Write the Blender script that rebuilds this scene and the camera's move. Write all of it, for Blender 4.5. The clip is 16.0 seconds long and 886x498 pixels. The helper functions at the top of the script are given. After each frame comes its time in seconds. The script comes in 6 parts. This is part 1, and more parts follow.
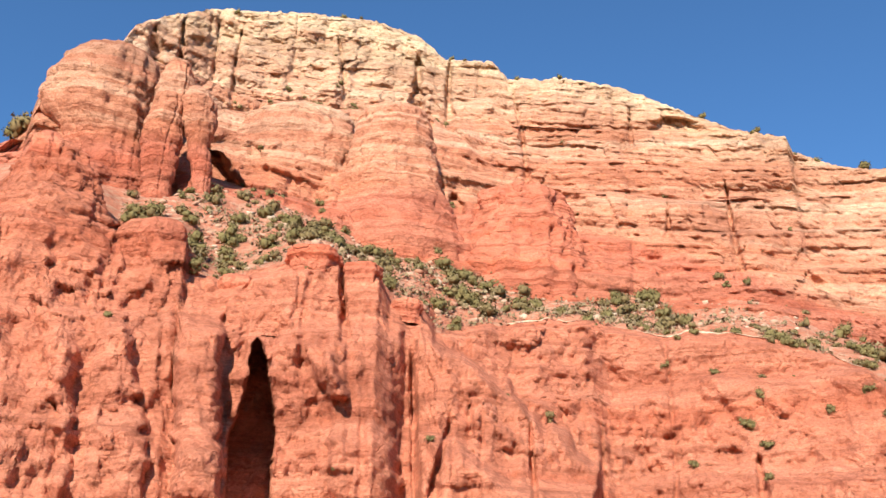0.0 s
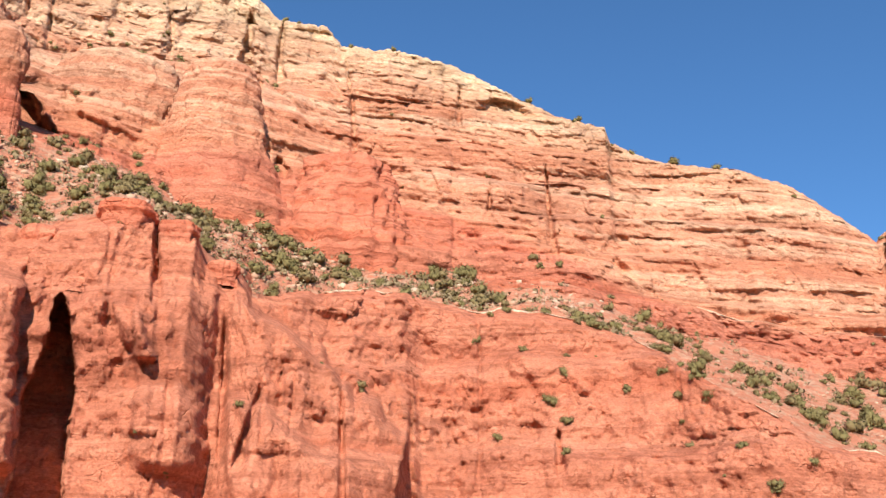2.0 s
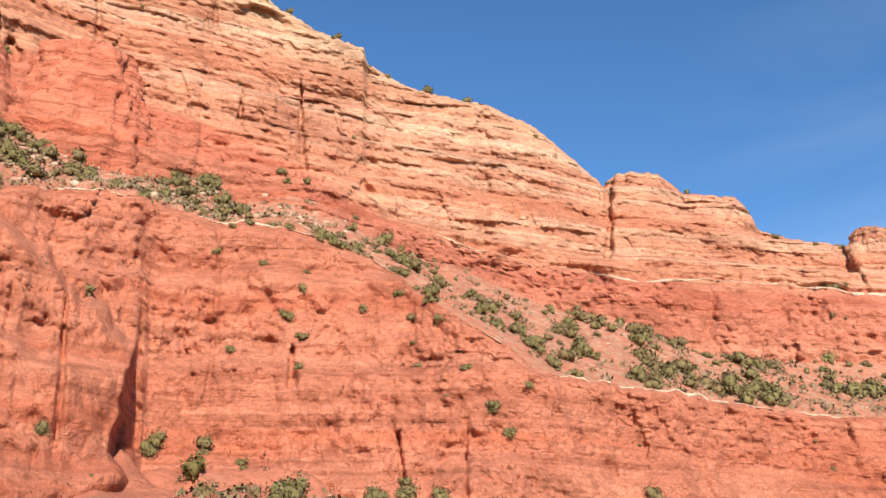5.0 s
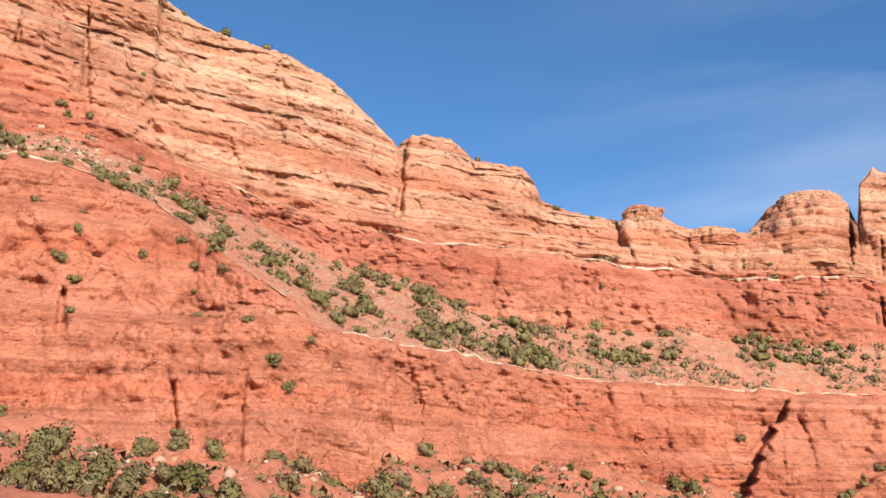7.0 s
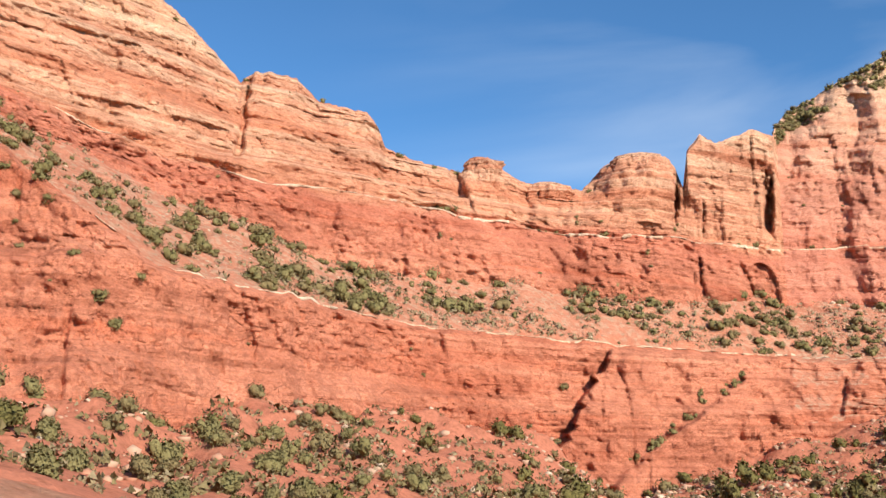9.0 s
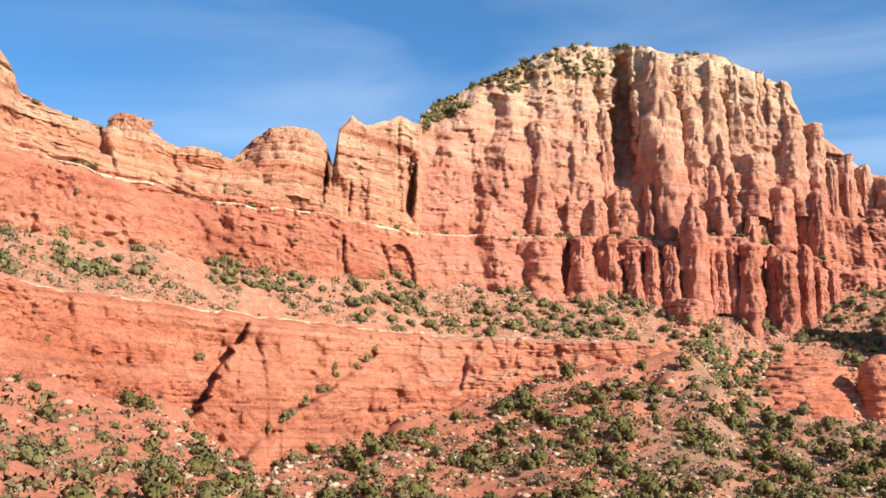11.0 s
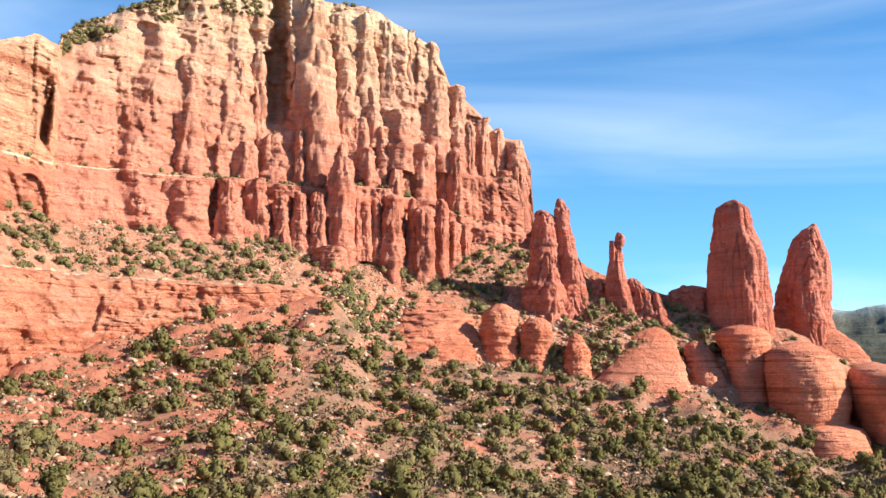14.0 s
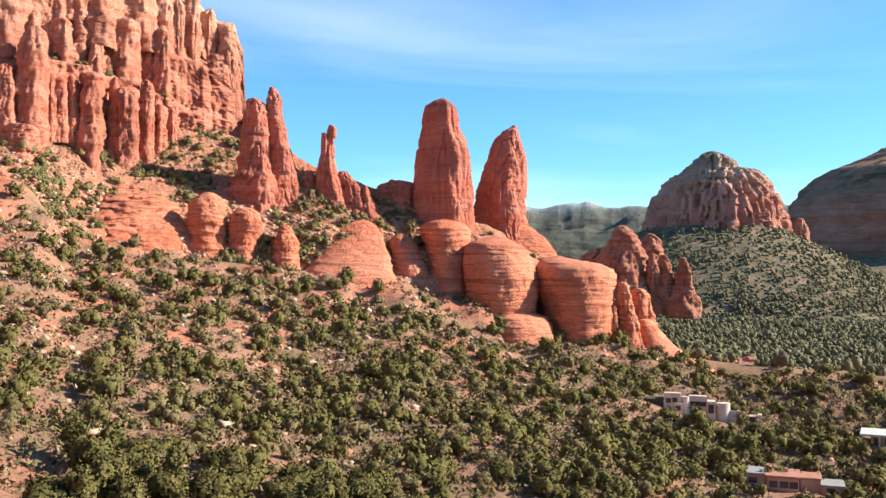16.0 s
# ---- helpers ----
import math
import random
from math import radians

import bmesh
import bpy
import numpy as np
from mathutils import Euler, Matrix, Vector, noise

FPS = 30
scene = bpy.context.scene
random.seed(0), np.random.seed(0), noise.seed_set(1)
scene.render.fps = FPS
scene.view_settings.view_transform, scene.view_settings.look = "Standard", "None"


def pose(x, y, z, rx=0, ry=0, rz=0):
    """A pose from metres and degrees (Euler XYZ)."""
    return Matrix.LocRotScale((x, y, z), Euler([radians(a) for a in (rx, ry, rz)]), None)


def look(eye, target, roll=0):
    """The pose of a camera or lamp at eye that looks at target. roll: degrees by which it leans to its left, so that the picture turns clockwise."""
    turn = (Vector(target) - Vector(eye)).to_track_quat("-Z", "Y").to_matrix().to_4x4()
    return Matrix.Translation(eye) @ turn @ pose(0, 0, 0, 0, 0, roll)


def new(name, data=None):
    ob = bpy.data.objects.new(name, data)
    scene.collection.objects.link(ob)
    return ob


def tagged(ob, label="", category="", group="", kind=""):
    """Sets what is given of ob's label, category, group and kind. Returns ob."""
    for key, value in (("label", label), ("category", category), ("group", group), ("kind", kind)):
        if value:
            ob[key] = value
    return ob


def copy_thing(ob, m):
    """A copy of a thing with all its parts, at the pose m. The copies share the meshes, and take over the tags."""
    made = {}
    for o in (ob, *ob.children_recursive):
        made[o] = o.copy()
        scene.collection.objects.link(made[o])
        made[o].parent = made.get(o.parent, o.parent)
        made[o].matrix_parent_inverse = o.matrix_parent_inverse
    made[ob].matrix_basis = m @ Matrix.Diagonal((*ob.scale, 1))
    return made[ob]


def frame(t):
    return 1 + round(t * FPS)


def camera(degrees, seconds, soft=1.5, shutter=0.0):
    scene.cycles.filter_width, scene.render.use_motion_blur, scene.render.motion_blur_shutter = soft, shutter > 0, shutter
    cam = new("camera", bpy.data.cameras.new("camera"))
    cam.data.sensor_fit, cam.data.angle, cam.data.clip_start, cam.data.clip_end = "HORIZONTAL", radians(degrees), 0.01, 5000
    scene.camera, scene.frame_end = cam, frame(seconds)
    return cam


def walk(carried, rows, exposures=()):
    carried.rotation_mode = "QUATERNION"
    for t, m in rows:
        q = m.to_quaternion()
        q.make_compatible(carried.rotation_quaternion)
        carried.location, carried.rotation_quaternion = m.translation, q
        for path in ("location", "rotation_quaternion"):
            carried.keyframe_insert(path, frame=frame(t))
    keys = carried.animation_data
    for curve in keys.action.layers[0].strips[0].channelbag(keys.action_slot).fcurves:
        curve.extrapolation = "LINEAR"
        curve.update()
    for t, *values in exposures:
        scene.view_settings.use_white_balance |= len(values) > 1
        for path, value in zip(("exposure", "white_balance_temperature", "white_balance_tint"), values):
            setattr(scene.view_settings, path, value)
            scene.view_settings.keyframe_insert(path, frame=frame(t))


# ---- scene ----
# bearings run clockwise in degrees from the first view, heights in metres above the eye
cam = camera(48.14, 16.0, soft=1.4)
# seconds, turn, tilt, roll
PATH = [
    (0, -0.00, 24.30, 0.87),
    (0.5, -1.95, 23.71, 0.18),
    (1, -4.85, 23.44, 0.50),
    (1.5, -8.07, 23.41, 0.40),
    (2, -11.20, 22.65, 0.14),
    (2.5, -14.75, 22.07, -0.03),
    (3, -18.65, 20.43, -0.15),
    (3.5, -20.01, 19.68, -0.16),
    (6, -33.35, 16.47, -0.48),
    (6.5, -36.56, 15.99, -0.39),
    (7, -39.34, 15.22, -0.34),
    (7.5, -42.41, 13.89, -0.19),
    (8, -45.51, 12.79, -0.18),
    (10.5, -60.74, 10.77, 0.75),
    (11, -69.47, 10.54, 0.30),
    (11.5, -74.23, 11.41, -0.25),
    (12, -77.44, 10.64, -0.61),
    (12.5, -80.32, 9.70, -0.80),
    (13, -83.84, 9.12, -0.63),
    (13.5, -86.87, 8.28, -0.23),
    (14, -89.88, 7.37, 0.08),
    (14.5, -93.96, 5.72, 0.38),
    (15, -98.62, 4.00, 0.60),
    (15.5, -102.52, 1.84, 0.88),
    (16, -106.55, 1.18, 0.52),
]
walk(cam, [(t, pose(0, 0, 0, 0, 0, yaw) @ pose(0, 0, 0, 90 + tilt, 0, 0) @ pose(0, 0, 0, 0, 0, roll))
           for t, yaw, tilt, roll in PATH],
     exposures=[(0.0, 0.82, 6500, 12), (3.5, 0.68, 6500, 12), (8.0, 0.62, 6500, 10), (11.0, 0.82, 6300, 4), (13.0, 1.0, 6300, 4), (14.0, 1.04, 6300, 4), (16.0, 1.10, 6400, 4)])

# ---- light ----
SUN_BEARING, SUN_HEIGHT = 194.0, 30.0
world = bpy.data.worlds.new("sky")
scene.world = world
world.use_nodes = True
wn, wl = world.node_tree.nodes, world.node_tree.links
wn.clear()
sky = wn.new("ShaderNodeTexSky")
sky.sky_type = "NISHITA"
sky.sun_disc = False
sky.sun_elevation = radians(SUN_HEIGHT)
sky.sun_rotation = radians(SUN_BEARING)
sky.altitude = 1300
sky.air_density, sky.dust_density, sky.ozone_density = 1.0, 0.15, 4.0
bg = wn.new("ShaderNodeBackground")
bg.inputs["Strength"].default_value = 0.088
wout = wn.new("ShaderNodeOutputWorld")
# thin high cloud
tc = wn.new("ShaderNodeTexCoord")
mp = wn.new("ShaderNodeMapping")
mp.inputs["Scale"].default_value = (1.0, 1.0, 6.5)
mp.inputs["Rotation"].default_value = (0.12, -0.1, 0.4)
cn = wn.new("ShaderNodeTexNoise")
cn.inputs["Scale"].default_value = 1.6
cn.inputs["Detail"].default_value = 7
cn.inputs["Roughness"].default_value = 0.48
cn.inputs["Distortion"].default_value = 0.6
cr = wn.new("ShaderNodeValToRGB")
cr.color_ramp.elements[0].position, cr.color_ramp.elements[1].position = 0.42, 0.8
cr.color_ramp.elements[0].color, cr.color_ramp.elements[1].color = (0, 0, 0, 1), (1, 1, 1, 1)
mx = wn.new("ShaderNodeMix")
mx.data_type = "RGBA"
mx.inputs["B"].default_value = (8.5, 8.8, 9.2, 1)
wl.new(tc.outputs["Generated"], mp.inputs["Vector"])
wl.new(mp.outputs["Vector"], cn.inputs["Vector"])
wl.new(cn.outputs["Fac"], cr.inputs["Fac"])
thin = wn.new("ShaderNodeMath")
thin.operation = "MULTIPLY"
thin.inputs[1].default_value = 0.33
wl.new(cr.outputs["Color"], thin.inputs[0])
# the cloud lies on one side of the sky
way = wn.new("ShaderNodeSeparateXYZ")
wl.new(tc.outputs["Generated"], way.inputs[0])
side = wn.new("ShaderNodeMapRange")
side.interpolation_type = "SMOOTHSTEP"
side.inputs["From Min"].default_value, side.inputs["From Max"].default_value = 0.55, 0.95
wl.new(way.outputs["X"], side.inputs["Value"])
both = wn.new("ShaderNodeMath")
both.operation = "MULTIPLY"
wl.new(thin.outputs[0], both.inputs[0])
wl.new(side.outputs["Result"], both.inputs[1])
wl.new(both.outputs[0], mx.inputs["Factor"])
deep = wn.new("ShaderNodeMix")
deep.data_type, deep.blend_type = "RGBA", "MULTIPLY"
deep.inputs["Factor"].default_value = 1.0
deep.inputs["B"].default_value = (0.70, 1.04, 1.2, 1)
wl.new(sky.outputs["Color"], deep.inputs["A"])
wl.new(deep.outputs["Result"], mx.inputs["A"])
wl.new(mx.outputs["Result"], bg.inputs["Color"])
wl.new(bg.outputs["Background"], wout.inputs["Surface"])
sun_data = bpy.data.lights.new("sun", "SUN")
sun_data.energy, sun_data.angle, sun_data.color = 5.0, radians(0.53), (1.0, 0.93, 0.82)
sun = new("sun", sun_data)
a, h = radians(SUN_BEARING), radians(SUN_HEIGHT)
sun.matrix_world = look((math.sin(a) * 900, math.cos(a) * 900, math.tan(h) * 900), (0, 0, 0))


# ---- noise ----
def hashed(i, j, k):
    n = (i * 374761393 + j * 668265263 + k * 1440662683) & 0xFFFFFFFF
    n = ((n ^ (n >> 13)) * 1274126177) & 0xFFFFFFFF
    n = ((n ^ (n >> 16)) * 2246822519) & 0xFFFFFFFF
    return ((n ^ (n >> 15)) & 0xFFFFFF) / float(0xFFFFFF)


def vnoise(x, y, z):
    """Smooth value noise, -1 to 1."""
    x, y, z = np.broadcast_arrays(x, y, z)
    i, j, k = (np.floor(v).astype(np.int64) for v in (x, y, z))
    u, v, w = x - i, y - j, z - k
    u, v, w = (q * q * q * (q * (q * 6 - 15) + 10) for q in (u, v, w))
    out = 0
    for a in (0, 1):
        for b in (0, 1):
            c = hashed(i + a, j + b, k) * (1 - w) + hashed(i + a, j + b, k + 1) * w
            out = out + c * (u if a else 1 - u) * (v if b else 1 - v)
    return out * 2 - 1


def fbm(x, y, z, octaves=4, gain=0.5):
    total, amp = 0, 1.0
    for o in range(octaves):
        total = total + amp * vnoise(x * 2 ** o + 17.3 * o, y * 2 ** o - 9.1 * o, z * 2 ** o + 5.7 * o)
        amp *= gain
    return total


def smooth(a, b, x):
    t = np.clip((x - a) / (b - a), 0, 1)
    return t * t * (3 - 2 * t)


def cells(s, width, seed):
    """1D cells of uneven width: the place in the cell (0 to 1), a number for the cell."""
    q = s / width
    i = np.floor(q).astype(np.int64)
    e0 = i + 0.6 * (hashed(i, i * 0 + seed, i * 0) - 0.5)
    e1 = i + 1 + 0.6 * (hashed(i + 1, i * 0 + seed, i * 0) - 0.5)
    low, high = q < e0, q >= e1
    i = i - low + high
    e0 = i + 0.6 * (hashed(i, i * 0 + seed, i * 0) - 0.5)
    e1 = i + 1 + 0.6 * (hashed(i + 1, i * 0 + seed, i * 0) - 0.5)
    return np.clip((q - e0) / (e1 - e0), 0, 1), i


def columns(s, width, seed):
    """Rounded columns side by side, 0 in the gaps, 1 on the fronts, with uneven prominence."""
    u, i = cells(s, width, seed)
    front = np.sqrt(np.clip(1 - (2 * u - 1) ** 2, 0, 1))
    return front ** 0.8 * (0.45 + 0.55 * hashed(i, i * 0 + seed + 5, i * 0))


def beds(z, s, thick, seed):
    """Rock beds: each stands out by its own amount, rounded above and undercut below."""
    u, i = cells(z, thick, seed)
    out = 0.55 * hashed(i, i * 0 + seed, i * 0 + 1) + 0.45 * (vnoise(s / 38.0, i * 3.7, 0.5 + seed) * 0.5 + 0.5)
    rounding = 1 - np.clip((u - 0.6) / 0.4, 0, 1) ** 2 * 0.75
    undercut = smooth(0.0, 0.16, u)
    return out * rounding * (0.45 + 0.55 * undercut)


# ---- materials ----
def node_material(name, rough=0.9, spec=0.15):
    m = bpy.data.materials.new(name)
    m.use_nodes = True
    n, l = m.node_tree.nodes, m.node_tree.links
    b = n["Principled BSDF"]
    b.inputs["Roughness"].default_value = rough
    b.inputs["Specular IOR Level"].default_value = spec
    return m, n, l, b


def ramp(n, stops, mode="LINEAR"):
    r = n.new("ShaderNodeValToRGB")
    r.color_ramp.interpolation = mode
    e = r.color_ramp.elements
    while len(e) < len(stops):
        e.new(0.5)
    for k, (p, c) in enumerate(stops):
        e[k].position, e[k].color = p, (*c, 1)
    return r


def noise_node(n, l, vec, scale, detail=5, rough=0.55, dist=0.0):
    t = n.new("ShaderNodeTexNoise")
    t.inputs["Scale"].default_value, t.inputs["Detail"].default_value = scale, detail
    t.inputs["Roughness"].default_value, t.inputs["Distortion"].default_value = rough, dist
    if vec is not None:
        l.new(vec, t.inputs["Vector"])
    return t


def scaled(n, l, vec, s):
    m = n.new("ShaderNodeMapping")
    m.inputs["Scale"].default_value = s
    l.new(vec, m.inputs["Vector"])
    return m.outputs["Vector"]


def mix(n, l, fac, a, b, blend="MIX"):
    m = n.new("ShaderNodeMix")
    m.data_type, m.blend_type = "RGBA", blend
    for key, v in (("Factor", fac), ("A", a), ("B", b)):
        if isinstance(v, (int, float)):
            m.inputs[key].default_value = v
        elif isinstance(v, tuple):
            m.inputs[key].default_value = (*v, 1)
        else:
            l.new(v, m.inputs[key])
    return m.outputs["Result"]


def maths(n, l, op, a, b=0.0, clamp=False):
    m = n.new("ShaderNodeMath")
    m.operation, m.use_clamp = op, clamp
    for key, v in ((0, a), (1, b)):
        if isinstance(v, (int, float)):
            m.inputs[key].default_value = v
        else:
            l.new(v, m.inputs[key])
    return m.outputs[0]


def rock_material(name, heights, soil=True, bed=0.62, scale=1.0, drip=0.0, lines=0.7, dip=0.0, chips=1.0):
    """Bedded sandstone. heights: (metres above the eye, colour) up the column of beds."""
    m, n, l, b = node_material(name)
    geo = n.new("ShaderNodeNewGeometry")
    pos = geo.outputs["Position"]
    sep = n.new("ShaderNodeSeparateXYZ")
    l.new(pos, sep.inputs[0])
    warp = noise_node(n, l, scaled(n, l, pos, (0.018 * scale, 0.018 * scale, 0.03 * scale)), 1.0, 4)
    z = maths(n, l, "ADD", sep.outputs["Z"], maths(n, l, "MULTIPLY", maths(n, l, "SUBTRACT", warp.outputs["Fac"], 0.5), 14.0 / scale))
    if dip:
        drop = n.new("ShaderNodeMapRange")
        drop.interpolation_type = "SMOOTHSTEP"
        for key, value in (("From Min", 10.0), ("From Max", 118.0), ("To Min", 0.0), ("To Max", dip)):
            drop.inputs[key].default_value = value
        l.new(sep.outputs["X"], drop.inputs["Value"])
        z = maths(n, l, "ADD", z, drop.outputs["Result"])
    if drip:
        run = noise_node(n, l, scaled(n, l, pos, (0.07 * scale, 0.07 * scale, 0.006 * scale)), 1.0, 4, 0.6)
        z = maths(n, l, "ADD", z, maths(n, l, "MULTIPLY", maths(n, l, "SUBTRACT", run.outputs["Fac"], 0.5), drip))
    lo, hi = heights[0][0], heights[-1][0]
    zn = maths(n, l, "DIVIDE", maths(n, l, "SUBTRACT", z, lo), hi - lo, True)
    base = ramp(n, [((zz - lo) / (hi - lo), c) for zz, c in heights])
    l.new(zn, base.inputs["Fac"])
    # pale and dark beds
    strat = noise_node(n, l, scaled(n, l, pos, (0.005 * scale, 0.005 * scale, 0.25 * scale)), 1.0, 4, 0.65)
    light = ramp(n, [(0.505, (0, 0, 0)), (0.54, (1, 1, 1))])
    l.new(strat.outputs["Fac"], light.inputs["Fac"])
    amount = ramp(n, [(0.0, (0.02, 0.02, 0.02)), (0.585, (0.03, 0.03, 0.03)), (0.6, (bed * 0.45,) * 3), (0.8, (bed, bed, bed)), (1.0, (bed, bed, bed))])
    l.new(zn, amount.inputs["Fac"])
    col = mix(n, l, maths(n, l, "MULTIPLY", light.outputs["Color"], amount.outputs["Color"]), base.outputs["Color"], (0.73, 0.51, 0.34))
    strat2 = noise_node(n, l, scaled(n, l, pos, (0.012 * scale, 0.012 * scale, 0.8 * scale)), 1.0, 3, 0.6)
    dark = ramp(n, [(0.36, (0.66, 0.58, 0.54)), (0.41, (0.86, 0.82, 0.8)), (0.45, (1, 1, 1)), (0.58, (1, 1, 1)), (0.61, (1.13, 1.12, 1.08))])
    l.new(strat2.outputs["Fac"], dark.inputs["Fac"])
    col = mix(n, l, lines, col, dark.outputs["Color"], "MULTIPLY")
    # ruddy beds between the pale ones
    strat3 = noise_node(n, l, scaled(n, l, pos, (0.008 * scale, 0.008 * scale, 0.14 * scale)), 1.0, 3, 0.6)
    ruddy = ramp(n, [(0.40, (0.94, 0.80, 0.74)), (0.46, (1, 1, 1)), (0.56, (1, 1, 1)), (0.62, (1.05, 1.12, 1.14))])
    l.new(strat3.outputs["Fac"], ruddy.inputs["Fac"])
    col = mix(n, l, 0.8, col, ruddy.outputs["Color"], "MULTIPLY")
    speck = noise_node(n, l, pos, 2.2 * scale, 5, 0.7)
    sp = ramp(n, [(0.34, (0.72, 0.68, 0.66)), (0.5, (1, 1, 1)), (0.68, (1.16, 1.16, 1.16))])
    l.new(speck.outputs["Fac"], sp.inputs["Fac"])
    col = mix(n, l, 0.55, col, sp.outputs["Color"], "MULTIPLY")
    # mottling, and stains that run down
    mott = noise_node(n, l, pos, 0.16 * scale, 6, 0.6)
    mr = ramp(n, [(0.3, (0.78, 0.74, 0.72)), (0.55, (1, 1, 1)), (0.75, (1.15, 1.12, 1.08))])
    l.new(mott.outputs["Fac"], mr.inputs["Fac"])
    col = mix(n, l, 0.8, col, mr.outputs["Color"], "MULTIPLY")
    tone = noise_node(n, l, scaled(n, l, pos, (0.03 * scale, 0.03 * scale, 0.05 * scale)), 1.0, 4, 0.6, 0.4)
    tr = ramp(n, [(0.34, (0.74, 0.66, 0.64)), (0.5, (1, 1, 1)), (0.66, (1.1, 1.12, 1.12))])
    l.new(tone.outputs["Fac"], tr.inputs["Fac"])
    col = mix(n, l, 0.85, col, tr.outputs["Color"], "MULTIPLY")
    streak = noise_node(n, l, scaled(n, l, pos, (0.35 * scale, 0.35 * scale, 0.02 * scale)), 1.0, 4, 0.6)
    sr = ramp(n, [(0.55, (1, 1, 1)), (0.72, (0.62, 0.52, 0.5))])
    l.new(streak.outputs["Fac"], sr.inputs["Fac"])
    col = mix(n, l, 0.13, col, sr.outputs["Color"], "MULTIPLY")
    if soil:
        # red dirt and pale scree on the flats
        up = n.new("ShaderNodeSeparateXYZ")
        l.new(geo.outputs["Normal"], up.inputs[0])
        flat = ramp(n, [(0.5, (0, 0, 0)), (0.75, (1, 1, 1))])
        l.new(up.outputs["Z"], flat.inputs["Fac"])
        scree = noise_node(n, l, pos, 0.5, 5, 0.7)
        sc = ramp(n, [(0.35, (0.5, 0.19, 0.112)), (0.5, (0.48, 0.215, 0.13)), (0.6, (0.5, 0.33, 0.22)), (0.72, (0.33, 0.25, 0.15))])
        l.new(scree.outputs["Fac"], sc.inputs["Fac"])
        col = mix(n, l, maths(n, l, "MULTIPLY", flat.outputs["Color"], 0.75), col, sc.outputs["Color"])
    l.new(col, b.inputs["Base Color"])
    fine = noise_node(n, l, pos, 1.1 * scale, 8, 0.65)
    beds_n = noise_node(n, l, scaled(n, l, pos, (0.1 * scale, 0.1 * scale, 1.6 * scale)), 1.0, 4, 0.6)
    twist = noise_node(n, l, pos, 0.5 * scale, 3, 0.6)
    bent = n.new("ShaderNodeVectorMath")
    bent.operation = "MULTIPLY_ADD"
    l.new(twist.outputs["Color"], bent.inputs[0])
    bent.inputs[1].default_value = (2.2 / scale,) * 3
    l.new(pos, bent.inputs[2])
    crack = n.new("ShaderNodeTexVoronoi")
    crack.feature = "DISTANCE_TO_EDGE"
    crack.inputs["Scale"].default_value = 1.0
    l.new(scaled(n, l, bent.outputs[0], (0.2 * scale, 0.2 * scale, 0.34 * scale)), crack.inputs["Vector"])
    cut = ramp(n, [(0.0, (0, 0, 0)), (0.05, (1, 1, 1))])
    l.new(crack.outputs["Distance"], cut.inputs["Fac"])
    where = ramp(n, [(0.54, (0, 0, 0)), (0.66, (1, 1, 1))])
    l.new(mott.outputs["Fac"], where.inputs["Fac"])
    open_crack = maths(n, l, "MULTIPLY", maths(n, l, "SUBTRACT", cut.outputs["Color"], 1.0), where.outputs["Color"])
    hsum = maths(n, l, "ADD", maths(n, l, "MULTIPLY", fine.outputs["Fac"], 0.9), maths(n, l, "MULTIPLY", beds_n.outputs["Fac"], 0.5))
    hsum = maths(n, l, "ADD", hsum, maths(n, l, "MULTIPLY", open_crack, 0.4))
    # broken blocks differ a little in tone
    for size, tall, height in ((0.3, 0.75, 0.2 * chips), (0.9, 1.9, 0.06 * chips), (2.2, 5.0, 0.02 * chips)):
        chip = n.new("ShaderNodeTexVoronoi")
        chip.inputs["Scale"].default_value = 1.0
        l.new(scaled(n, l, bent.outputs[0], (size * scale, size * scale, tall * scale)), chip.inputs["Vector"])
        tone_of = n.new("ShaderNodeSeparateColor")
        l.new(chip.outputs["Color"], tone_of.inputs[0])
        hsum = maths(n, l, "ADD", hsum, maths(n, l, "MULTIPLY", tone_of.outputs[0], height))
        shade_of = ramp(n, [(0.0, (0.84, 0.8, 0.78)), (0.5, (1, 1, 1)), (1.0, (1.1, 1.1, 1.1))])
        l.new(tone_of.outputs[1], shade_of.inputs["Fac"])
        col = mix(n, l, min(0.75, 0.4 * chips), col, shade_of.outputs["Color"], "MULTIPLY")
    l.new(col, b.inputs["Base Color"])
    bump = n.new("ShaderNodeBump")
    bump.inputs["Strength"].default_value, bump.inputs["Distance"].default_value = 1.0, 1.0 / scale
    l.new(hsum, bump.inputs["Height"])
    l.new(bump.outputs["Normal"], b.inputs["Normal"])
    return m


RED = (0.57, 0.21, 0.122)
ORANGE = (0.6, 0.262, 0.152)
CREAM = (0.68, 0.5, 0.315)
SANDSTONE = [(-40, RED), (80, RED), (101, (0.55, 0.19, 0.115)), (105, ORANGE), (136, (0.6, 0.282, 0.17)),
             (156, (0.63, 0.345, 0.21)), (167, (0.66, 0.43, 0.268)), (178, CREAM), (204, CREAM)]
rock = rock_material("red_sandstone", SANDSTONE, soil=False, bed=0.55, lines=0.6, dip=33.0, chips=1.9)
butte_rock = rock_material("butte_sandstone", [(-40, (0.55, 0.2, 0.125)), (70, (0.56, 0.21, 0.135)), (100, (0.59, 0.265, 0.175)), (122, (0.61, 0.305, 0.2)), (150, (0.64, 0.39, 0.25)), (172, (0.66, 0.45, 0.29)), (200, (0.67, 0.49, 0.32))], soil=False, bed=0.32, drip=50.0, lines=0.35)
rock_soil = rock_material("sandstone_and_scree", SANDSTONE, dip=33.0)
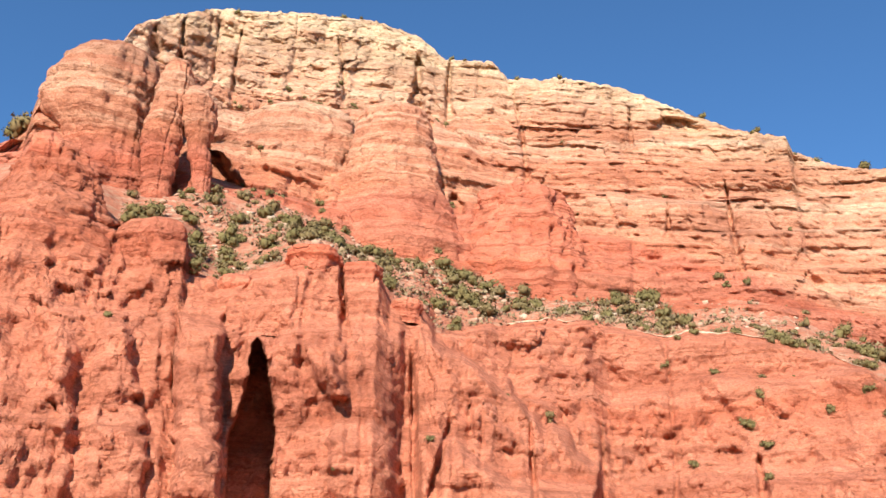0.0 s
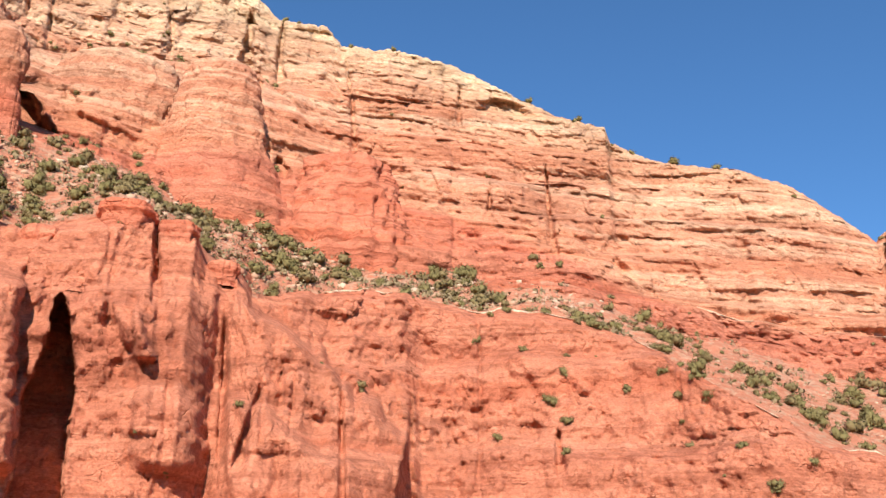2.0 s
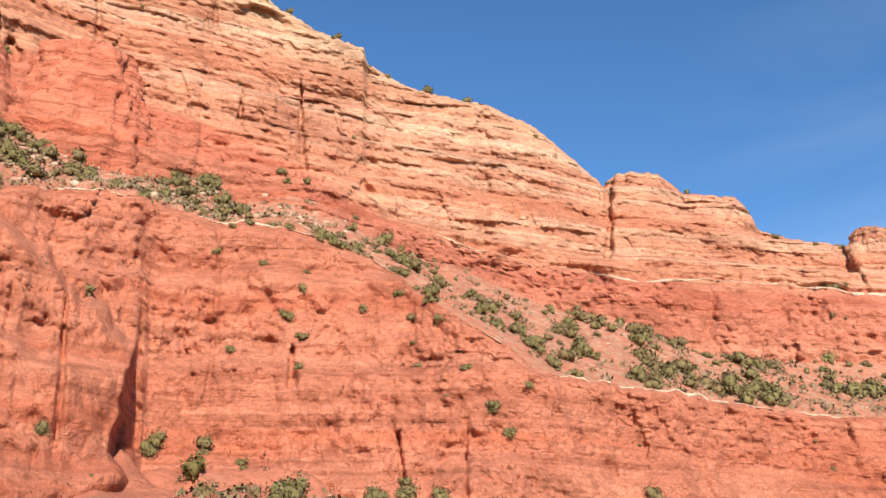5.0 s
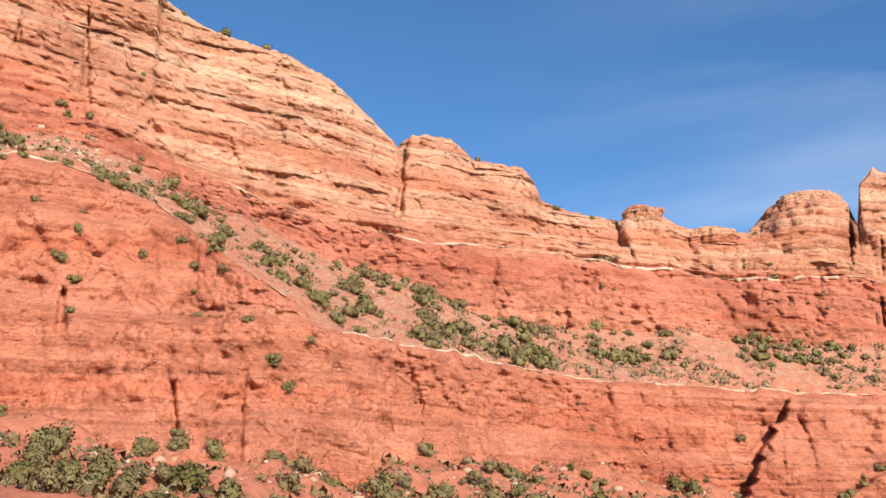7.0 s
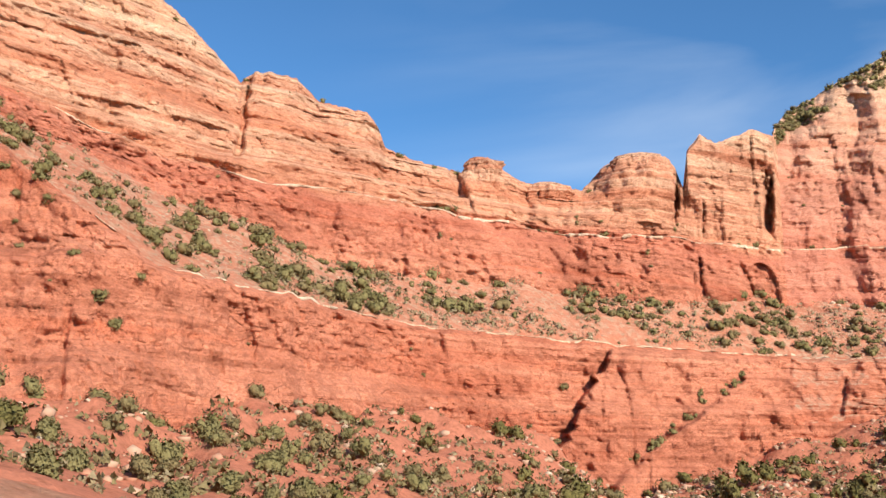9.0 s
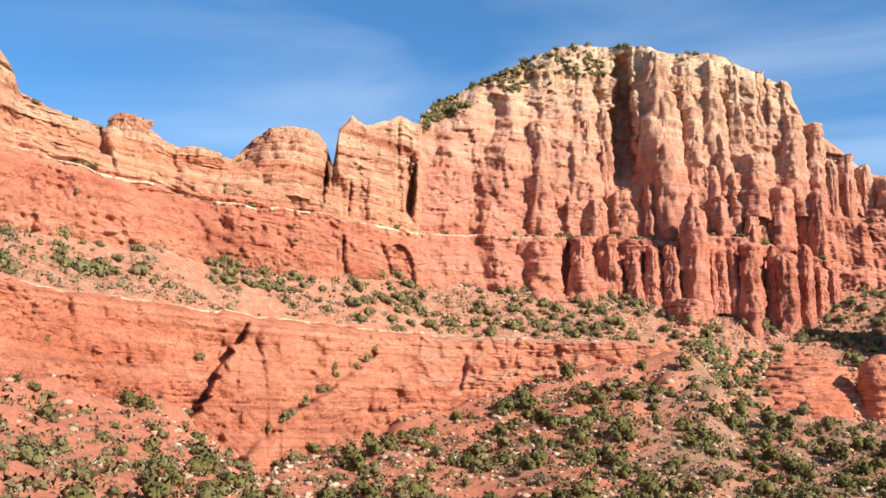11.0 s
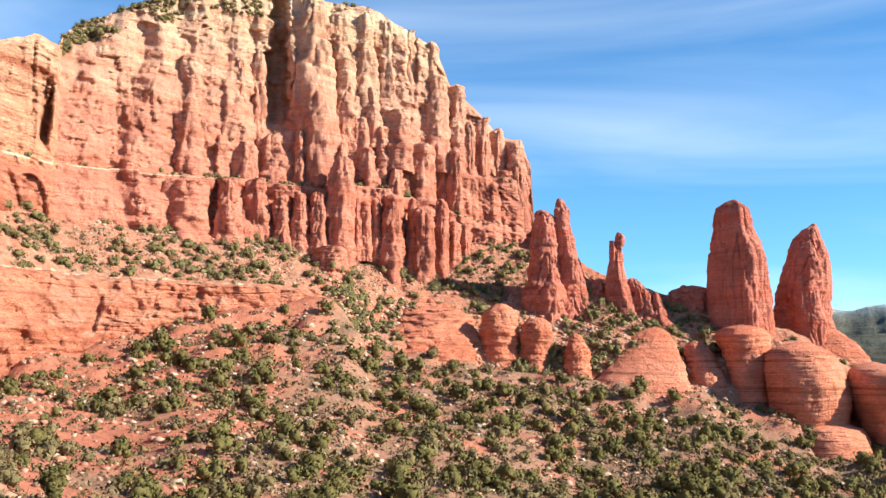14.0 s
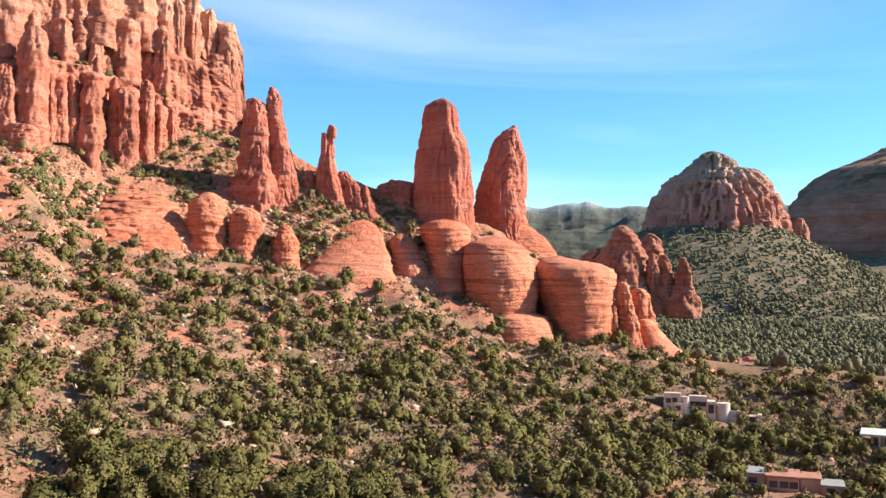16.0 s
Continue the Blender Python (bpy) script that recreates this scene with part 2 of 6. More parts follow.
slick = rock_material("slickrock", [(-60, (0.65, 0.23, 0.13)), (0, (0.67, 0.24, 0.138)), (60, (0.63, 0.215, 0.125))], soil=False, bed=0.05, lines=0.95)


def soil_material():
    m, n, l, b = node_material("red_soil", 0.95)
    geo = n.new("ShaderNodeNewGeometry")
    pos = geo.outputs["Position"]
    big = noise_node(n, l, pos, 0.05, 5, 0.6)
    br = ramp(n, [(0.3, (0.45, 0.16, 0.095)), (0.42, (0.35, 0.175, 0.11)), (0.52, (0.27, 0.15, 0.092)), (0.66, (0.19, 0.126, 0.074)), (0.8, (0.2, 0.145, 0.09))])
    sep = n.new("ShaderNodeSeparateXYZ")
    l.new(pos, sep.inputs[0])
    shift = n.new("ShaderNodeMapRange")
    shift.inputs["From Min"].default_value, shift.inputs["From Max"].default_value = 28.0, 75.0
    shift.inputs["To Min"].default_value, shift.inputs["To Max"].default_value = 0.0, -0.2
    l.new(sep.outputs["Y"], shift.inputs["Value"])
    high = n.new("ShaderNodeMapRange")
    high.inputs["From Min"].default_value, high.inputs["From Max"].default_value = -30.0, -12.0
    high.inputs["To Min"].default_value, high.inputs["To Max"].default_value = 0.0, -0.09
    l.new(sep.outputs["Z"], high.inputs["Value"])
    bare = maths(n, l, "ADD", shift.outputs["Result"], high.outputs["Result"])
    l.new(maths(n, l, "ADD", big.outputs["Fac"], bare), br.inputs["Fac"])
    sm = noise_node(n, l, pos, 0.9, 6, 0.7)
    s2 = ramp(n, [(0.32, (0.52, 0.5, 0.42)), (0.48, (0.88, 0.88, 0.87)), (0.66, (1.12, 1.1, 1.07))])
    l.new(sm.outputs["Fac"], s2.inputs["Fac"])
    col = mix(n, l, 0.85, br.outputs["Color"], s2.outputs["Color"], "MULTIPLY")
    # the valley beyond the slope is matted with low brush
    away = n.new("ShaderNodeVectorMath")
    away.operation = "LENGTH"
    l.new(pos, away.inputs[0])
    matted = n.new("ShaderNodeMapRange")
    matted.inputs["From Min"].default_value, matted.inputs["From Max"].default_value = 370.0, 480.0
    l.new(away.outputs["Value"], matted.inputs["Value"])
    brush = noise_node(n, l, pos, 0.08, 6, 0.7)
    bc = ramp(n, [(0.36, (0.1, 0.086, 0.048)), (0.52, (0.165, 0.125, 0.075)), (0.64, (0.32, 0.18, 0.12))])
    l.new(brush.outputs["Fac"], bc.inputs["Fac"])
    col = mix(n, l, matted.outputs["Result"], col, bc.outputs["Color"])
    l.new(col, b.inputs["Base Color"])
    bump = n.new("ShaderNodeBump")
    bump.inputs["Strength"].default_value, bump.inputs["Distance"].default_value = 0.7, 0.6
    l.new(sm.outputs["Fac"], bump.inputs["Height"])
    l.new(bump.outputs["Normal"], b.inputs["Normal"])
    return m


soil = soil_material()


def leaf_material(name, a, c, patch=0.3):
    m, n, l, b = node_material(name, 1.0, 0.02)
    geo = n.new("ShaderNodeNewGeometry")
    big = noise_node(n, l, geo.outputs["Position"], patch, 2, 0.6)
    f = maths(n, l, "ADD", maths(n, l, "MULTIPLY", geo.outputs["Random Per Island"], 0.05), maths(n, l, "MULTIPLY", big.outputs["Fac"], 0.6))
    r = ramp(n, [(0.1, a), (0.42, c), (0.6, tuple(v * 1.2 for v in c)), (0.8, (0.27, 0.21, 0.125))])
    l.new(f, r.inputs["Fac"])
    grain = noise_node(n, l, geo.outputs["Position"], 3.0, 4, 0.7)
    gr_ramp = ramp(n, [(0.3, (0.85, 0.85, 0.85)), (0.7, (1.15, 1.15, 1.15))])
    l.new(grain.outputs["Fac"], gr_ramp.inputs["Fac"])
    l.new(mix(n, l, 0.9, r.outputs["Color"], gr_ramp.outputs["Color"], "MULTIPLY"), b.inputs["Base Color"])
    bump = n.new("ShaderNodeBump")
    bump.inputs["Strength"].default_value, bump.inputs["Distance"].default_value = 0.8, 0.25
    l.new(grain.outputs["Fac"], bump.inputs["Height"])
    l.new(bump.outputs["Normal"], b.inputs["Normal"])
    return m


juniper = leaf_material("juniper_leaves", (0.11, 0.09, 0.03), (0.168, 0.137, 0.05))
sage = leaf_material("sage_leaves", (0.148, 0.11, 0.048), (0.22, 0.165, 0.078))
olive = leaf_material("scrub_leaves", (0.148, 0.122, 0.048), (0.222, 0.182, 0.078))
far_leaf = leaf_material("forest_leaves", (0.12, 0.108, 0.058), (0.19, 0.165, 0.092), 0.02)
dry = leaf_material("dry_grass", (0.2, 0.145, 0.075), (0.3, 0.225, 0.13))
bark, bn, bl, bb = node_material("bark", 0.9)
bt = noise_node(bn, bl, None, 6.0, 5)
brp = ramp(bn, [(0.3, (0.08, 0.055, 0.04)), (0.7, (0.22, 0.17, 0.13))])
bl.new(bt.outputs["Fac"], brp.inputs["Fac"])
bl.new(brp.outputs["Color"], bb.inputs["Base Color"])


# ---- mesh helpers ----
def mesh_object(name, verts, faces, material, parent=None, shade=True, normals=None):
    me = bpy.data.meshes.new(name)
    verts = np.asarray(verts, dtype=np.float32)
    faces = np.asarray(faces, dtype=np.int32)
    k = faces.shape[1]
    me.vertices.add(len(verts))
    me.vertices.foreach_set("co", verts.ravel())
    me.loops.add(faces.size)
    me.loops.foreach_set("vertex_index", faces.ravel())
    me.polygons.add(len(faces))
    me.polygons.foreach_set("loop_start", np.arange(0, faces.size, k, dtype=np.int32))
    me.update(calc_edges=True)
    me.validate()
    if shade:
        me.polygons.foreach_set("use_smooth", np.ones(len(faces), dtype=bool))
    me.materials.append(material)
    if normals is not None:
        # leaf sprays shade with the round of their crown
        me.normals_split_custom_set_from_vertices(np.asarray(normals, dtype=np.float32))
    ob = new(name, me)
    if parent:
        ob.parent = parent
    return ob


def grid_faces(rows, cols, wrap=False):
    i = np.arange(rows - 1)[:, None] * cols
    j = np.arange(cols if wrap else cols - 1)[None, :]
    j2 = (j + 1) % cols
    return np.stack([i + j, i + j2, i + cols + j2, i + cols + j], -1).reshape(-1, 4)


def polar(az, r, z):
    t = np.radians(az)
    return np.stack([np.sin(t) * r, np.cos(t) * r, z], -1)


# ---- the lines of the land: bearing, distance, height ----
FOOT = [(-34, 118, 4.1), (-5, 120, 6.3), (3, 125, 8.7), (9, 138, 13.3), (10, 150, 14.4), (15, 148, 12.7), (21.6, 143, 10.3), (28.2, 140, 7.1), (31.8, 146, 4.6), (34.9, 156, 4.1), (36.4, 166, 10.7), (39.6, 176, 9.5), (44.7, 196, 8.9), (49.8, 215, 7.9), (54.9, 235, 4.9), (58.9, 238, -7.5), (62, 252, -6.2), (64.6, 265, -0.5)]
FOOT += [(68, 285, 6.5), (72.7, 303, 9), (75.6, 318, 18.3), (80, 328, 24.1), (84, 333, 24.5), (85.9, 322, 7.0), (89, 328, 5.5), (91.6, 332, 4.0), (95.8, 332, 1.0), (98.6, 328, -6.3), (103.7, 335, -5.5), (106, 338, -10), (110.4, 340, -19), (113, 345, -24.1), (116.2, 350, -27.5), (118.1, 355, -30.4), (122.7, 360, -34), (134, 380, -39.9)]
BENCH = [(-34, 150, 66.8), (-26.7, 150, 69.9), (-25.5, 150, 78.4), (-24, 150, 79.8), (-23.2, 149, 74.9), (-20.3, 148, 66.5), (-18.7, 146, 65.9), (-15.9, 144, 63.2), (-15.5, 143, 57.8), (-13.3, 142, 56.5), (-9.7, 140, 59.4), (-6.5, 140, 60.6), (-6.1, 140, 59.1), (-4, 140, 59.1), (-3.2, 143, 55.5), (-1.3, 146, 55.8), (-0.4, 155, 55.2), (4, 172, 62.6), (9, 176, 64.4), (13, 177, 61.3), (17.5, 176, 59.9), (20.9, 175, 56.2), (23.6, 172, 50.9), (27, 165, 41.8), (30.7, 160, 34.3), (32.6, 160, 30.2)]
BENCH += [(36.2, 172, 30), (39.4, 182, 30.1), (44, 205, 29.9), (47.7, 224, 29.9), (52.5, 241, 30), (57.6, 259, 30), (61.9, 276, 30), (65.4, 290, 30), (69.3, 311, 29.9), (74.3, 322, 29.9), (78.2, 330, 30), (84, 352, 30.2), (88, 372, 27.3), (92, 374, 27.0), (96, 374, 24.0), (100, 364, 16.0), (103.7, 360, 7.0), (106, 361, 7.0), (108, 363, 4.0), (110, 364, 2.0), (112, 366, -5.0), (114, 366, -13.0), (116, 366, -23.0), (120, 370, -32.5), (134, 386, -39.2)]
WALL = [(-34, 185, 90.2), (-23, 182, 90.7), (-17.9, 182, 88.4), (-14.7, 186, 96.4), (-8.1, 192, 94.5), (-3, 192, 84.7), (2.7, 195, 82.8), (7.6, 194, 76.8), (9.7, 197, 79.2), (14.3, 198, 74.4), (19.2, 200, 74.4), (22.6, 204, 68.3), (26, 208, 63.2), (28.6, 214, 61.4), (32.4, 224, 58.8), (36.7, 236, 58.8), (40.7, 246, 50.5), (46, 260, 49.1), (52.6, 275, 50.5), (59, 295, 48.8), (63.6, 310, 48.5), (67.9, 341.9, 51.7), (71.7, 352.5, 52.1), (76.9, 368.0, 51.1), (80.8, 378.2, 51.2), (87.3, 391.2, 41.8), (89.2, 397.0, 39.6), (90.6, 408.0, 49.3), (92.5, 420.5, 57.6), (95, 434.1, 56.4), (97.5, 384, 41), (100, 386, 33.8)]
WALL += [(103, 388, 25.8), (108, 390, 16.3), (112, 390, 4.1), (114.5, 386, -10.1), (117, 384, -22.8), (120, 384, -32.2), (134, 388, -38.7)]
LEDGE = [(-34, 200, 110.9), (-20, 200, 113.2), (-14, 222, 135.5), (-6, 228, 142.5), (-1, 228, 142.5), (5, 222, 118), (12, 220, 104.9), (20, 220, 91.1), (24, 220, 78.3), (28, 225, 73.1), (33, 236, 70.4), (38, 246, 69.1), (42, 256, 71.5), (47.4, 270, 69.8), (50.7, 280, 69.3), (56, 294, 67.3), (62, 310, 68.2), (68, 349.7, 70.5), (77, 377.8, 74.1), (87, 401.0, 75.8), (90.7, 417.1, 69.0), (92.5, 429.5, 66.5), (95, 439.8, 61.8), (97.5, 388, 44.2), (100, 390, 36.2), (103, 392, 28.1), (108, 394, 17.9), (112, 394, 5.5), (114.5, 390, -8.2), (117, 388, -21.7), (120, 388, -31.9), (134, 392, -38.4)]
RIM = [(-34, 215, 95.7), (-28, 210, 102.4), (-26, 206, 110.5), (-25.8, 205, 116), (-25, 205, 125.6), (-24, 208, 135.1), (-21.6, 215, 143.4), (-20.9, 222, 154.9), (-18.9, 235, 169.5), (-15.7, 246, 183.4), (-9.2, 250, 189.8), (-5, 250, 189.1), (-2, 250, 184.3), (0, 250, 175.7), (3.2, 250, 175.1), (4.3, 250, 168.6), (8.2, 251, 168.7), (11.9, 252, 164.3), (14.7, 253, 157.5), (18.4, 254, 147.8), (21.7, 255, 142.5), (22, 256, 138.4), (24.1, 257, 132.6), (26.6, 258, 129.2), (29.3, 262, 128.9), (32.6, 266, 122.3), (34.8, 270, 113.5), (36.6, 274, 105.7), (37.4, 276, 110.4), (39.9, 281, 111.3), (41.1, 284, 105.6), (44.2, 288, 103.7)]
RIM += [(44.8, 290, 100.4), (45.3, 291, 94), (47, 294, 91), (49.9, 298, 87.7), (50.4, 299, 92.6), (51.6, 300, 93.4), (53.2, 304, 87.7), (53.5, 308, 87.2), (57.1, 316, 86.4), (58.4, 318, 95.4), (59.8, 321, 99.4), (61.9, 324, 99.1), (62.5, 326, 95.9), (62.9, 328, 89.1), (63.2, 328, 101.5), (64, 330, 107.9), (64.9, 333.0, 105), (66.9, 344.9, 113.4), (68, 353.4, 112.8), (68.2, 382.2, 125.7), (68.9, 391.7, 133.4), (72.8, 400.3, 150.4), (76, 409.9, 163.9), (77.3, 413.4, 167.0), (79, 415.7, 166.3), (81.7, 413.6, 164.5), (82.8, 421.3, 163.4), (85.5, 427.7, 164.1), (87.5, 431.2, 156.2), (89.4, 438.1, 149.1), (90.3, 441.5, 132.5), (91.9, 449.2, 122.9)]
RIM += [(93.1, 454.5, 112.5), (94.4, 457.4, 109.8), (95, 457.1, 98.8), (95.2, 460.3, 72.9), (96, 441.7, 54.2), (97.5, 402, 47.2), (99, 402, 41.5), (101, 402, 36.6), (102.3, 402, 33.1), (104, 402, 30.2), (108, 402, 19.7), (112, 400, 7.7), (114.5, 396, -5.5), (117, 394, -20.6), (120, 392, -31.5), (134, 396, -38.1)]
def line(table, az):
    t = np.array(table)
    return np.interp(az, t[:, 0], t[:, 1]), np.interp(az, t[:, 0], t[:, 2])


# pillars of the butte: bearing, half width in degrees, rise of the head and of the foot, metres before the wall
LOW_PILLARS = [(75.15, 1.2, 10.92, 7.85, 6), (77.52, 0.72, 11.27, 7.87, 8), (79.19, 0.69, 11.26, 7.74, 11), (80.54, 0.46, 10.35, 7.8, 8), (81.57, 0.45, 10.54, 7.8, 9), (82.62, 0.49, 10.6, 7.73, 9), (83.81, 0.77, 12.74, 7.03, 13), (83.27, 1.07, 7.46, 5.73, 19), (84.86, 0.3, 10.28, 7.44, 8),
               (85.36, 0.33, 10.18, 7.44, 9), (85.95, 0.33, 10.36, 7.26, 9), (86.89, 0.69, 10.57, 5.85, 12), (88.08, 0.43, 10.38, 6.32, 9), (88.72, 0.62, 9.98, 5.56, 14), (89.74, 0.46, 10.34, 5.54, 12), (90.51, 0.39, 9.02, 6.27, 9), (91.22, 0.32, 8.93, 6.41, 7)]
MID_PILLARS = [(78.38, 0.7, 13.32, 10.86, 8), (79.94, 0.87, 13.72, 10.87, 6), (81.51, 0.3, 14.21, 10.8, 9), (82.97, 0.51, 13.79, 10.79, 9), (82.74, 0.55, 15.08, 12.75, 9), (83.91, 0.5, 14.04, 10.46, 9), (85.5, 0.63, 13.3, 10.5, 10), (85.0, 0.57, 14.93, 13.05, 5), (86.2, 0.57, 14.49, 12.7, 4),
               (87.05, 0.4, 12.03, 10.34, 9), (88.56, 0.83, 13.55, 10.44, 8), (89.83, 0.39, 12.28, 9.85, 7), (90.63, 0.44, 13.22, 8.86, 8), (91.44, 0.39, 14.86, 9.25, 8), (92.22, 0.46, 15.08, 9.23, 8), (93.12, 0.45, 14.46, 9.32, 7), (94.27, 0.7, 13.76, 8.7, 7)]
HIGH_PILLARS = [(82.02, 0.78, 21.69, 17.59, 12), (82.54, 0.91, 19.49, 14.86, 14), (78.94, 0.54, 18.59, 13.88, 6), (78.02, 0.35, 18.03, 14.51, 3), (75.19, 0.71, 17.95, 15.0, 5), (75.19, 0.78, 14.87, 12.11, 5), (84.13, 0.61, 18.28, 15.26, 8), (83.23, 0.29, 16.94, 15.34, 8), (83.79, 0.72, 20.81, 18.22, 1),
                (85.21, 0.71, 20.85, 16.76, 3), (86.54, 0.52, 20.51, 16.41, 4), (87.84, 0.51, 19.97, 15.74, 5), (89.15, 0.47, 19.29, 16.5, 4), (89.42, 0.73, 17.44, 13.53, 6), (90.67, 0.53, 16.91, 13.48, 5), (85.63, 0.57, 16.66, 14.92, 7), (87.25, 0.73, 15.43, 13.59, 7)]

# clefts (+) and buttresses (-): bearing above and below, half width in degrees, depth, height above and below
LOWER_MARKS = [(-20.07, -18.76, 0.50, 6, 65.5, 57.4), (-1.91, -1.36, 0.24, 3, 44.9, 23.3), (-6.32, -5.88, 0.25, 4, 59.8, 46.4),
    (0.52, -0.56, 0.27, 3, 37.3, 23.9), (5.27, 5.45, 0.17, 3, 41.3, 16.2), (9.23, 9.31, 0.27, 3, 38.9, 16.7), (17.85, 17.86, 0.20, 3, 35.3, 27.4),
    (70.84, 70.48, 0.26, 3, 23.6, 12.9), (24.11, 24.36, 0.16, 3, 19.4, 12.4), (-7.53, -6.35, 0.75, -3, 44.1, 37.0),
    (-4.86, -4.09, 2.03, -4, 46.5, 22.7), (-21.14, -18.51, 2.37, -4, 51.3, 21.0), (-14.67, -13.48, 1.35, -8, 49.6, 21.8)]
UPPER_MARKS = [(-17.93, -17.86, 0.24, 6, 167.9, 141.9), (-19.65, -19.61, 0.32, 5, 158.7, 143.3), (-15.56, -15.54, 0.12, 3, 173.6, 145.6), (-14.02, -14.29, 0.12, 3, 172.4, 141.0),
    (-15.52, -14.17, 0.89, 14, 112.7, 98.4), (-7.49, -6.87, 0.16, 3, 178.1, 149.3), (-1.93, -2.10, 0.39, 7, 171.7, 143.8), (0.23, 0.20, 0.24, 6, 174.4, 145.3),
    (-0.98, -0.75, 0.23, 3, 143.1, 106.5), (0.53, 0.55, 0.51, 5, 109.7, 102.2), (4.68, 5.33, 0.15, 3, 158.6, 121.7), (12.32, 12.26, 0.15, 4, 150.8, 136.2),
    (14.82, 14.76, 1.33, 5, 149.3, 143.8), (17.94, 17.88, 0.14, 2, 112.7, 90.6), (14.20, 14.11, 0.11, 2, 112.1, 101.0), (17.80, 18.17, 0.14, 2, 122.6, 87.8)]
UPPER_MARKS += [(14.20, 14.11, 0.11, 2, 112.1, 101.0), (17.80, 18.17, 0.14, 2, 122.6, 87.8), (37.07, 36.57, 0.17, 5, 105.9, 76.4), (62.72, 62.37, 0.17, 8, 96.1, 76.1),
    (67.90, 67.37, 0.20, 7, 97.0, 77.8), (49.62, 50.42, 0.34, 4, 87.1, 73.3), (64.14, 64.00, 0.10, 3, 84.4, 72.3), (67.64, 67.40, 0.20, 5, 100.4, 78.3),
    (80.33, 80.08, 0.75, 15, 159.2, 105.2), (85.87, 85.65, 0.48, 6, 139.6, 124.3), (88.11, 88.17, 0.27, 8, 158.4, 133.2), (76.95, 76.80, 0.46, 8, 74.0, 52.2),
    (63.69, 63.71, 0.13, 3, 63.9, 50.7), (65.88, 66.30, 0.33, 3, 63.1, 54.3)]

STEP = 0.1
AZ = np.arange(-34, 124.01, STEP)
AZ2 = AZ[None, :]
jitter = vnoise(AZ * 2.3, 0.3, 0.7) * 0.5 + vnoise(AZ * 6.1, 4.3, 0.7) * 0.5


def between(lo, hi, rows):
    v = np.linspace(0, 1, rows)[:, None]
    return lo[0][None] * (1 - v) + hi[0][None] * v, lo[1][None] * (1 - v) + hi[1][None] * v


def arc(table):
    r, _ = line(table, AZ)
    p = polar(AZ, r, 0 * r)
    d = np.hypot(*(np.diff(p, axis=0)[:, :2].T))
    # steps in the line do not stretch the beds
    return np.concatenate([[0], np.cumsum(np.minimum(d, np.radians(STEP) * r[1:] * 1.5))])


foot, bench, wall, ledge, rim = (line(t, AZ) for t in (FOOT, BENCH, WALL, LEDGE, RIM))
rim = (rim[0], rim[1] + jitter * 0.9 * smooth(115, 95, AZ))
bench = (bench[0] + vnoise(AZ * 0.3, 2.2, 0) * 1.2, bench[1] + 0.7 * vnoise(AZ * 1.7, 5.5, 0))
foot = (foot[0], foot[1] + 1.2 * vnoise(AZ * 0.9, 7.7, 0))
wall = (wall[0] + 1.5 * vnoise(AZ * 0.3, 1.1, 0), wall[1] + 1.3 * vnoise(AZ * 1.1, 9.9, 0))
# how far the ledge steps back
setback = 1.0 + 3 * smooth(-16, -12, AZ) * smooth(2, -2, AZ) + 2.5 * smooth(24, 28, AZ) * smooth(72, 68, AZ) + 9 * smooth(71, 75, AZ) * smooth(93, 89, AZ)
_, _i = cells(arc(WALL), 8.5, 61)
ledge = (ledge[0], np.minimum(ledge[1] + (2.4 * hashed(_i, _i * 0 + 3, _i * 0) - 1.2) * smooth(70, 73, AZ) * smooth(93, 90, AZ) + 1.2 * vnoise(AZ * 0.8, 3.1, 0.6) * smooth(70, 60, AZ), rim[1] - 6))
inner = (np.minimum(ledge[0] + setback, rim[0] - 1), np.minimum(ledge[1] + 0.35 * setback, rim[1] - 0.5))
back = (rim[0] + 25, rim[1] + 1.0 - 9 * smooth(48, 51, AZ) * smooth(69, 67, AZ) - 12 * smooth(94, 98, AZ))
far_back = (rim[0] + 150, np.where((AZ > 49) & (AZ < 68.2), 0, rim[1] - 25) * smooth(98, 92, AZ) - 45 * smooth(92, 98, AZ))
S_WALL, S_BENCH = arc(WALL)[None], arc(BENCH)[None]
PX, PY = np.sin(np.radians(AZ))[None], np.cos(np.radians(AZ))[None]


def blocks(s, z, thick, wide, seed):
    """Jointed beds: each block stands out by its own amount, with open joints round it."""
    u, i = cells(z, thick, seed)
    w, k = cells(s + 37.7 * i + 0.35 * (z - i * thick), wide, seed + 9)
    amount = hashed(i, k, i * 0 + seed)
    joint = smooth(0, 0.10, w) * smooth(1, 0.90, w) * smooth(0, 0.12, u) * smooth(1.0, 0.86, u)
    return amount * (0.35 + 0.65 * joint)


def masses(s, z, wide, tall, seed, power=4.0):
    """Upper envelope of rounded rock masses: flat fronts that meet in sharp joints, no pits."""
    gi, gk = np.floor(s / wide).astype(np.int64), np.floor(z / tall).astype(np.int64)
    best = np.full(np.broadcast(s, z).shape, -9.0)
    for di in (-1, 0, 1):
        for dk in (-1, 0, 1):
            i, k = gi + di, gk + dk
            a, c, d, e = (hashed(i, k, i * 0 + seed + q) for q in (1, 2, 3, 4))
            ds = s / wide - (i + 0.2 + 0.6 * a) + 0.5 * (k % 2)
            dz = z / tall - (k + 0.2 + 0.6 * c)
            best = np.maximum(best, 1.1 * d - (np.abs(ds) * 1.6) ** power - (np.abs(dz) * 1.5) ** power + 1.0 * (e - 0.5) * ds + 0.7 * (d - 0.5) * dz)
    return np.maximum(best, -0.15)


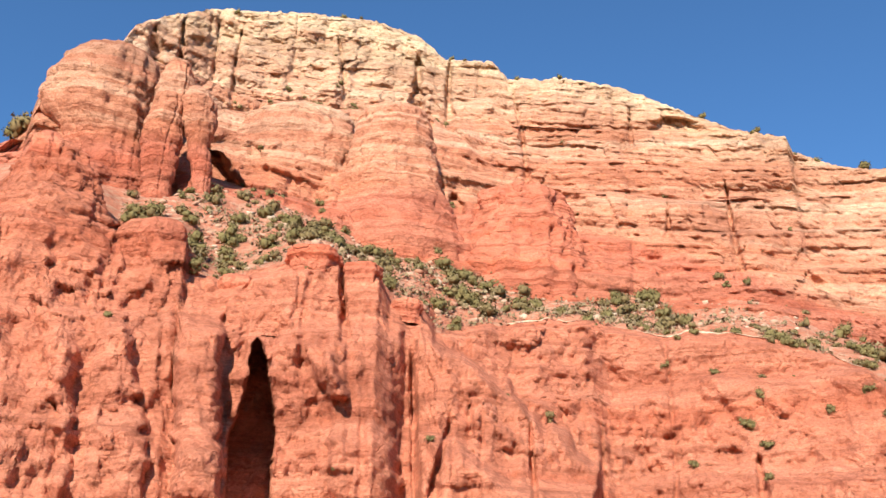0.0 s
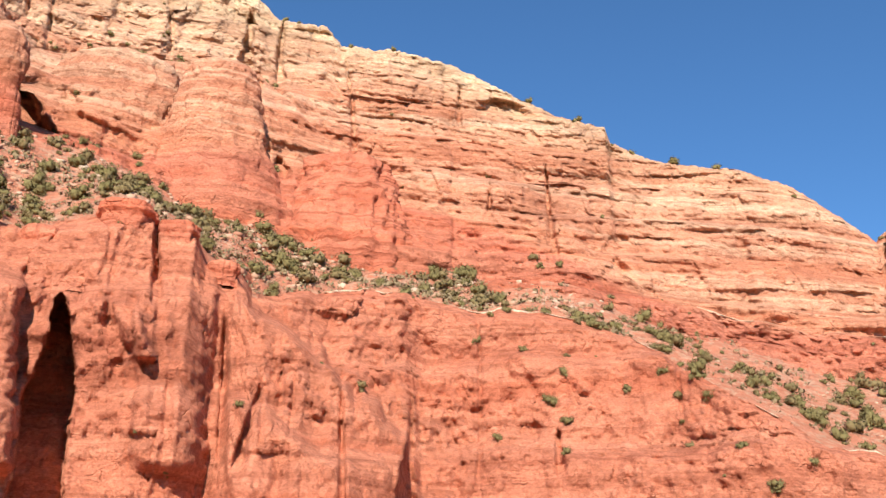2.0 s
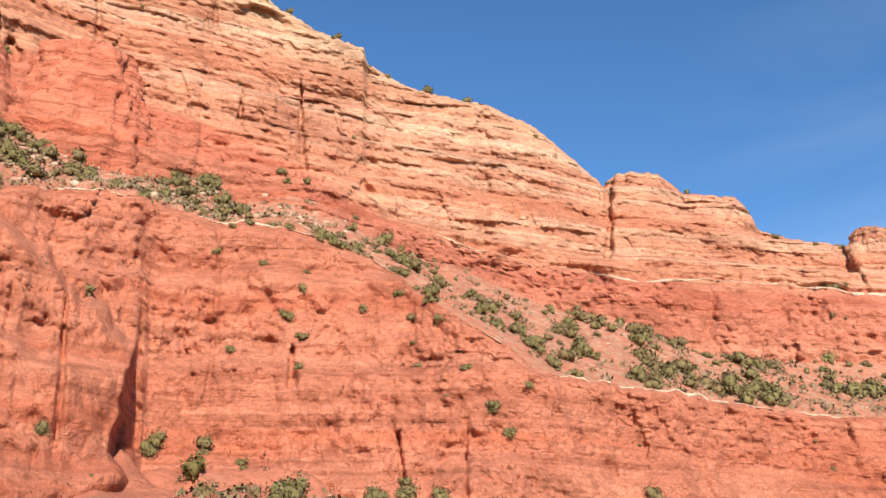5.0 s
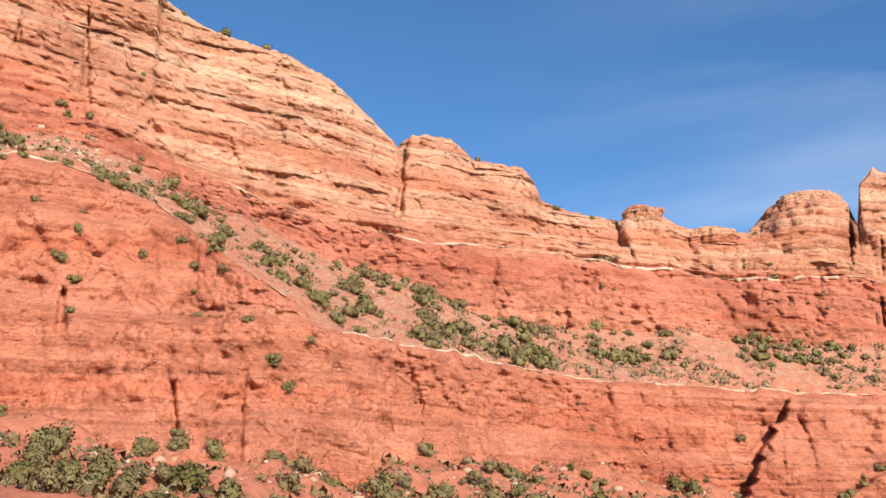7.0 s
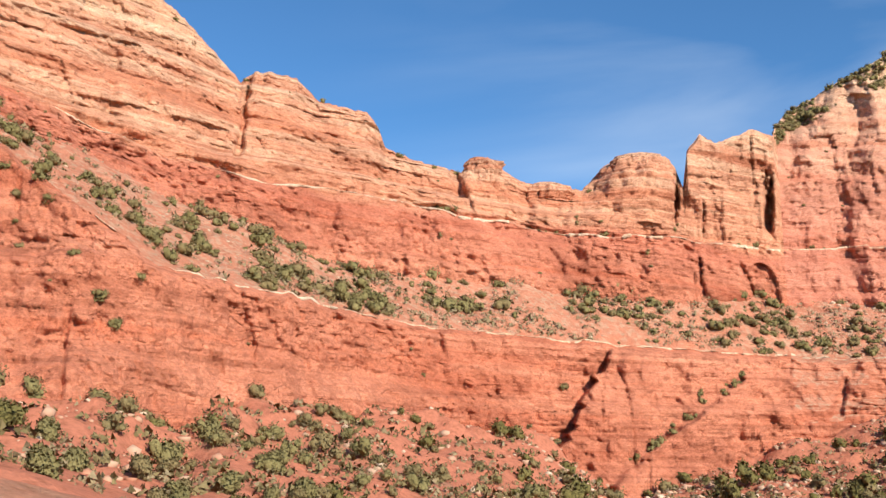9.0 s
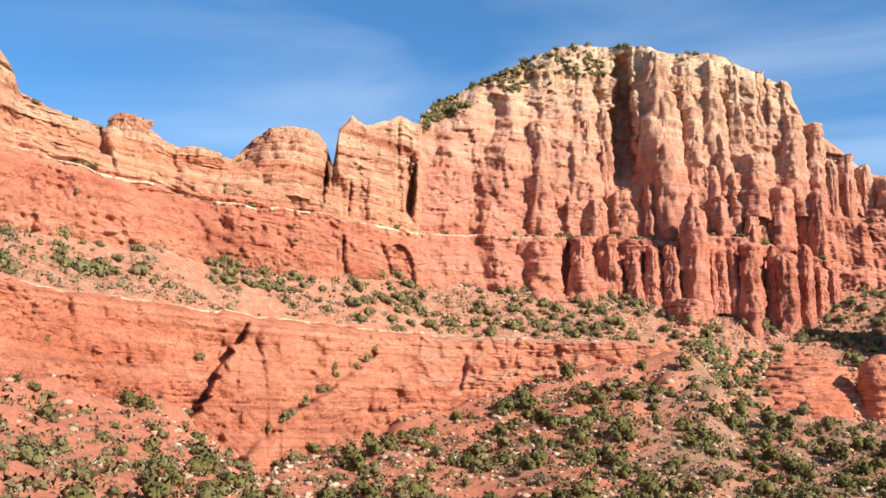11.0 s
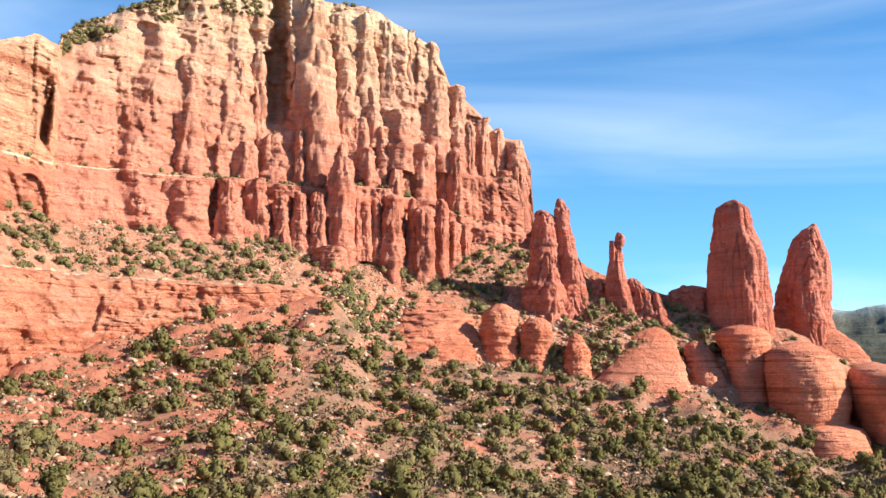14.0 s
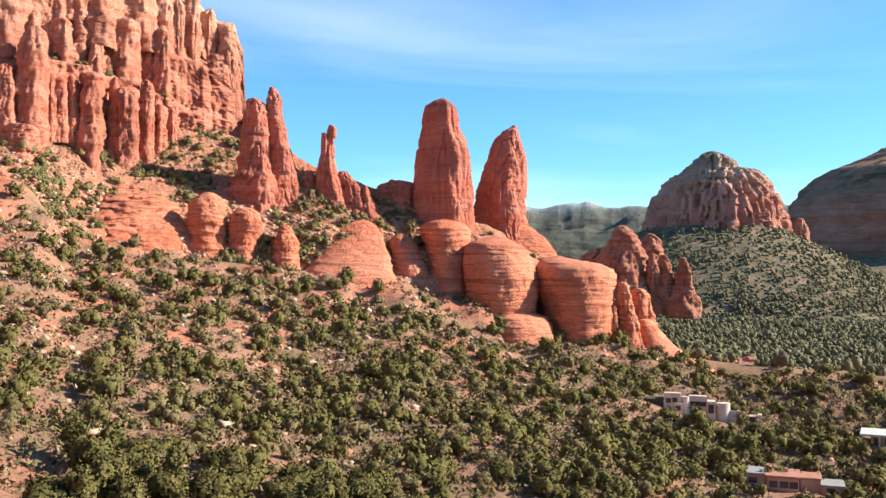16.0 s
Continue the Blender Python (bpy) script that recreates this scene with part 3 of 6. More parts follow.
def posts(s, z, wide, lo, hi, seed, power=2.4):
    """Upper envelope of standing pillars with rounded heads between lo and hi."""
    gi = np.floor(s / wide).astype(np.int64)
    best = np.full(np.broadcast(s, z).shape, -1.0)
    for di in (-1, 0, 1):
        i = gi + di
        a, c, d, e = (hashed(i, i * 0 + seed, i * 0 + q) for q in (1, 2, 3, 4))
        ds = s / wide - (i + 0.25 + 0.5 * a)
        over = np.maximum(0, z - (lo + (hi - lo) * d)) / (0.45 * wide)
        best = np.maximum(best, 1.0 * c - (np.abs(ds) * (1.5 + 0.7 * e)) ** power - over ** 3 + 0.4 * (e - 0.5) * ds)
    return best


def plates(n, levels):
    """Turns smooth noise into slabs with crisp edges."""
    q = n * levels
    f = np.floor(q)
    return (f + smooth(0.82, 1.0, q - f)) / levels


def panels(s, z, thick, wide, seed):
    """Flat tilted faces of broken rock that meet at crisp edges."""
    u, i = cells(z, thick, seed)
    w, k = cells(s + 0.31 * thick * (i % 7) + 0.25 * wide * (u - 0.5) * np.sin(i * 2.3), wide, seed + 9)
    a, p, q = (hashed(i, k, i * 0 + seed + e) - 0.5 for e in (1, 2, 3))
    return a + 0.9 * p * (w - 0.5) + 0.9 * q * (u - 0.5)


def groove(x, y, z, width):
    """Thin cracks: 1 in the crack."""
    return smooth(width, width * 0.3, np.abs(vnoise(x, y, z)))


def marks(table, az, z):
    total = np.zeros(z.shape)
    for a0, a1, half, depth, z0, z1 in table:
        mid, reach = (a0 + a1) / 2, 2.4 * half + abs(a1 - a0) / 2 + 0.4
        c0, c1 = np.searchsorted(AZ, mid - reach), np.searchsorted(AZ, mid + reach)
        zz = z[:, c0:c1]
        if zz.size == 0:
            continue
        t = (zz - z1) / max(0.5, z0 - z1)
        wob = 0.2 * half * vnoise(zz / 1.5, mid, 0.3) + 0.15 * vnoise(zz / 12.0, mid, 5.3)
        side = (AZ2[:, c0:c1] + wob - (a1 + (a0 - a1) * np.clip(t, 0, 1))) / half
        off = np.abs(side)
        if depth > 0:
            side = side / (1.15 - 0.75 * np.clip(t, 0, 1) ** 1.3 + 0.3 * vnoise(zz / 4.0, mid, 2.2))
            off = np.abs(side)
            # one wall of a cleft is steep, the other opens out
            turn = side if mid < 38 else -side
            grow = np.where(turn < 0, off, off * 0.55)
            shape = smooth(1.05, 0.45, grow) * smooth(-0.2, 0.1, t) * smooth(1.15, 0.85, t)
        else:
            shape = np.clip(1 - off ** 4, 0, 1) ** 0.4 * smooth(-0.12, 0.02, t) * np.sqrt(np.clip(1 - np.clip((t - 0.55) / 0.5, 0, 1) ** 2, 0, 1))
        total[:, c0:c1] += depth * shape
    return total


def relief(r, z, lower):
    """How far the rock stands out towards the valley, in metres."""
    s = (S_BENCH if lower else S_WALL) + 0 * z
    x, y = PX * r, PY * r
    soft = fbm(x / 30, y / 30, z / 30, 3)
    rough = fbm(x / 6, y / 6, z / 5, 5, 0.58)
    tilt = z + 2.5 * vnoise(s / 60, z / 90, 3.1) + 0.5 * vnoise(s / 11, z / 9, 1.7)
    sw = s + 2.2 * vnoise(x / 16, y / 16, z / 22) + 0.8 * vnoise(x / 4, y / 4, z / 6)
    fine_beds = beds(tilt, s, 1.9, 8)
    thick_beds = beds(tilt, s, 6.0, 3)
    vert = groove(s / 9, z / 45, 4.4, 0.07) * smooth(-0.2, 0.3, vnoise(s / 30, z / 16, 9.2))
    bedline = groove(s / 55, tilt / 2.6, 2.2, 0.10) * smooth(-0.1, 0.3, vnoise(s / 22, z / 10, 6.2))
    if lower:
        near = smooth(10, 8.5, AZ2)
        sj = sw + 0.35 * vnoise(s / 1.3, z / 1.3, 3.3)
        zj = tilt + 0.3 * vnoise(s / 1.5, z / 1.1, 6.3)
        big, middle, little = panels(sj, zj, 26, 13, 101), panels(sj, zj, 9, 6, 103), panels(sj, zj, 3.0, 2.4, 105)
        grit = fbm(x / 1.8, y / 1.8, z / 1.5, 3, 0.6)
        broken = smooth(-0.25, 0.35, vnoise(s / 17, z / 13, 8.1))
        slabs = plates(fbm(x / 5, y / 5, z / 7, 4, 0.55), 4)
        flakes = plates(fbm(x / 1.7 + 9, y / 1.7, z / 1.7, 2), 3)
        wide = 2.2 * soft + 0.5 * thick_beds + 0.25 * fine_beds + 2.2 * masses(sj, zj, 18, 17, 171, 6.0) + 1.3 * slabs + (0.25 + 0.75 * broken) * (0.8 * middle + 1.0 * little + 0.8 * flakes) + 0.12 * grit - 1.3 * vert - 0.6 * bedline
        close = 3.0 * masses(sj, zj, 12, 44, 161, 8.0) + 0.7 * masses(sj, zj, 6.5, 12, 163, 8.0) + 1.6 * big + 1.2 * slabs + (0.2 + 0.8 * broken) * (0.8 * middle + 1.0 * little + 0.9 * flakes) + 0.14 * grit + 0.25 * fine_beds + 1.2 * soft - 0.8 * vert - 0.3
        return near * (close - 1.5) + (1 - near) * (wide - 1.0)
    butte = smooth(67, 70, AZ2)
    mesa = 1 - smooth(47, 52, AZ2)
    mid = 1 - mesa - butte
    chunks = blocks(sw, tilt, 5.5, 9, 21)
    out = 0
    cap = smooth(6, -2, AZ2) * smooth(126, 134, z)
    sj = sw + 0.35 * vnoise(s / 1.3, z / 1.3, 3.3)
    zj = tilt + 0.25 * vnoise(s / 1.5, z / 1.1, 6.3)
    slab_a, slab_b = panels(sj, zj, 9, 15, 111), panels(sj, zj, 3.2, 5, 113)
    slab_v, slab_w, slab_t = panels(sj, zj, 30, 8, 115), panels(sj, zj, 9, 4.5, 117), panels(sj, zj, 2.6, 2.2, 119)
    grit = fbm(x / 1.8, y / 1.8, z / 1.5, 3, 0.6)
    beds_mesa = 1.0 * beds(tilt, s, 8.5, 12) + 0.8 * thick_beds + 0.55 * fine_beds + 0.3 * chunks + 1.4 * slab_a + 0.9 * slab_b + 0.5 * plates(fbm(x / 1.9 + 4, y / 1.9, z / 1.2, 2), 3) + 0.15 * grit + 1.5 * masses(sj, zj, 15, 8, 155, 5.0) + 0.35 * masses(sj, zj, 6, 2.4, 157, 5.0) * smooth(0.0, 0.4, vnoise(s / 25, z / 14, 5.2)) - 0.9 * vert
    beds_cap = 2.6 * masses(sj, zj, 11, 24, 151, 8.0) + 1.6 * slab_v + 0.7 * slab_w + 0.8 * plates(rough, 3) + 0.5 * thick_beds + 0.3 * slab_t + 0.15 * grit - 1.3 * vert
    out_mesa = beds_mesa * (1 - cap) + beds_cap * cap + 3.5 * columns(sw, 32, 2) + 0.5 * plates(rough, 3) + 2.6 * soft
    nub = smooth(-0.1, 0.5, vnoise(s / 11, z / 8, 4.1))
    out_mid = 2.6 * masses(sj, zj, 16, 22, 141, 8.0) + 1.8 * slab_v + 1.2 * slab_w + 0.9 * masses(sj, zj, 5.5, 5, 143, 6.0) * smooth(0.0, 0.4, vnoise(s / 19, z / 12, 2.7)) + 0.4 * masses(sj, zj, 2.0, 1.7, 145) * nub + 0.9 * thick_beds + 0.35 * fine_beds + 1.6 * columns(sw, 19, 2) + 0.4 * slab_t + 0.8 * plates(rough, 3) + 1.5 * soft - 1.2 * vert
    sb = sw + 5 * vnoise(s / 27, z / 70, 5.5) + 1.2 * vnoise(s / 7, z / 9, 2.5)
    # the pillars stand in storeys that do not line up
    _, storey = cells(z + 5 * vnoise(s / 18, 0.4, 7.7) + 2 * vnoise(s / 5, z / 9, 1.1), 29, 77)
    sb = sb + 17 * hashed(storey, storey * 0 + 9, storey * 0)
    fill = np.maximum(4.5 * posts(sb, z, 24, 90, 240, 4), 3.0 * posts(sb + 5, z, 10, 40, 190, 6)) + 4.5 + 3.5 * masses(sj, zj, 23, 30, 137, 8.0)
    out_butte = fill + 3.0 * slab_v + 1.0 * panels(sj, zj, 20, 3.6, 135) + 1.6 * slab_w + 0.8 * slab_t + 0.3 * grit + 0.5 * masses(sj, zj, 2.2, 4.2, 133, 4.0) * nub + 0.7 * plates(rough, 3) + 1.5 * soft - 0.9 * vert
    return mesa * (out_mesa - 4.0) + mid * (out_mid - 3.0) + butte * (out_butte - 10.0)


def stepped(lo, hi, rows, rise):
    """A slope of upright faces and narrow ledges."""
    v = np.linspace(0, 1, rows)[:, None]
    z = lo[1][None] * (1 - v) + hi[1][None] * v
    r = lo[0][None] * (1 - v) + hi[0][None] * v
    lean = np.maximum((hi[0] - lo[0]) / np.maximum(hi[1] - lo[1], 3), 0)[None]
    q = z / rise + 0.35 * vnoise(AZ2 / 5.0, z / 60, 0.5)
    f = q - np.floor(q)
    return r + rise * np.minimum(lean, 1.2) * (smooth(0.72, 1.0, f) - f) * 0.45 * smooth(0, 0.06, v) * smooth(1, 0.94, v), z



def cliff(name, lo, hi, rows, rise):
    v = np.linspace(0, 1, rows)[:, None]
    r, z = stepped(lo, hi, rows, rise)
    full = relief(r, z, name == "lower_cliff")
    if name == "wall":
        # below the bed line the rock is massive, not banded
        massive = smooth(20, 26, AZ2) * smooth(72, 69, AZ2)
        full = full * (1 - massive) + (relief(r, z, True) + 0.5) * massive
    room = np.clip(np.abs(hi[1] - lo[1]) / 14, 0, 1)[None]
    if name == "lower_cliff":
        room = room * (1 - 0.65 * smooth(82, 87, AZ2))
    out = r - full * room + (2.0 * smooth(0.96, 1.0, v) if name != "wall" else 0) + marks(LOWER_MARKS if name == "lower_cliff" else UPPER_MARKS, AZ2, z)
    if name == "wall":
        arch = ((AZ2 - 66.9) / 0.95) ** 2 + ((z - 53) / 12.0) ** 2
        out = out + 3.2 * smooth(1.0, 0.9, arch) * smooth(65.6, 66.6, AZ2)
    if name == "lower_cliff":
        # the near towers stand before the wall behind them
        top = np.interp(AZ, [-2, -0.4, 4, 5.3, 9.1, 9.5], [60, 52, 47, 41, 33, 8])[None]
        out = out - 15 * smooth(0.25, -0.25, AZ2 - 9.3 - 1.1 * vnoise(z / 8, 3.3, 0.2) - 0.4 * vnoise(z / 2.5, 7.3, 0.2) + 0.03 * (z - 12)) * smooth(-2, 0, AZ2) * smooth(top + 1.2, top - 1.2, z + 2 * vnoise(AZ2 * 1.5, z / 6, 2.0))
        # a deep cleft that narrows upward between two near towers
        steep = np.degrees(np.arctan2(z, r))
        jag = 0.10 * vnoise(z / 2.2, 3.1, 0.7) + 0.05 * vnoise(z / 0.7, 8.1, 0.7)
        west = np.interp(steep, [5, 9.8, 12.9, 15.4, 18.3, 18.8], [-12.2, -12.1, -12.2, -11.6, -11.2, -11.05]) + jag
        east = np.interp(steep, [5, 9.9, 14.3, 17.0, 18.3, 18.8], [-9.4, -9.47, -9.6, -10.25, -10.85, -11.05]) - jag
        out = out + 17 * smooth(-0.03, 0.03, AZ2 - west) * smooth(0.03, -0.03, AZ2 - east) * smooth(18.9, 18.3, steep)
        # a slab of the lower wall stands forward beyond a slanting gully
        gully = AZ2 - (55.2 + 0.13 * (z - 2)) - 0.5 * vnoise(z / 5, 1.3, 0.1) - 0.22 * vnoise(z / 1.3, 4.3, 0.1)
        out = out - 5.5 * smooth(-0.08, 0.12, gully) * smooth(11, 4, gully) * smooth(1.0, 0.9, v) + smooth(1.0, 0.9, v) * 2.5 * smooth(-0.8, -0.1, gully) * smooth(0.1, -0.02, gully)
        # a second slab beyond a brushy ramp
        ramp_edge = AZ2 - (58.97 + 0.27 * (z + 2.8)) - 0.5 * vnoise(z / 4, 6.3, 0.1) - 0.2 * vnoise(z / 1.1, 2.3, 0.1)
        out = out - 4.0 * smooth(-0.06, 0.5, ramp_edge) * smooth(9, 4, ramp_edge) * smooth(26, 21, z)
        out = out + 6 * smooth(0.12, 0, v)
    # the face leans with its relief
    return polar(AZ2 + 0 * r, out, z * out / r)


def split(p):
    return np.hypot(p[:, 0], p[:, 1]), p[:, 2]


def smoothed(q, n=31):
    k = np.hanning(n + 2)[1:-1]
    return np.convolve(np.pad(q, n // 2, mode="edge"), k / k.sum(), mode="valid")


sunk = (foot[0], foot[1] - 7)
buried = (wall[0], wall[1] - 6)
tier = {"lower_cliff": cliff("lower_cliff", sunk, bench, 150, 17), "wall": cliff("wall", buried, ledge, 78, 11), "upper_wall": cliff("upper_wall", inner, rim, 170, 13)}
# the cliff's lip rolls back onto an even bench
r0, z0 = split(tier["lower_cliff"][-1])
lip = (np.maximum(smoothed(r0) + 1.2, r0 + 0.3), smoothed(z0) - 0.3)
tier["lower_cliff"] = np.concatenate([tier["lower_cliff"], polar(AZ, *lip)[None]])
r1, z1 = split(tier["upper_wall"][-1])
back = (r1 + 25, np.minimum(smoothed(z1, 61), z1) - 1.0 - 9 * smooth(48, 51, AZ) * smooth(69, 67, AZ) - 12 * smooth(94, 98, AZ))
for name, lo, hi, rows in (("bench", lip, (smoothed(wall[0], 61) + 6, smoothed(wall[1], 61) + 2.0), 44), ("ledge", split(tier["wall"][-1]), split(tier["upper_wall"][0]), 8),
                           ("top", (r1, z1), back, 6), ("backslope", back, far_back, 5)):
    r, z = between(lo, hi, rows)
    v = np.linspace(0, 1, rows)[:, None]
    if name == "bench":
        x, y = PX * r, PY * r
        z = z + (1.3 * fbm(x / 11, y / 11, 0.3, 4) + 0.5 * blocks(S_BENCH + 0 * z, r, 6, 8, 41) + 2.2 * smooth(80, 90, AZ2) * (plates(fbm(x / 22, y / 22, 0.8, 4), 3) + panels(S_BENCH + 0 * z, r, 9, 11, 131))) * smooth(0, 0.15, v)
    tier[name] = polar(AZ2 + 0 * r, r, z)
tiers = [(k, tier[k]) for k in ("lower_cliff", "bench", "wall", "ledge", "upper_wall", "top", "backslope")]

LANDFORMS = [("mesa", -34, 49.7, "banded red and cream sandstone mesa above the valley", "mesa"),
             ("ridge", 49.7, 68.15, "low red sandstone ridge with weathered knobs", "ridge"),
             ("butte", 68.15, 97.6, "fluted red and cream sandstone butte with bushes on top", "butte"),
             ("spur", 97.6, 124, "low red sandstone spur that carries the spires", "ridge")]
landform = {}
for name, a0, a1, label, cat in LANDFORMS:
    i0, i1 = int(round((a0 + 34) / STEP)), min(len(AZ) - 1, int(round((a1 + 34) / STEP)))
    thing = landform[name] = tagged(new(name), label, cat)
    for part_name, p in tiers:
        sub = p[:, i0:i1 + 1]
        rows, cols = sub.shape[:2]
        mesh_object(part_name, sub.reshape(-1, 3), grid_faces(rows, cols), (butte_rock if name == "butte" else rock) if "wall" in part_name or ("cliff" in part_name and name not in ("butte", "spur")) else rock_soil, thing, shade=False)


def slab(thing, edge, a0, a1, thick, out, seed):
    """A pale hard bed that caps a cliff edge, broken here and there."""
    i0, i1 = np.searchsorted(AZ, a0), np.searchsorted(AZ, a1)
    e = edge[i0:i1]
    s = S_BENCH[0, i0:i1]
    t = thick * np.clip(0.35 + 1.1 * vnoise(s / 9, seed, 0.2) + 0.5 * smooth(34, 40, AZ[i0:i1]), 0.0, 1.1)
    o = out * np.clip(0.6 + 0.8 * vnoise(s / 5, seed, 4.2), 0.05, 1.4)
    _, block = cells(s + 0.6 * vnoise(s / 0.9, seed, 2.2), 1.7, seed + 60)
    t = t * (0.5 + 0.8 * hashed(block, block * 0 + seed, block * 0)) * (hashed(block, block * 0 + seed, block * 0 + 1) > 0.22)
    o = o * (0.4 + 1.0 * hashed(block, block * 0 + seed, block * 0 + 2)) * (t > 0)
    d = np.stack([PX[0, i0:i1], PY[0, i0:i1], 0 * s], -1)
    up = np.array([0, 0, 1.0])
    ring = [e + d * 2.5 + up * (t * 0.4)[:, None], e - d * o[:, None] + up * (t * 0.45)[:, None], e - d * (o * 1.1)[:, None] - up * (t * 0.1)[:, None],
            e - d * (o * 0.9)[:, None] - up * (t * 0.55)[:, None], e + d * 1.0 - up * (t * 0.6)[:, None]]
    p = np.stack(ring)
    return mesh_object("pale_bed", p.reshape(-1, 3), grid_faces(5, len(s)), pale, thing, shade=False)


pale = rock_material("pale_bed", [(-50, (0.74, 0.56, 0.4)), (200, (0.76, 0.6, 0.43))], soil=False, bed=0.2)
slab(landform["mesa"], tier["lower_cliff"][-2], 4, 24, 0.5, 0.35, 3)
slab(landform["mesa"], tier["lower_cliff"][-2], 29.0, 49.7, 0.5, 0.5, 1)
slab(landform["ridge"], tier["lower_cliff"][-2], 49.7, 68.1, 0.6, 0.5, 1)
slab(landform["butte"], tier["lower_cliff"][-2], 68.2, 79, 0.7, 0.5, 1)
slab(landform["mesa"], tier["ledge"][0], 25, 49.7, 0.6, 0.5, 7)
slab(landform["ridge"], tier["ledge"][0], 49.7, 68.1, 0.8, 0.7, 7)
slab(landform["butte"], tier["ledge"][0], 69, 76, 0.5, 0.3, 9)

# ---- ground ----
ga = np.concatenate([np.arange(-34, 134.01, 0.3), np.arange(138, 326, 4.0)])
gfoot = line(FOOT, ga)
_k = np.hanning(11)[1:-1]
gfoot = tuple(np.concatenate([np.convolve(np.pad(q[ga <= 134], 4, mode="edge"), _k / _k.sum(), mode="valid"), q[ga > 134]]) for q in gfoot)
gr = np.where(ga > 134, np.interp(ga, [134, 180, 250, 326], [380, 320, 240, 118]), gfoot[0])
gz = np.where(ga > 134, np.interp(ga, [134, 180, 250, 326], [gfoot[1][ga <= 134][-1], -42, -30, gfoot[1][0]]), gfoot[1])
MID = np.array([(-34, 0), (20, 0), (30, -3), (45, -7), (60, -16), (75, -22), (90, -29), (105, -35), (115, -40), (134, -44), (230, -30), (326, 0)], float)
gm = np.interp(ga, MID[:, 0], MID[:, 1])


def distant(x, y):
    """The valley floor and the aprons of the far buttes."""
    bx, by = math.sin(radians(121.8)) * 1220, math.cos(radians(121.8)) * 1220
    d = np.hypot(x - bx, (y - by))
    z = -46 + np.clip(98 - np.maximum(d - 75, 0) * 0.5, 0, 98)
    bx, by = math.sin(radians(133)) * 1900, math.cos(radians(133)) * 1900
    d = np.hypot(x - bx, (y - by))
    return np.maximum(z, -46 + np.clip(90 - np.maximum(d - 200, 0) * 0.3, 0, 90))


def ground_height(az, r):
    f, h = np.interp(az, ga, gr), np.interp(az, ga, gz)
    m = np.interp(az, ga, gm)
    q = r / f
    steep = np.interp(az, [-34, 20, 55, 75, 150, 326], [0.02, 0.04, 0.15, 0.32, 0.32, 0.05])
    up = np.clip((q - 0.42) / 0.58, 0, 1)
    low = m + (h - m) * (0.35 * up + 0.65 * up * up)
    near = -1.8 - steep * np.maximum(r - 3, 0)
    w1 = smooth(-5, 5, low - near) * smooth(4, 30, r)
    z = near * (1 - w1) + low * w1
    x, y = np.sin(np.radians(az)) * r, np.cos(np.radians(az)) * r
    z = z + (2.2 * fbm(x / 40, y / 40, 0.1, 3) + 0.5 * fbm(x / 8, y / 8, 0.7, 3)) * smooth(0.1, 0.4, q) * smooth(1.06, 0.97, q) + (3.5 * fbm(x / 24, y / 24, 0.9, 3) + 1.6 * fbm(x / 7, y / 7, 1.9, 3)) * smooth(0.75, 0.95, q) * smooth(1.1, 1.03, q)
    over = np.clip((r - f) / 120, 0, 1)
    inside = h + 0.3 * np.minimum(r - f, 9) - 0.3 * np.maximum(r - f - 9, 0)
    z = np.where(r > f, inside * (1 - over) + (distant(x, y) + 2.5 * fbm(x / 90, y / 90, 0.4, 4)) * over, z)
    return z


radii = np.concatenate([[0, 0.004, 0.012, 0.025, 0.05], np.linspace(0.08, 0.3, 9), np.linspace(0.32, 1.0, 96), ])
beyond = np.array([3, 6, 9, 14, 20, 45, 80, 120, 170, 230, 300, 380, 460, 540, 600, 650, 700, 750, 800, 850, 900, 960, 1020, 1100, 1250, 1500, 1800, 2300, 3000, 3800, 4600.0])
GR = np.concatenate([radii[:, None] * gr[None], gr[None] + beyond[:, None]])
GA = ga[None] + 0 * GR
GP = polar(GA, GR, ground_height(GA, GR))
ground = mesh_object("ground", GP.reshape(-1, 3), grid_faces(*GP.shape[:2], wrap=True), soil)
tagged(ground, "red soil and scree slopes scattered with rocks", "ground", kind="structure")


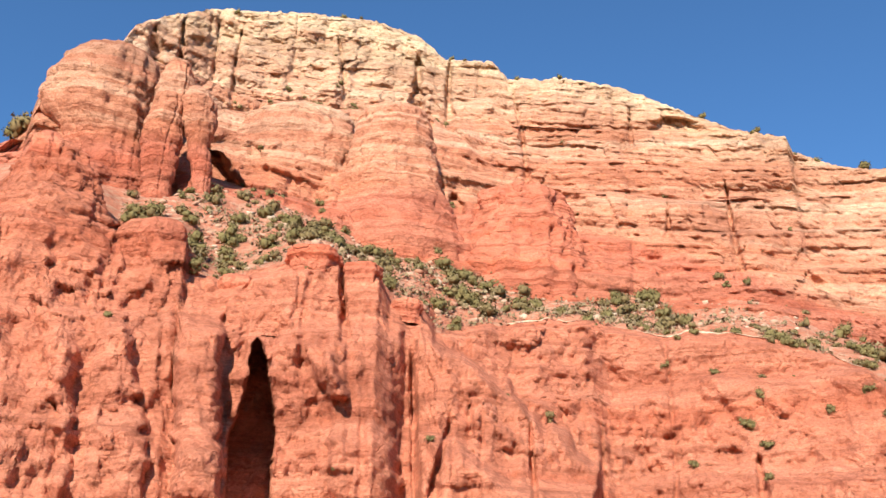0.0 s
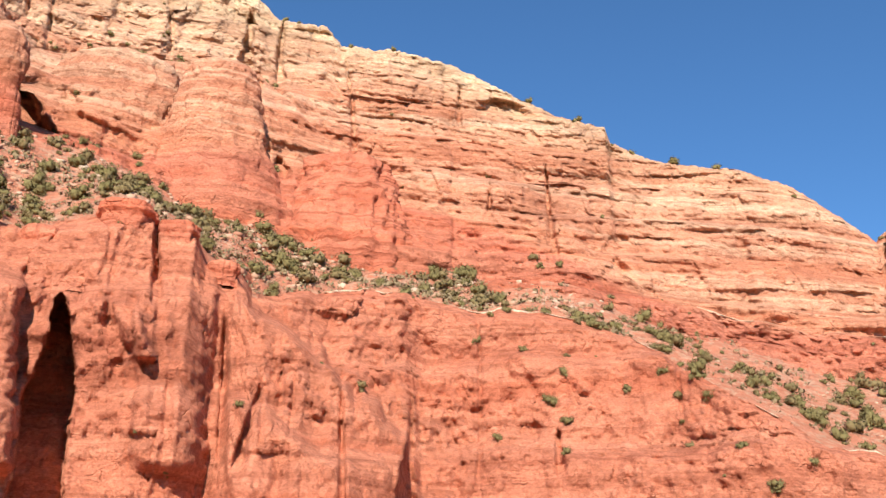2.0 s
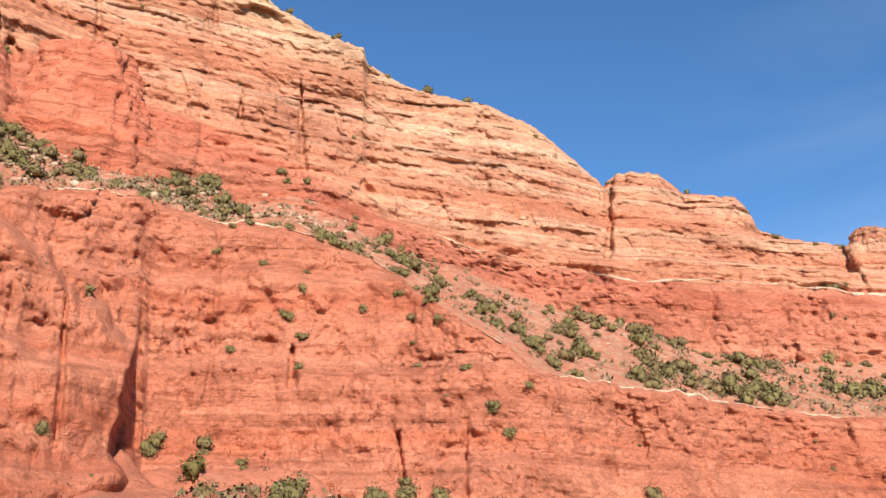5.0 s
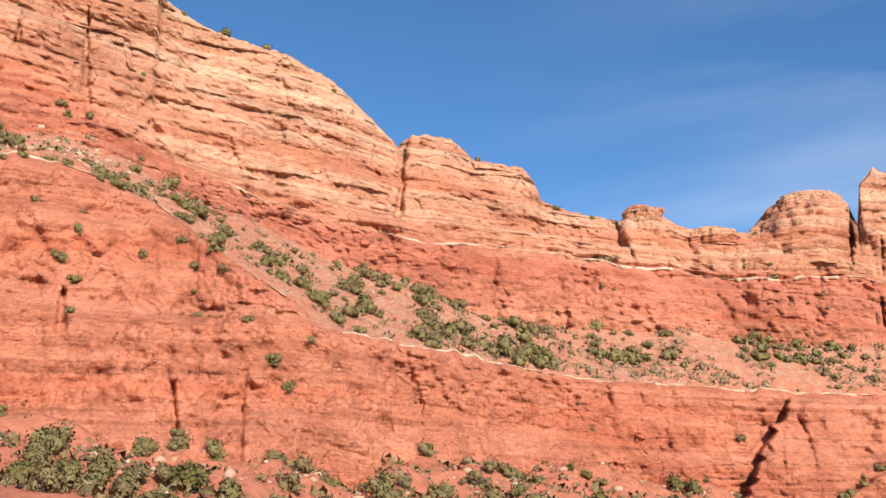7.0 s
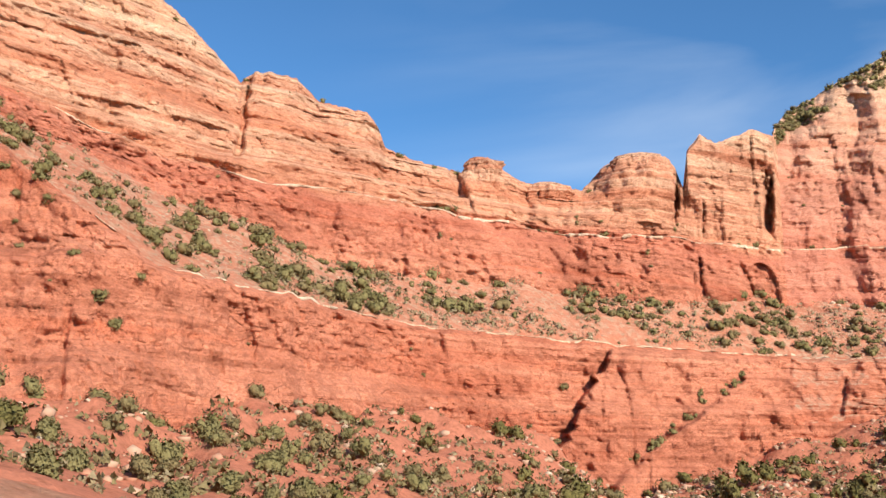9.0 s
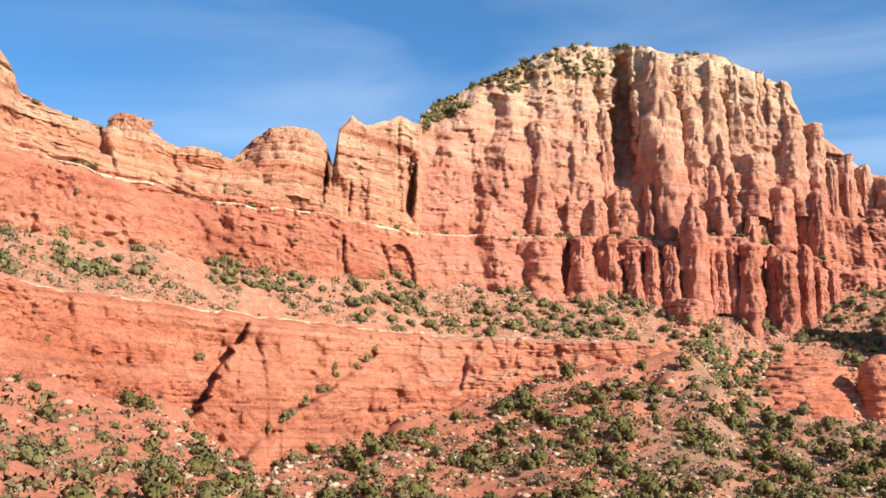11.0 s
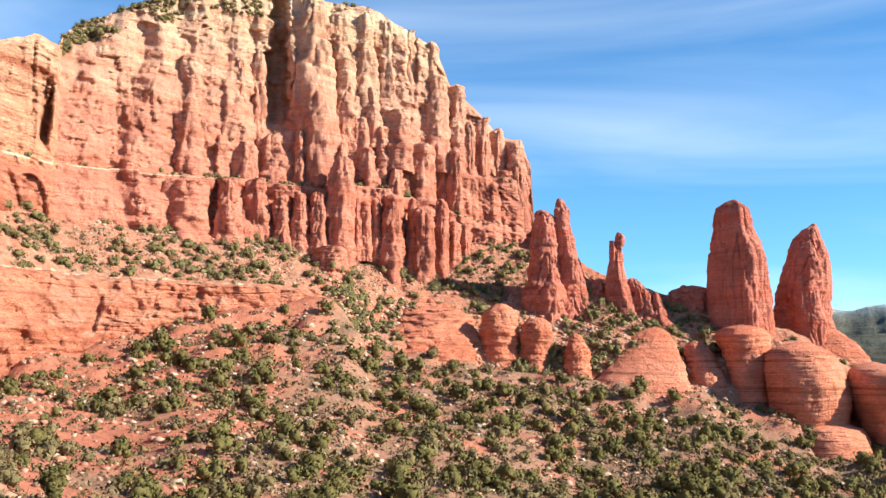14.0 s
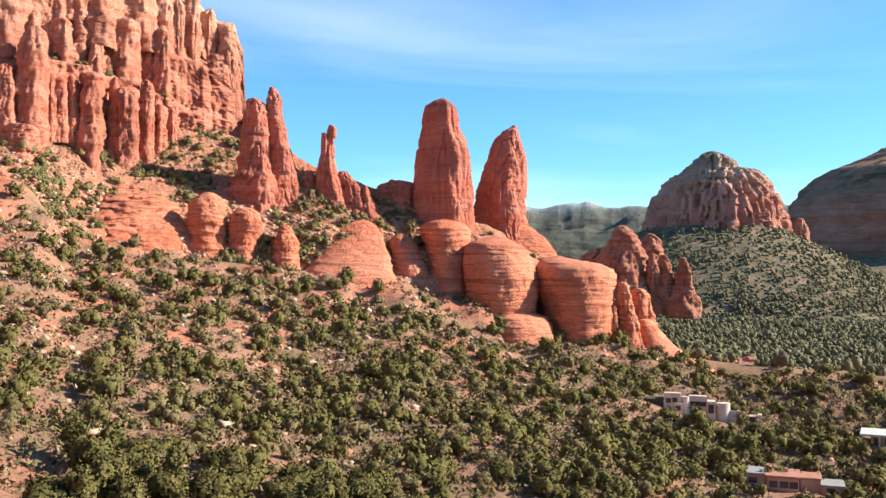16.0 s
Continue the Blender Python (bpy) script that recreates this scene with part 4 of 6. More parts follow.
# ---- spires and domes ----
def rock_tower(name, az, r, z0, z1, sides, label, category, group="", depth=1.0, chunk=0.85, flute=0.6, ripple=0.12, seed=1, mat=None, n=110, rows=84, square=3.0, grain=1.0):
    """A free-standing rock. sides: (share of the height, metres to its left edge, metres to its right edge)."""
    v = np.linspace(0, 1, rows)[:, None]
    th = np.linspace(0, 2 * np.pi, n, endpoint=False)[None]
    share = [q[0] for q in sides]
    left, right = (np.interp(v, share, [q[k] for q in sides]) for k in (1, 2))
    mid, half = (right - left) / 2, (right + left) / 2
    H = z1 - z0
    sx, sy = np.cos(th), np.sin(th)
    k = (np.abs(sx) ** square + np.abs(sy) ** square) ** (-1 / square)
    z = v * H + 0 * th
    size = max(q[1] + q[2] for q in sides) / 2
    s = th * size + 100 * seed
    per = max(3, round(2 * np.pi * size / (6.0 * grain)))
    ang = (th / (2 * np.pi) + 0.05 * vnoise(sx * 2 + seed, sy * 2, z / (9 * grain))) * per
    zz = z + 1.2 * grain * vnoise(sx * 1.3 + seed, sy * 1.3, z / (14 * grain))
    x, y = sx * k * half, sy * k * half * depth
    u, i = cells(np.mod(ang, per), 1.0, seed)
    front = np.sqrt(np.clip(1 - (2 * u - 1) ** 2, 0, 1)) ** 0.7 * (0.4 + 0.6 * hashed(i, i * 0 + seed, i * 0))
    out = flute * 2.2 * (front - 0.6) + chunk * (2.6 * panels(s, zz, 22 * grain, 4 * grain, seed + 2) + 1.6 * panels(s, zz, 9 * grain, 2.6 * grain, seed + 6) + 0.8 * panels(s, zz, 3 * grain, 1.5 * grain, seed + 8)) + ripple * 1.6 * (beds(zz, s, 2.4 * grain, seed + 4) - 0.4)
    out = out + 0.4 * fbm(x / (3 * grain) + seed * 7, y / (3 * grain), z / (4 * grain), 4, 0.6) + 0.8 * vnoise(x / (12 * grain), y / (12 * grain) + seed, z / (12 * grain))
    out = out * grain * np.minimum(1, half / (5 * grain)) * (1 - 0.8 * smooth(0.97 if square > 2.6 else 0.85, 1, v))
    g = 1 + out / np.maximum(half, 0.3)
    x, y = x * g + mid, y * g
    t = radians(az)
    cx, cy = math.sin(t) * r, math.cos(t) * r
    # the local x axis runs to the right as seen from the valley
    px = cx + x * math.cos(t) + y * math.sin(t)
    py = cy - x * math.sin(t) + y * math.cos(t)
    p = np.stack([px, py, z0 + z], -1).reshape(-1, 3)
    crown = p[-n:].mean(0) + (0, 0, 0.25 * grain)
    p = np.vstack([p, crown + (p[-n:] - crown) * 0.5 + (0, 0, 0.12 * grain), np.tile(crown, (n, 1))])
    return tagged(mesh_object(name, p, grid_faces(rows + 2, n, wrap=True), mat or slick, shade=False), label, category, group)


def T(el, r):
    return math.tan(radians(el)) * r


def W(deg, r):
    return math.radians(deg) * r


def outline(az, r, low, edges):
    """Edges given as (rise, bearing of the left edge, bearing of the right edge) become shares and metres."""
    top = edges[-1][0]
    return [((math.tan(radians(e)) - math.tan(radians(low))) / (math.tan(radians(top)) - math.tan(radians(low))), W(az - a, r), W(b - az, r)) for e, a, b in edges]


def spire(az, r, edges, label, seed, **more):
    low, top = edges[0][0], edges[-1][0]
    return rock_tower("rock_spire", az, r, T(low, r), T(top, r), outline(az, r, low, edges), label, "rock spire", "spires", seed=seed, mat=spire_rock, **more)


ANGLED = ((-15, 0.95), (-62, 1.0), (-122, 0.92), (172, 1.0), (95, 1.0), (35, 1.05))
BLUNT = ((8, 0.95), (-42, 0.98), (-88, 1.0), (-135, 0.98), (178, 1.0), (130, 1.0), (80, 1.0), (35, 1.0))


def facet_rock(name, az, r, edges, mat, seed, planes=ANGLED, sharp=12.0, depth=1.0, chip=0.05, flute=0.5, ledge=0.25, lean=0.0, rough=0.5, grain=1.0, n=130, rows=110, step=7.0, bed=2.0, root=0.0, tall=1.0, parent=None):
    """A standing rock with broad broken faces. edges: (rise, bearing of the left edge, bearing of the right edge) from foot to head."""
    if root:
        edges = [(edges[0][0] - root, edges[0][1], edges[0][2])] + list(edges)
    low, top = edges[0][0], edges[-1][0]
    z0, z1 = T(low, r), T(top, r)
    sides = outline(az, r, low, edges)
    v = 1 - (1 - np.linspace(0, 1, rows)[:, None]) ** 1.2
    th = np.linspace(0, 2 * np.pi, n, endpoint=False)[None]
    share = [q[0] for q in sides]
    left, right = (np.interp(v, share, [q[k] for q in sides]) for k in (1, 2))
    mid, half = (right - left) / 2, (right + left) / 2
    z = v * (z1 - z0) + 0 * th
    cx, sy = np.cos(th), np.sin(th)
    plain = sum((np.clip(np.cos(th - radians(a)), 0, 1) / d) ** sharp for a, d in planes) ** (-1 / sharp)
    xr, xl = (plain * cx).max(), -(plain * cx).min()
    bend = th + 0.16 * vnoise(z / (17 * grain), seed * 1.7, 0.4) + 0.05 * vnoise(cx * 2, sy * 2 + seed, z / (4 * grain))
    total = 0
    for k, (a, d) in enumerate(planes):
        c = np.clip(np.cos(bend - radians(a)), 0, 1)
        u, i = cells(z + 2.2 * grain * vnoise(cx * 1.5 + k, sy * 1.5, z / (9 * grain)), step * grain, seed * 13 + k)
        o = i * 0
        dk = d * (1 + chip * (2 * hashed(i, o + k, o + seed) - 1) + 0.6 * chip * (hashed(i, o + k, o + seed + 7) - 0.5) * (u - 0.5))
        total = total + (c / dk) ** sharp
    rho = total ** (-1 / sharp)
    x = mid + half * (2 * rho * cx - (xr - xl)) / (xr + xl)
    y = 2 * rho * sy / (xr + xl) * half * depth + lean * z
    size = min(1.0, float(np.median(half)) / (4 * grain))
    zz = z + 0.9 * grain * vnoise(x / (9 * grain), y / (9 * grain), seed * 3.1)
    out = flute * (1.2 * vnoise(x / (2.6 * grain) + seed, y / (2.6 * grain), z / (19 * grain * tall)) - 1.3 * groove(x / (2.2 * grain) + seed, y / (2.2 * grain), z / (24 * grain * tall), 0.12) + 0.5 * vnoise(x / (1.0 * grain), y / (1.0 * grain) + seed, z / (6 * grain * tall)))
    out = out + rough * (1.1 * plates(fbm(x / (4.5 * grain), y / (4.5 * grain) + seed, z / (6.5 * grain), 4, 0.55), 3) + 0.45 * plates(fbm(x / (1.5 * grain) + seed, y / (1.5 * grain), z / (1.5 * grain), 2), 3) + 0.12 * fbm(x / (0.8 * grain), y / (0.8 * grain), z / (0.8 * grain) + seed, 2)) + ledge * 2.0 * (beds(zz, cx * 9 * grain, bed * grain, seed + 4) - 0.35)
    out = out * grain * size * (0.25 + 0.75 * smooth(0.0, 0.5, half / np.maximum(half.max(), 0.1)))
    x, y = x + out * cx, y + out * sy
    t = radians(az)
    # the local x axis runs to the right as seen from the valley
    px = math.sin(t) * r + x * math.cos(t) + y * math.sin(t)
    py = math.cos(t) * r - x * math.sin(t) + y * math.cos(t)
    p = np.stack([px, py, z0 + z], -1).reshape(-1, 3)
    last = p[-n:]
    crown = last.mean(0) + (0, 0, 0.10 * half[-1, 0])
    p = np.vstack([p, crown + (last - crown) * 0.6 + (0, 0, 0.1 * half[-1, 0]), np.tile(crown + (0, 0, 0.14 * half[-1, 0]), (n, 1))])
    return mesh_object(name, p, grid_faces(rows + 2, n, wrap=True), mat, parent)


spire_rock = rock_material("spire_sandstone", [(-60, RED), (0, (0.55, 0.18, 0.115)), (80, (0.56, 0.2, 0.14))], soil=False, bed=0.04, lines=0.35)


def spire(label, shapes):
    """A spire of one or more standing parts: (part, bearing, distance, seed, edges, options)."""
    thing = tagged(new("rock_spire"), label, "rock spire", "spires")
    for name, az, r, seed, edges, more in shapes:
        facet_rock(name, az, r, edges, spire_rock, seed, root=2.2, parent=thing, **more)
    return thing


spire("blocky red sandstone spire with a slim pillar joined to it", [
    ("block", 95.9, 384, 3, [(3.40, 94.30, 97.60), (4.61, 94.55, 97.29), (5.64, 94.91, 96.91), (7.57, 95.00, 96.65), (9.01, 95.10, 96.40), (9.39, 95.19, 96.13), (9.52, 95.35, 95.87)], dict(depth=1.5, flute=0.9, chip=0.08, sharp=9.0)),
    ("pillar", 96.95, 383, 5, [(3.40, 96.00, 98.60), (4.64, 96.41, 98.17), (6.00, 96.58, 97.95), (7.29, 96.53, 97.63), (8.57, 96.41, 97.28), (9.52, 96.32, 97.23), (9.97, 96.38, 97.06), (10.20, 96.50, 96.80)], dict(flute=0.7, chip=0.08, sharp=8.0))])
spire("thin red sandstone hoodoo with a rounded head", [
    ("pillar", 100.0, 384, 8, [(3.85, 99.35, 100.98), (5.42, 99.39, 100.50), (6.22, 99.38, 100.32), (6.88, 99.59, 100.28), (7.36, 99.72, 100.24), (7.62, 99.68, 100.33), (7.95, 99.74, 100.33), (8.14, 99.84, 100.24), (8.20, 99.92, 100.14)], dict(chip=0.1, n=80)),
    ("knob", 99.56, 383.5, 9, [(5.08, 99.20, 100.05), (6.21, 99.30, 100.02), (6.87, 99.42, 99.98), (7.45, 99.46, 99.92), (7.72, 99.52, 99.86)], dict(chip=0.1, n=60, rows=60)),
    ("fin", 101.0, 386, 10, [(2.60, 99.20, 103.20), (3.42, 99.43, 102.63), (4.46, 99.90, 101.92), (5.04, 100.12, 101.55), (5.33, 100.24, 101.32), (5.53, 100.43, 101.09)], dict(depth=0.6, chip=0.1, flute=0.8)),
    ("knob", 102.1, 384, 12, [(3.00, 101.40, 102.90), (3.43, 101.55, 102.69), (4.08, 101.70, 102.42), (4.54, 101.82, 102.25), (4.74, 101.92, 102.15)], dict(chip=0.12, n=70, rows=50)),
    ("knob", 98.8, 386, 13, [(2.80, 97.90, 99.90), (3.60, 98.12, 99.58), (4.42, 98.24, 99.41), (5.07, 98.35, 99.27), (5.53, 98.54, 99.06)], dict(chip=0.1, n=90, rows=60))])
spire("tall blunt red sandstone spire on a slickrock base", [
    ("shaft", 106.5, 392, 11, [(1.30, 104.40, 108.60), (2.31, 104.54, 108.44), (3.23, 104.62, 108.33), (4.86, 104.70, 108.21), (5.50, 104.82, 108.17), (6.48, 105.00, 108.10), (7.12, 105.12, 107.93), (7.77, 105.18, 107.56), (8.41, 105.24, 107.32), (9.05, 105.29, 107.25), (9.44, 105.48, 107.12), (9.70, 105.94, 106.79), (9.79, 106.20, 106.56)],
     dict(planes=((-8, 0.98), (-38, 0.98), (-118, 0.66), (-165, 0.95), (120, 0.9), (50, 1.0)), sharp=16.0, depth=0.9, chip=0.035, flute=0.55, rough=0.35, step=11.0, ledge=0.1, n=180, rows=170))])
spire("pointed red sandstone spire with a rounded shoulder", [
    ("shaft", 110.0, 412, 15, [(1.30, 108.20, 111.80), (2.23, 108.37, 111.59), (3.10, 108.40, 111.26), (4.55, 108.48, 111.31), (5.21, 108.76, 111.36), (6.17, 109.01, 111.32), (6.97, 109.26, 111.09), (7.62, 109.64, 110.92), (7.94, 109.86, 110.85), (8.16, 110.34, 110.82), (8.29, 110.47, 110.69)],
     dict(planes=((-10, 0.98), (-45, 0.92), (-122, 0.8), (178, 1.0), (95, 1.0), (40, 1.0)), sharp=9.0, chip=0.06, flute=0.7, rough=0.45, step=9.0, ledge=0.15, n=160, rows=150)),
    ("shoulder", 110.05, 405, 16, [(2.62, 109.21, 111.07), (3.59, 109.20, 110.87), (4.56, 109.32, 110.73), (5.21, 109.50, 110.47), (5.50, 109.76, 110.27)], dict(planes=BLUNT, sharp=7.0, chip=0.06, depth=0.9))])
spire("low dark red ridge of rock beside the spires", [
    ("ridge", 103.7, 398, 17, [(1.60, 101.60, 105.60), (2.21, 102.06, 105.39), (3.20, 102.17, 105.37), (4.34, 102.35, 105.29), (4.77, 102.74, 105.22), (4.93, 103.13, 104.89)], dict(depth=0.4, chip=0.08)),
    ("knob", 103.55, 396.5, 18, [(4.60, 103.30, 103.80), (4.95, 103.42, 103.70), (5.10, 103.42, 103.72), (5.14, 103.48, 103.66)], dict(n=40, rows=30))])

# the butte's pillars stand before its wall, in three storeys
for storey, rows_of, tall in ((0, LOW_PILLARS, 1.0), (1, MID_PILLARS, 1.0), (2, HIGH_PILLARS, 1.0)):
    for k, (az, half, head, foot_rise, front) in enumerate(rows_of):
        c = int(round((az + 34) / STEP))
        col = np.vstack([tier[q][:, c] for q in (("wall",), ("wall", "ledge", "upper_wall"), ("upper_wall",))[storey]])
        d = np.hypot(col[:, 0], col[:, 1])
        rise = np.degrees(np.arctan2(col[:, 2], d))
        near_rows = np.abs(rise - (head * 0.6 + foot_rise * 0.4)) < 0.9
        r = float(np.median(d[near_rows] if near_rows.any() else d)) + 0.6 * W(half, d.mean()) - 0.9 * front
        g = np.random.default_rng(900 + 40 * storey + k)
        lean_l, lean_r, cut, tip = g.uniform(-0.2, 0.35), g.uniform(-0.2, 0.35), g.uniform(0.45, 1.0), g.uniform(-0.3, 0.3)
        span = head - foot_rise
        edges = [(foot_rise - 0.35, az - half * 1.3, az + half * 1.35), (foot_rise + 0.12 * span, az - half * 1.1, az + half * 1.15), (foot_rise + 0.5 * span, az - half * (1.0 - 0.4 * lean_l), az + half * (1.02 - 0.4 * lean_r)),
                 (foot_rise + 0.8 * span, az - half * (0.97 - 0.8 * lean_l), az + half * (0.97 - 0.8 * lean_r)), (foot_rise + 0.95 * span, az - half * (0.88 - lean_l * 0.9), az + half * (0.88 - lean_r * 0.9)), (head, az + half * (tip - cut * 0.6), az + half * (tip + cut * 0.6))]
        facet_rock("pillar", az, r, edges, butte_rock, 300 + 40 * storey + k, BLUNT if k % 4 == 1 else ANGLED, sharp=9.0, depth=1.3, chip=0.12, flute=0.8, ledge=0.35, rough=0.7, grain=0.9, n=56, rows=66, step=7.0, lean=0.12, tall=1.8, root=(0.5, 1.6, 5.0 if front > 10 else 1.6)[storey], parent=landform["butte"])

BUTTRESSES = [
    ("rounded orange sandstone buttress at the mesa's corner", [(-20.9, 195, 0.6, [(24.92, -21.49, -17.78), (26.69, -23.06, -18.36), (27.57, -23.49, -18.64), (28.70, -24.37, -18.95), (29.79, -25.62, -19.27), (30.72, -25.75, -19.09), (31.72, -25.26, -18.84), (32.53, -24.86, -18.90), (33.20, -24.02, -19.40), (33.54, -23.10, -20.39)]), (-17.6, 187, 0.9, [(27.43, -19.14, -17.20), (29.30, -19.45, -17.08), (30.59, -19.27, -16.76), (31.90, -18.87, -16.60), (32.84, -18.75, -16.71), (33.38, -18.36, -17.30)]), (-15.6, 186, 1.0, [(27.63, -16.09, -14.92), (29.01, -16.54, -15.36), (30.27, -17.11, -14.91), (31.32, -17.53, -15.17), (31.94, -17.17, -15.69), (32.24, -16.87, -16.23)])]),
    ("rounded banded sandstone buttress", [(-3.3, 206, 0.7, [(23.69, -8.10, 1.83), (25.49, -7.71, 0.99), (27.13, -7.12, 0.17), (28.77, -6.44, -0.38), (31.05, -5.85, -0.80), (31.86, -5.53, -1.24), (32.17, -5.06, -1.82)])])]
BUTTRESSES += [
    ("dark red crumbling sandstone buttress", [(4.9, 209, 0.7, [(20.00, -2.00, 10.40), (20.82, -1.50, 10.00), (22.30, -0.60, 9.70), (23.29, 0.40, 9.26), (24.93, 1.10, 8.50), (26.24, 1.60, 7.86), (27.23, 2.37, 7.32), (27.73, 3.55, 6.33)])]),
    ("banded sandstone bulge below the mesa's rim", [(-9.9, 214, 0.45, [(24.98, -9.45, -6.63), (27.11, -13.18, -5.33), (28.37, -13.69, -5.41), (29.96, -13.72, -5.51), (31.10, -13.33, -5.77), (31.64, -11.94, -6.37)])])]
for k, (label, shapes) in enumerate(BUTTRESSES):
    thing = tagged(new("buttress"), label, "rock buttress", "buttresses of the mesa")
    for q, (az, r, depth, edges) in enumerate(shapes):
        facet_rock("rock_mass", az, r, edges, slick if "dark red" in label else rock, 140 + 5 * k + q, BLUNT, sharp=6.0, depth=depth, chip=0.07, flute=0.8 if "dark red" in label else 0.35, ledge=0.3 if "dark red" in label else 0.6, rough=0.9 if "dark red" in label else 0.5, bed=3.2, step=8.0, n=120, rows=90, root=3.5, parent=thing)

# crumbling red towers of the near cliff
TOWERS = [(-20.5, 150, [(21.08, -26.65, -18.23), (23.40, -26.87, -20.07), (25.52, -26.45, -21.18), (26.74, -25.88, -21.95), (27.61, -25.65, -22.86), (28.00, -25.32, -23.64)]), (-16.3, 146, [(20.54, -20.07, -14.99), (22.09, -20.02, -15.43), (23.34, -19.98, -15.73), (24.03, -19.80, -16.09), (24.35, -19.35, -17.01)])]
TOWERS += [(-7.6, 142, [(19.98, -13.20, -5.96), (21.32, -11.85, -6.18), (22.05, -9.88, -6.29), (22.70, -9.66, -6.33), (23.20, -9.57, -6.29), (23.59, -8.98, -6.81)]), (-4.6, 141.5, [(18.99, -6.22, -3.15), (20.92, -6.14, -3.85), (22.22, -6.15, -4.05), (22.88, -6.12, -3.87), (23.20, -5.79, -4.24)])]
for k, (az, r, edges) in enumerate(TOWERS):
    facet_rock("tower", az, r, edges, rock, 180 + k, BLUNT, sharp=7.0, depth=0.8, chip=0.08, flute=0.5, ledge=0.5, rough=0.8, grain=0.7, bed=2.2, step=5.0, n=130, rows=90, root=2.0, parent=landform["mesa"])

# weathered knobs on the low ridge
KNOBS = [(50.8, 296, [(12.93, 49.31, 53.32), (14.23, 49.55, 52.77), (15.52, 49.75, 52.48), (16.32, 49.99, 52.21), (16.94, 50.22, 52.58), (17.27, 50.50, 51.36)]), (60.3, 318, [(13.01, 56.48, 62.11), (14.21, 57.05, 62.39), (15.11, 57.59, 62.35), (16.02, 58.05, 62.22), (16.77, 58.73, 62.10), (17.06, 59.37, 61.70)]), (56.2, 310, [(14.63, 53.14, 56.28), (15.10, 53.33, 56.63), (15.50, 53.68, 56.35), (15.71, 54.01, 55.75)])]
for k, (az, r, edges) in enumerate(KNOBS):
    facet_rock("summit", az, r, edges, rock, 170 + k, BLUNT, sharp=6.0, depth=0.7, chip=0.07, flute=0.5, ledge=0.6, rough=0.6, bed=3.0, step=6.0, n=120, rows=70, parent=landform["ridge"])

DOMES = [
    (101.2, 330, 21, [(-1.50, 97.70, 104.60), (-0.76, 98.20, 103.96), (0.54, 99.15, 103.68), (1.53, 99.78, 103.34), (2.19, 100.42, 103.14), (2.67, 100.91, 102.87), (3.00, 101.46, 102.44)]),
    (104.7, 354, 22, [(-2.60, 104.10, 106.30), (-2.06, 104.01, 106.23), (-0.70, 103.80, 106.01), (0.59, 103.55, 105.44), (1.41, 103.47, 105.07), (1.83, 103.53, 104.67), (2.02, 103.76, 104.41)]),
    (106.7, 352, 23, [(-3.40, 106.20, 108.15), (-2.54, 106.13, 108.11), (-1.48, 105.96, 108.03), (-0.51, 105.85, 107.60), (0.62, 105.67, 107.62), (1.60, 105.40, 107.85), (2.42, 105.10, 108.20), (2.77, 105.30, 107.80)])]
DOMES += [
    (109.8, 356, 24, [(-3.20, 107.95, 111.70), (-2.49, 107.92, 111.76), (-1.91, 107.81, 111.91), (-1.26, 107.77, 112.07), (-0.30, 107.63, 112.02), (0.51, 107.62, 111.79), (1.06, 107.68, 111.41), (1.48, 107.93, 110.99), (1.74, 108.51, 110.44)]),
    (111.0, 342, 25, [(-5.20, 108.90, 113.25), (-4.61, 108.90, 113.17), (-3.98, 108.80, 113.04), (-3.17, 108.79, 112.87), (-2.70, 108.89, 112.46), (-2.42, 109.27, 111.76)]),
    (113.9, 360, 26, [(-5.40, 112.90, 115.30), (-4.52, 112.80, 115.20), (-3.10, 112.60, 115.30), (-2.14, 112.30, 115.70), (-1.19, 111.87, 116.10), (-0.39, 111.80, 116.43), (0.10, 111.86, 116.25), (0.41, 111.99, 115.56), (0.62, 112.24, 114.32), (0.75, 112.58, 113.63)])]
DOMES += [
    (119.4, 366, 27, [(-6.40, 117.40, 124.20), (-5.79, 117.60, 123.05), (-5.45, 117.69, 122.04), (-4.80, 117.69, 120.44), (-3.90, 117.62, 119.48), (-3.22, 117.61, 118.88), (-2.79, 117.67, 118.46)]),
    (111.2, 392, 28, [(-0.30, 109.00, 114.00), (0.63, 109.39, 113.37), (1.50, 109.80, 112.80), (2.14, 110.12, 112.19), (2.62, 110.43, 111.58)]),
    (107.2, 388, 29, [(0.80, 105.40, 109.50), (1.61, 105.33, 109.29), (2.20, 105.06, 109.08), (2.55, 104.86, 108.73), (2.84, 105.18, 108.08)]),
    (88.9, 345, 30, [(0.00, 85.60, 90.30), (0.90, 85.83, 90.60), (1.94, 85.68, 91.43), (2.91, 85.96, 92.00), (3.88, 86.31, 91.80), (4.36, 86.93, 91.00), (4.78, 87.67, 90.30)])]
DOMES += [
    (100.3, 280, 31, [(-4.60, 98.10, 102.60), (-3.69, 98.31, 102.34), (-3.21, 98.40, 102.14), (-2.66, 98.69, 101.71), (-2.14, 99.20, 100.98), (-1.85, 99.58, 100.43)]),
    (99.6, 346, 32, [(-2.30, 98.10, 101.40), (-1.10, 98.37, 100.80), (-0.30, 98.68, 100.30), (0.13, 98.99, 99.97)])]
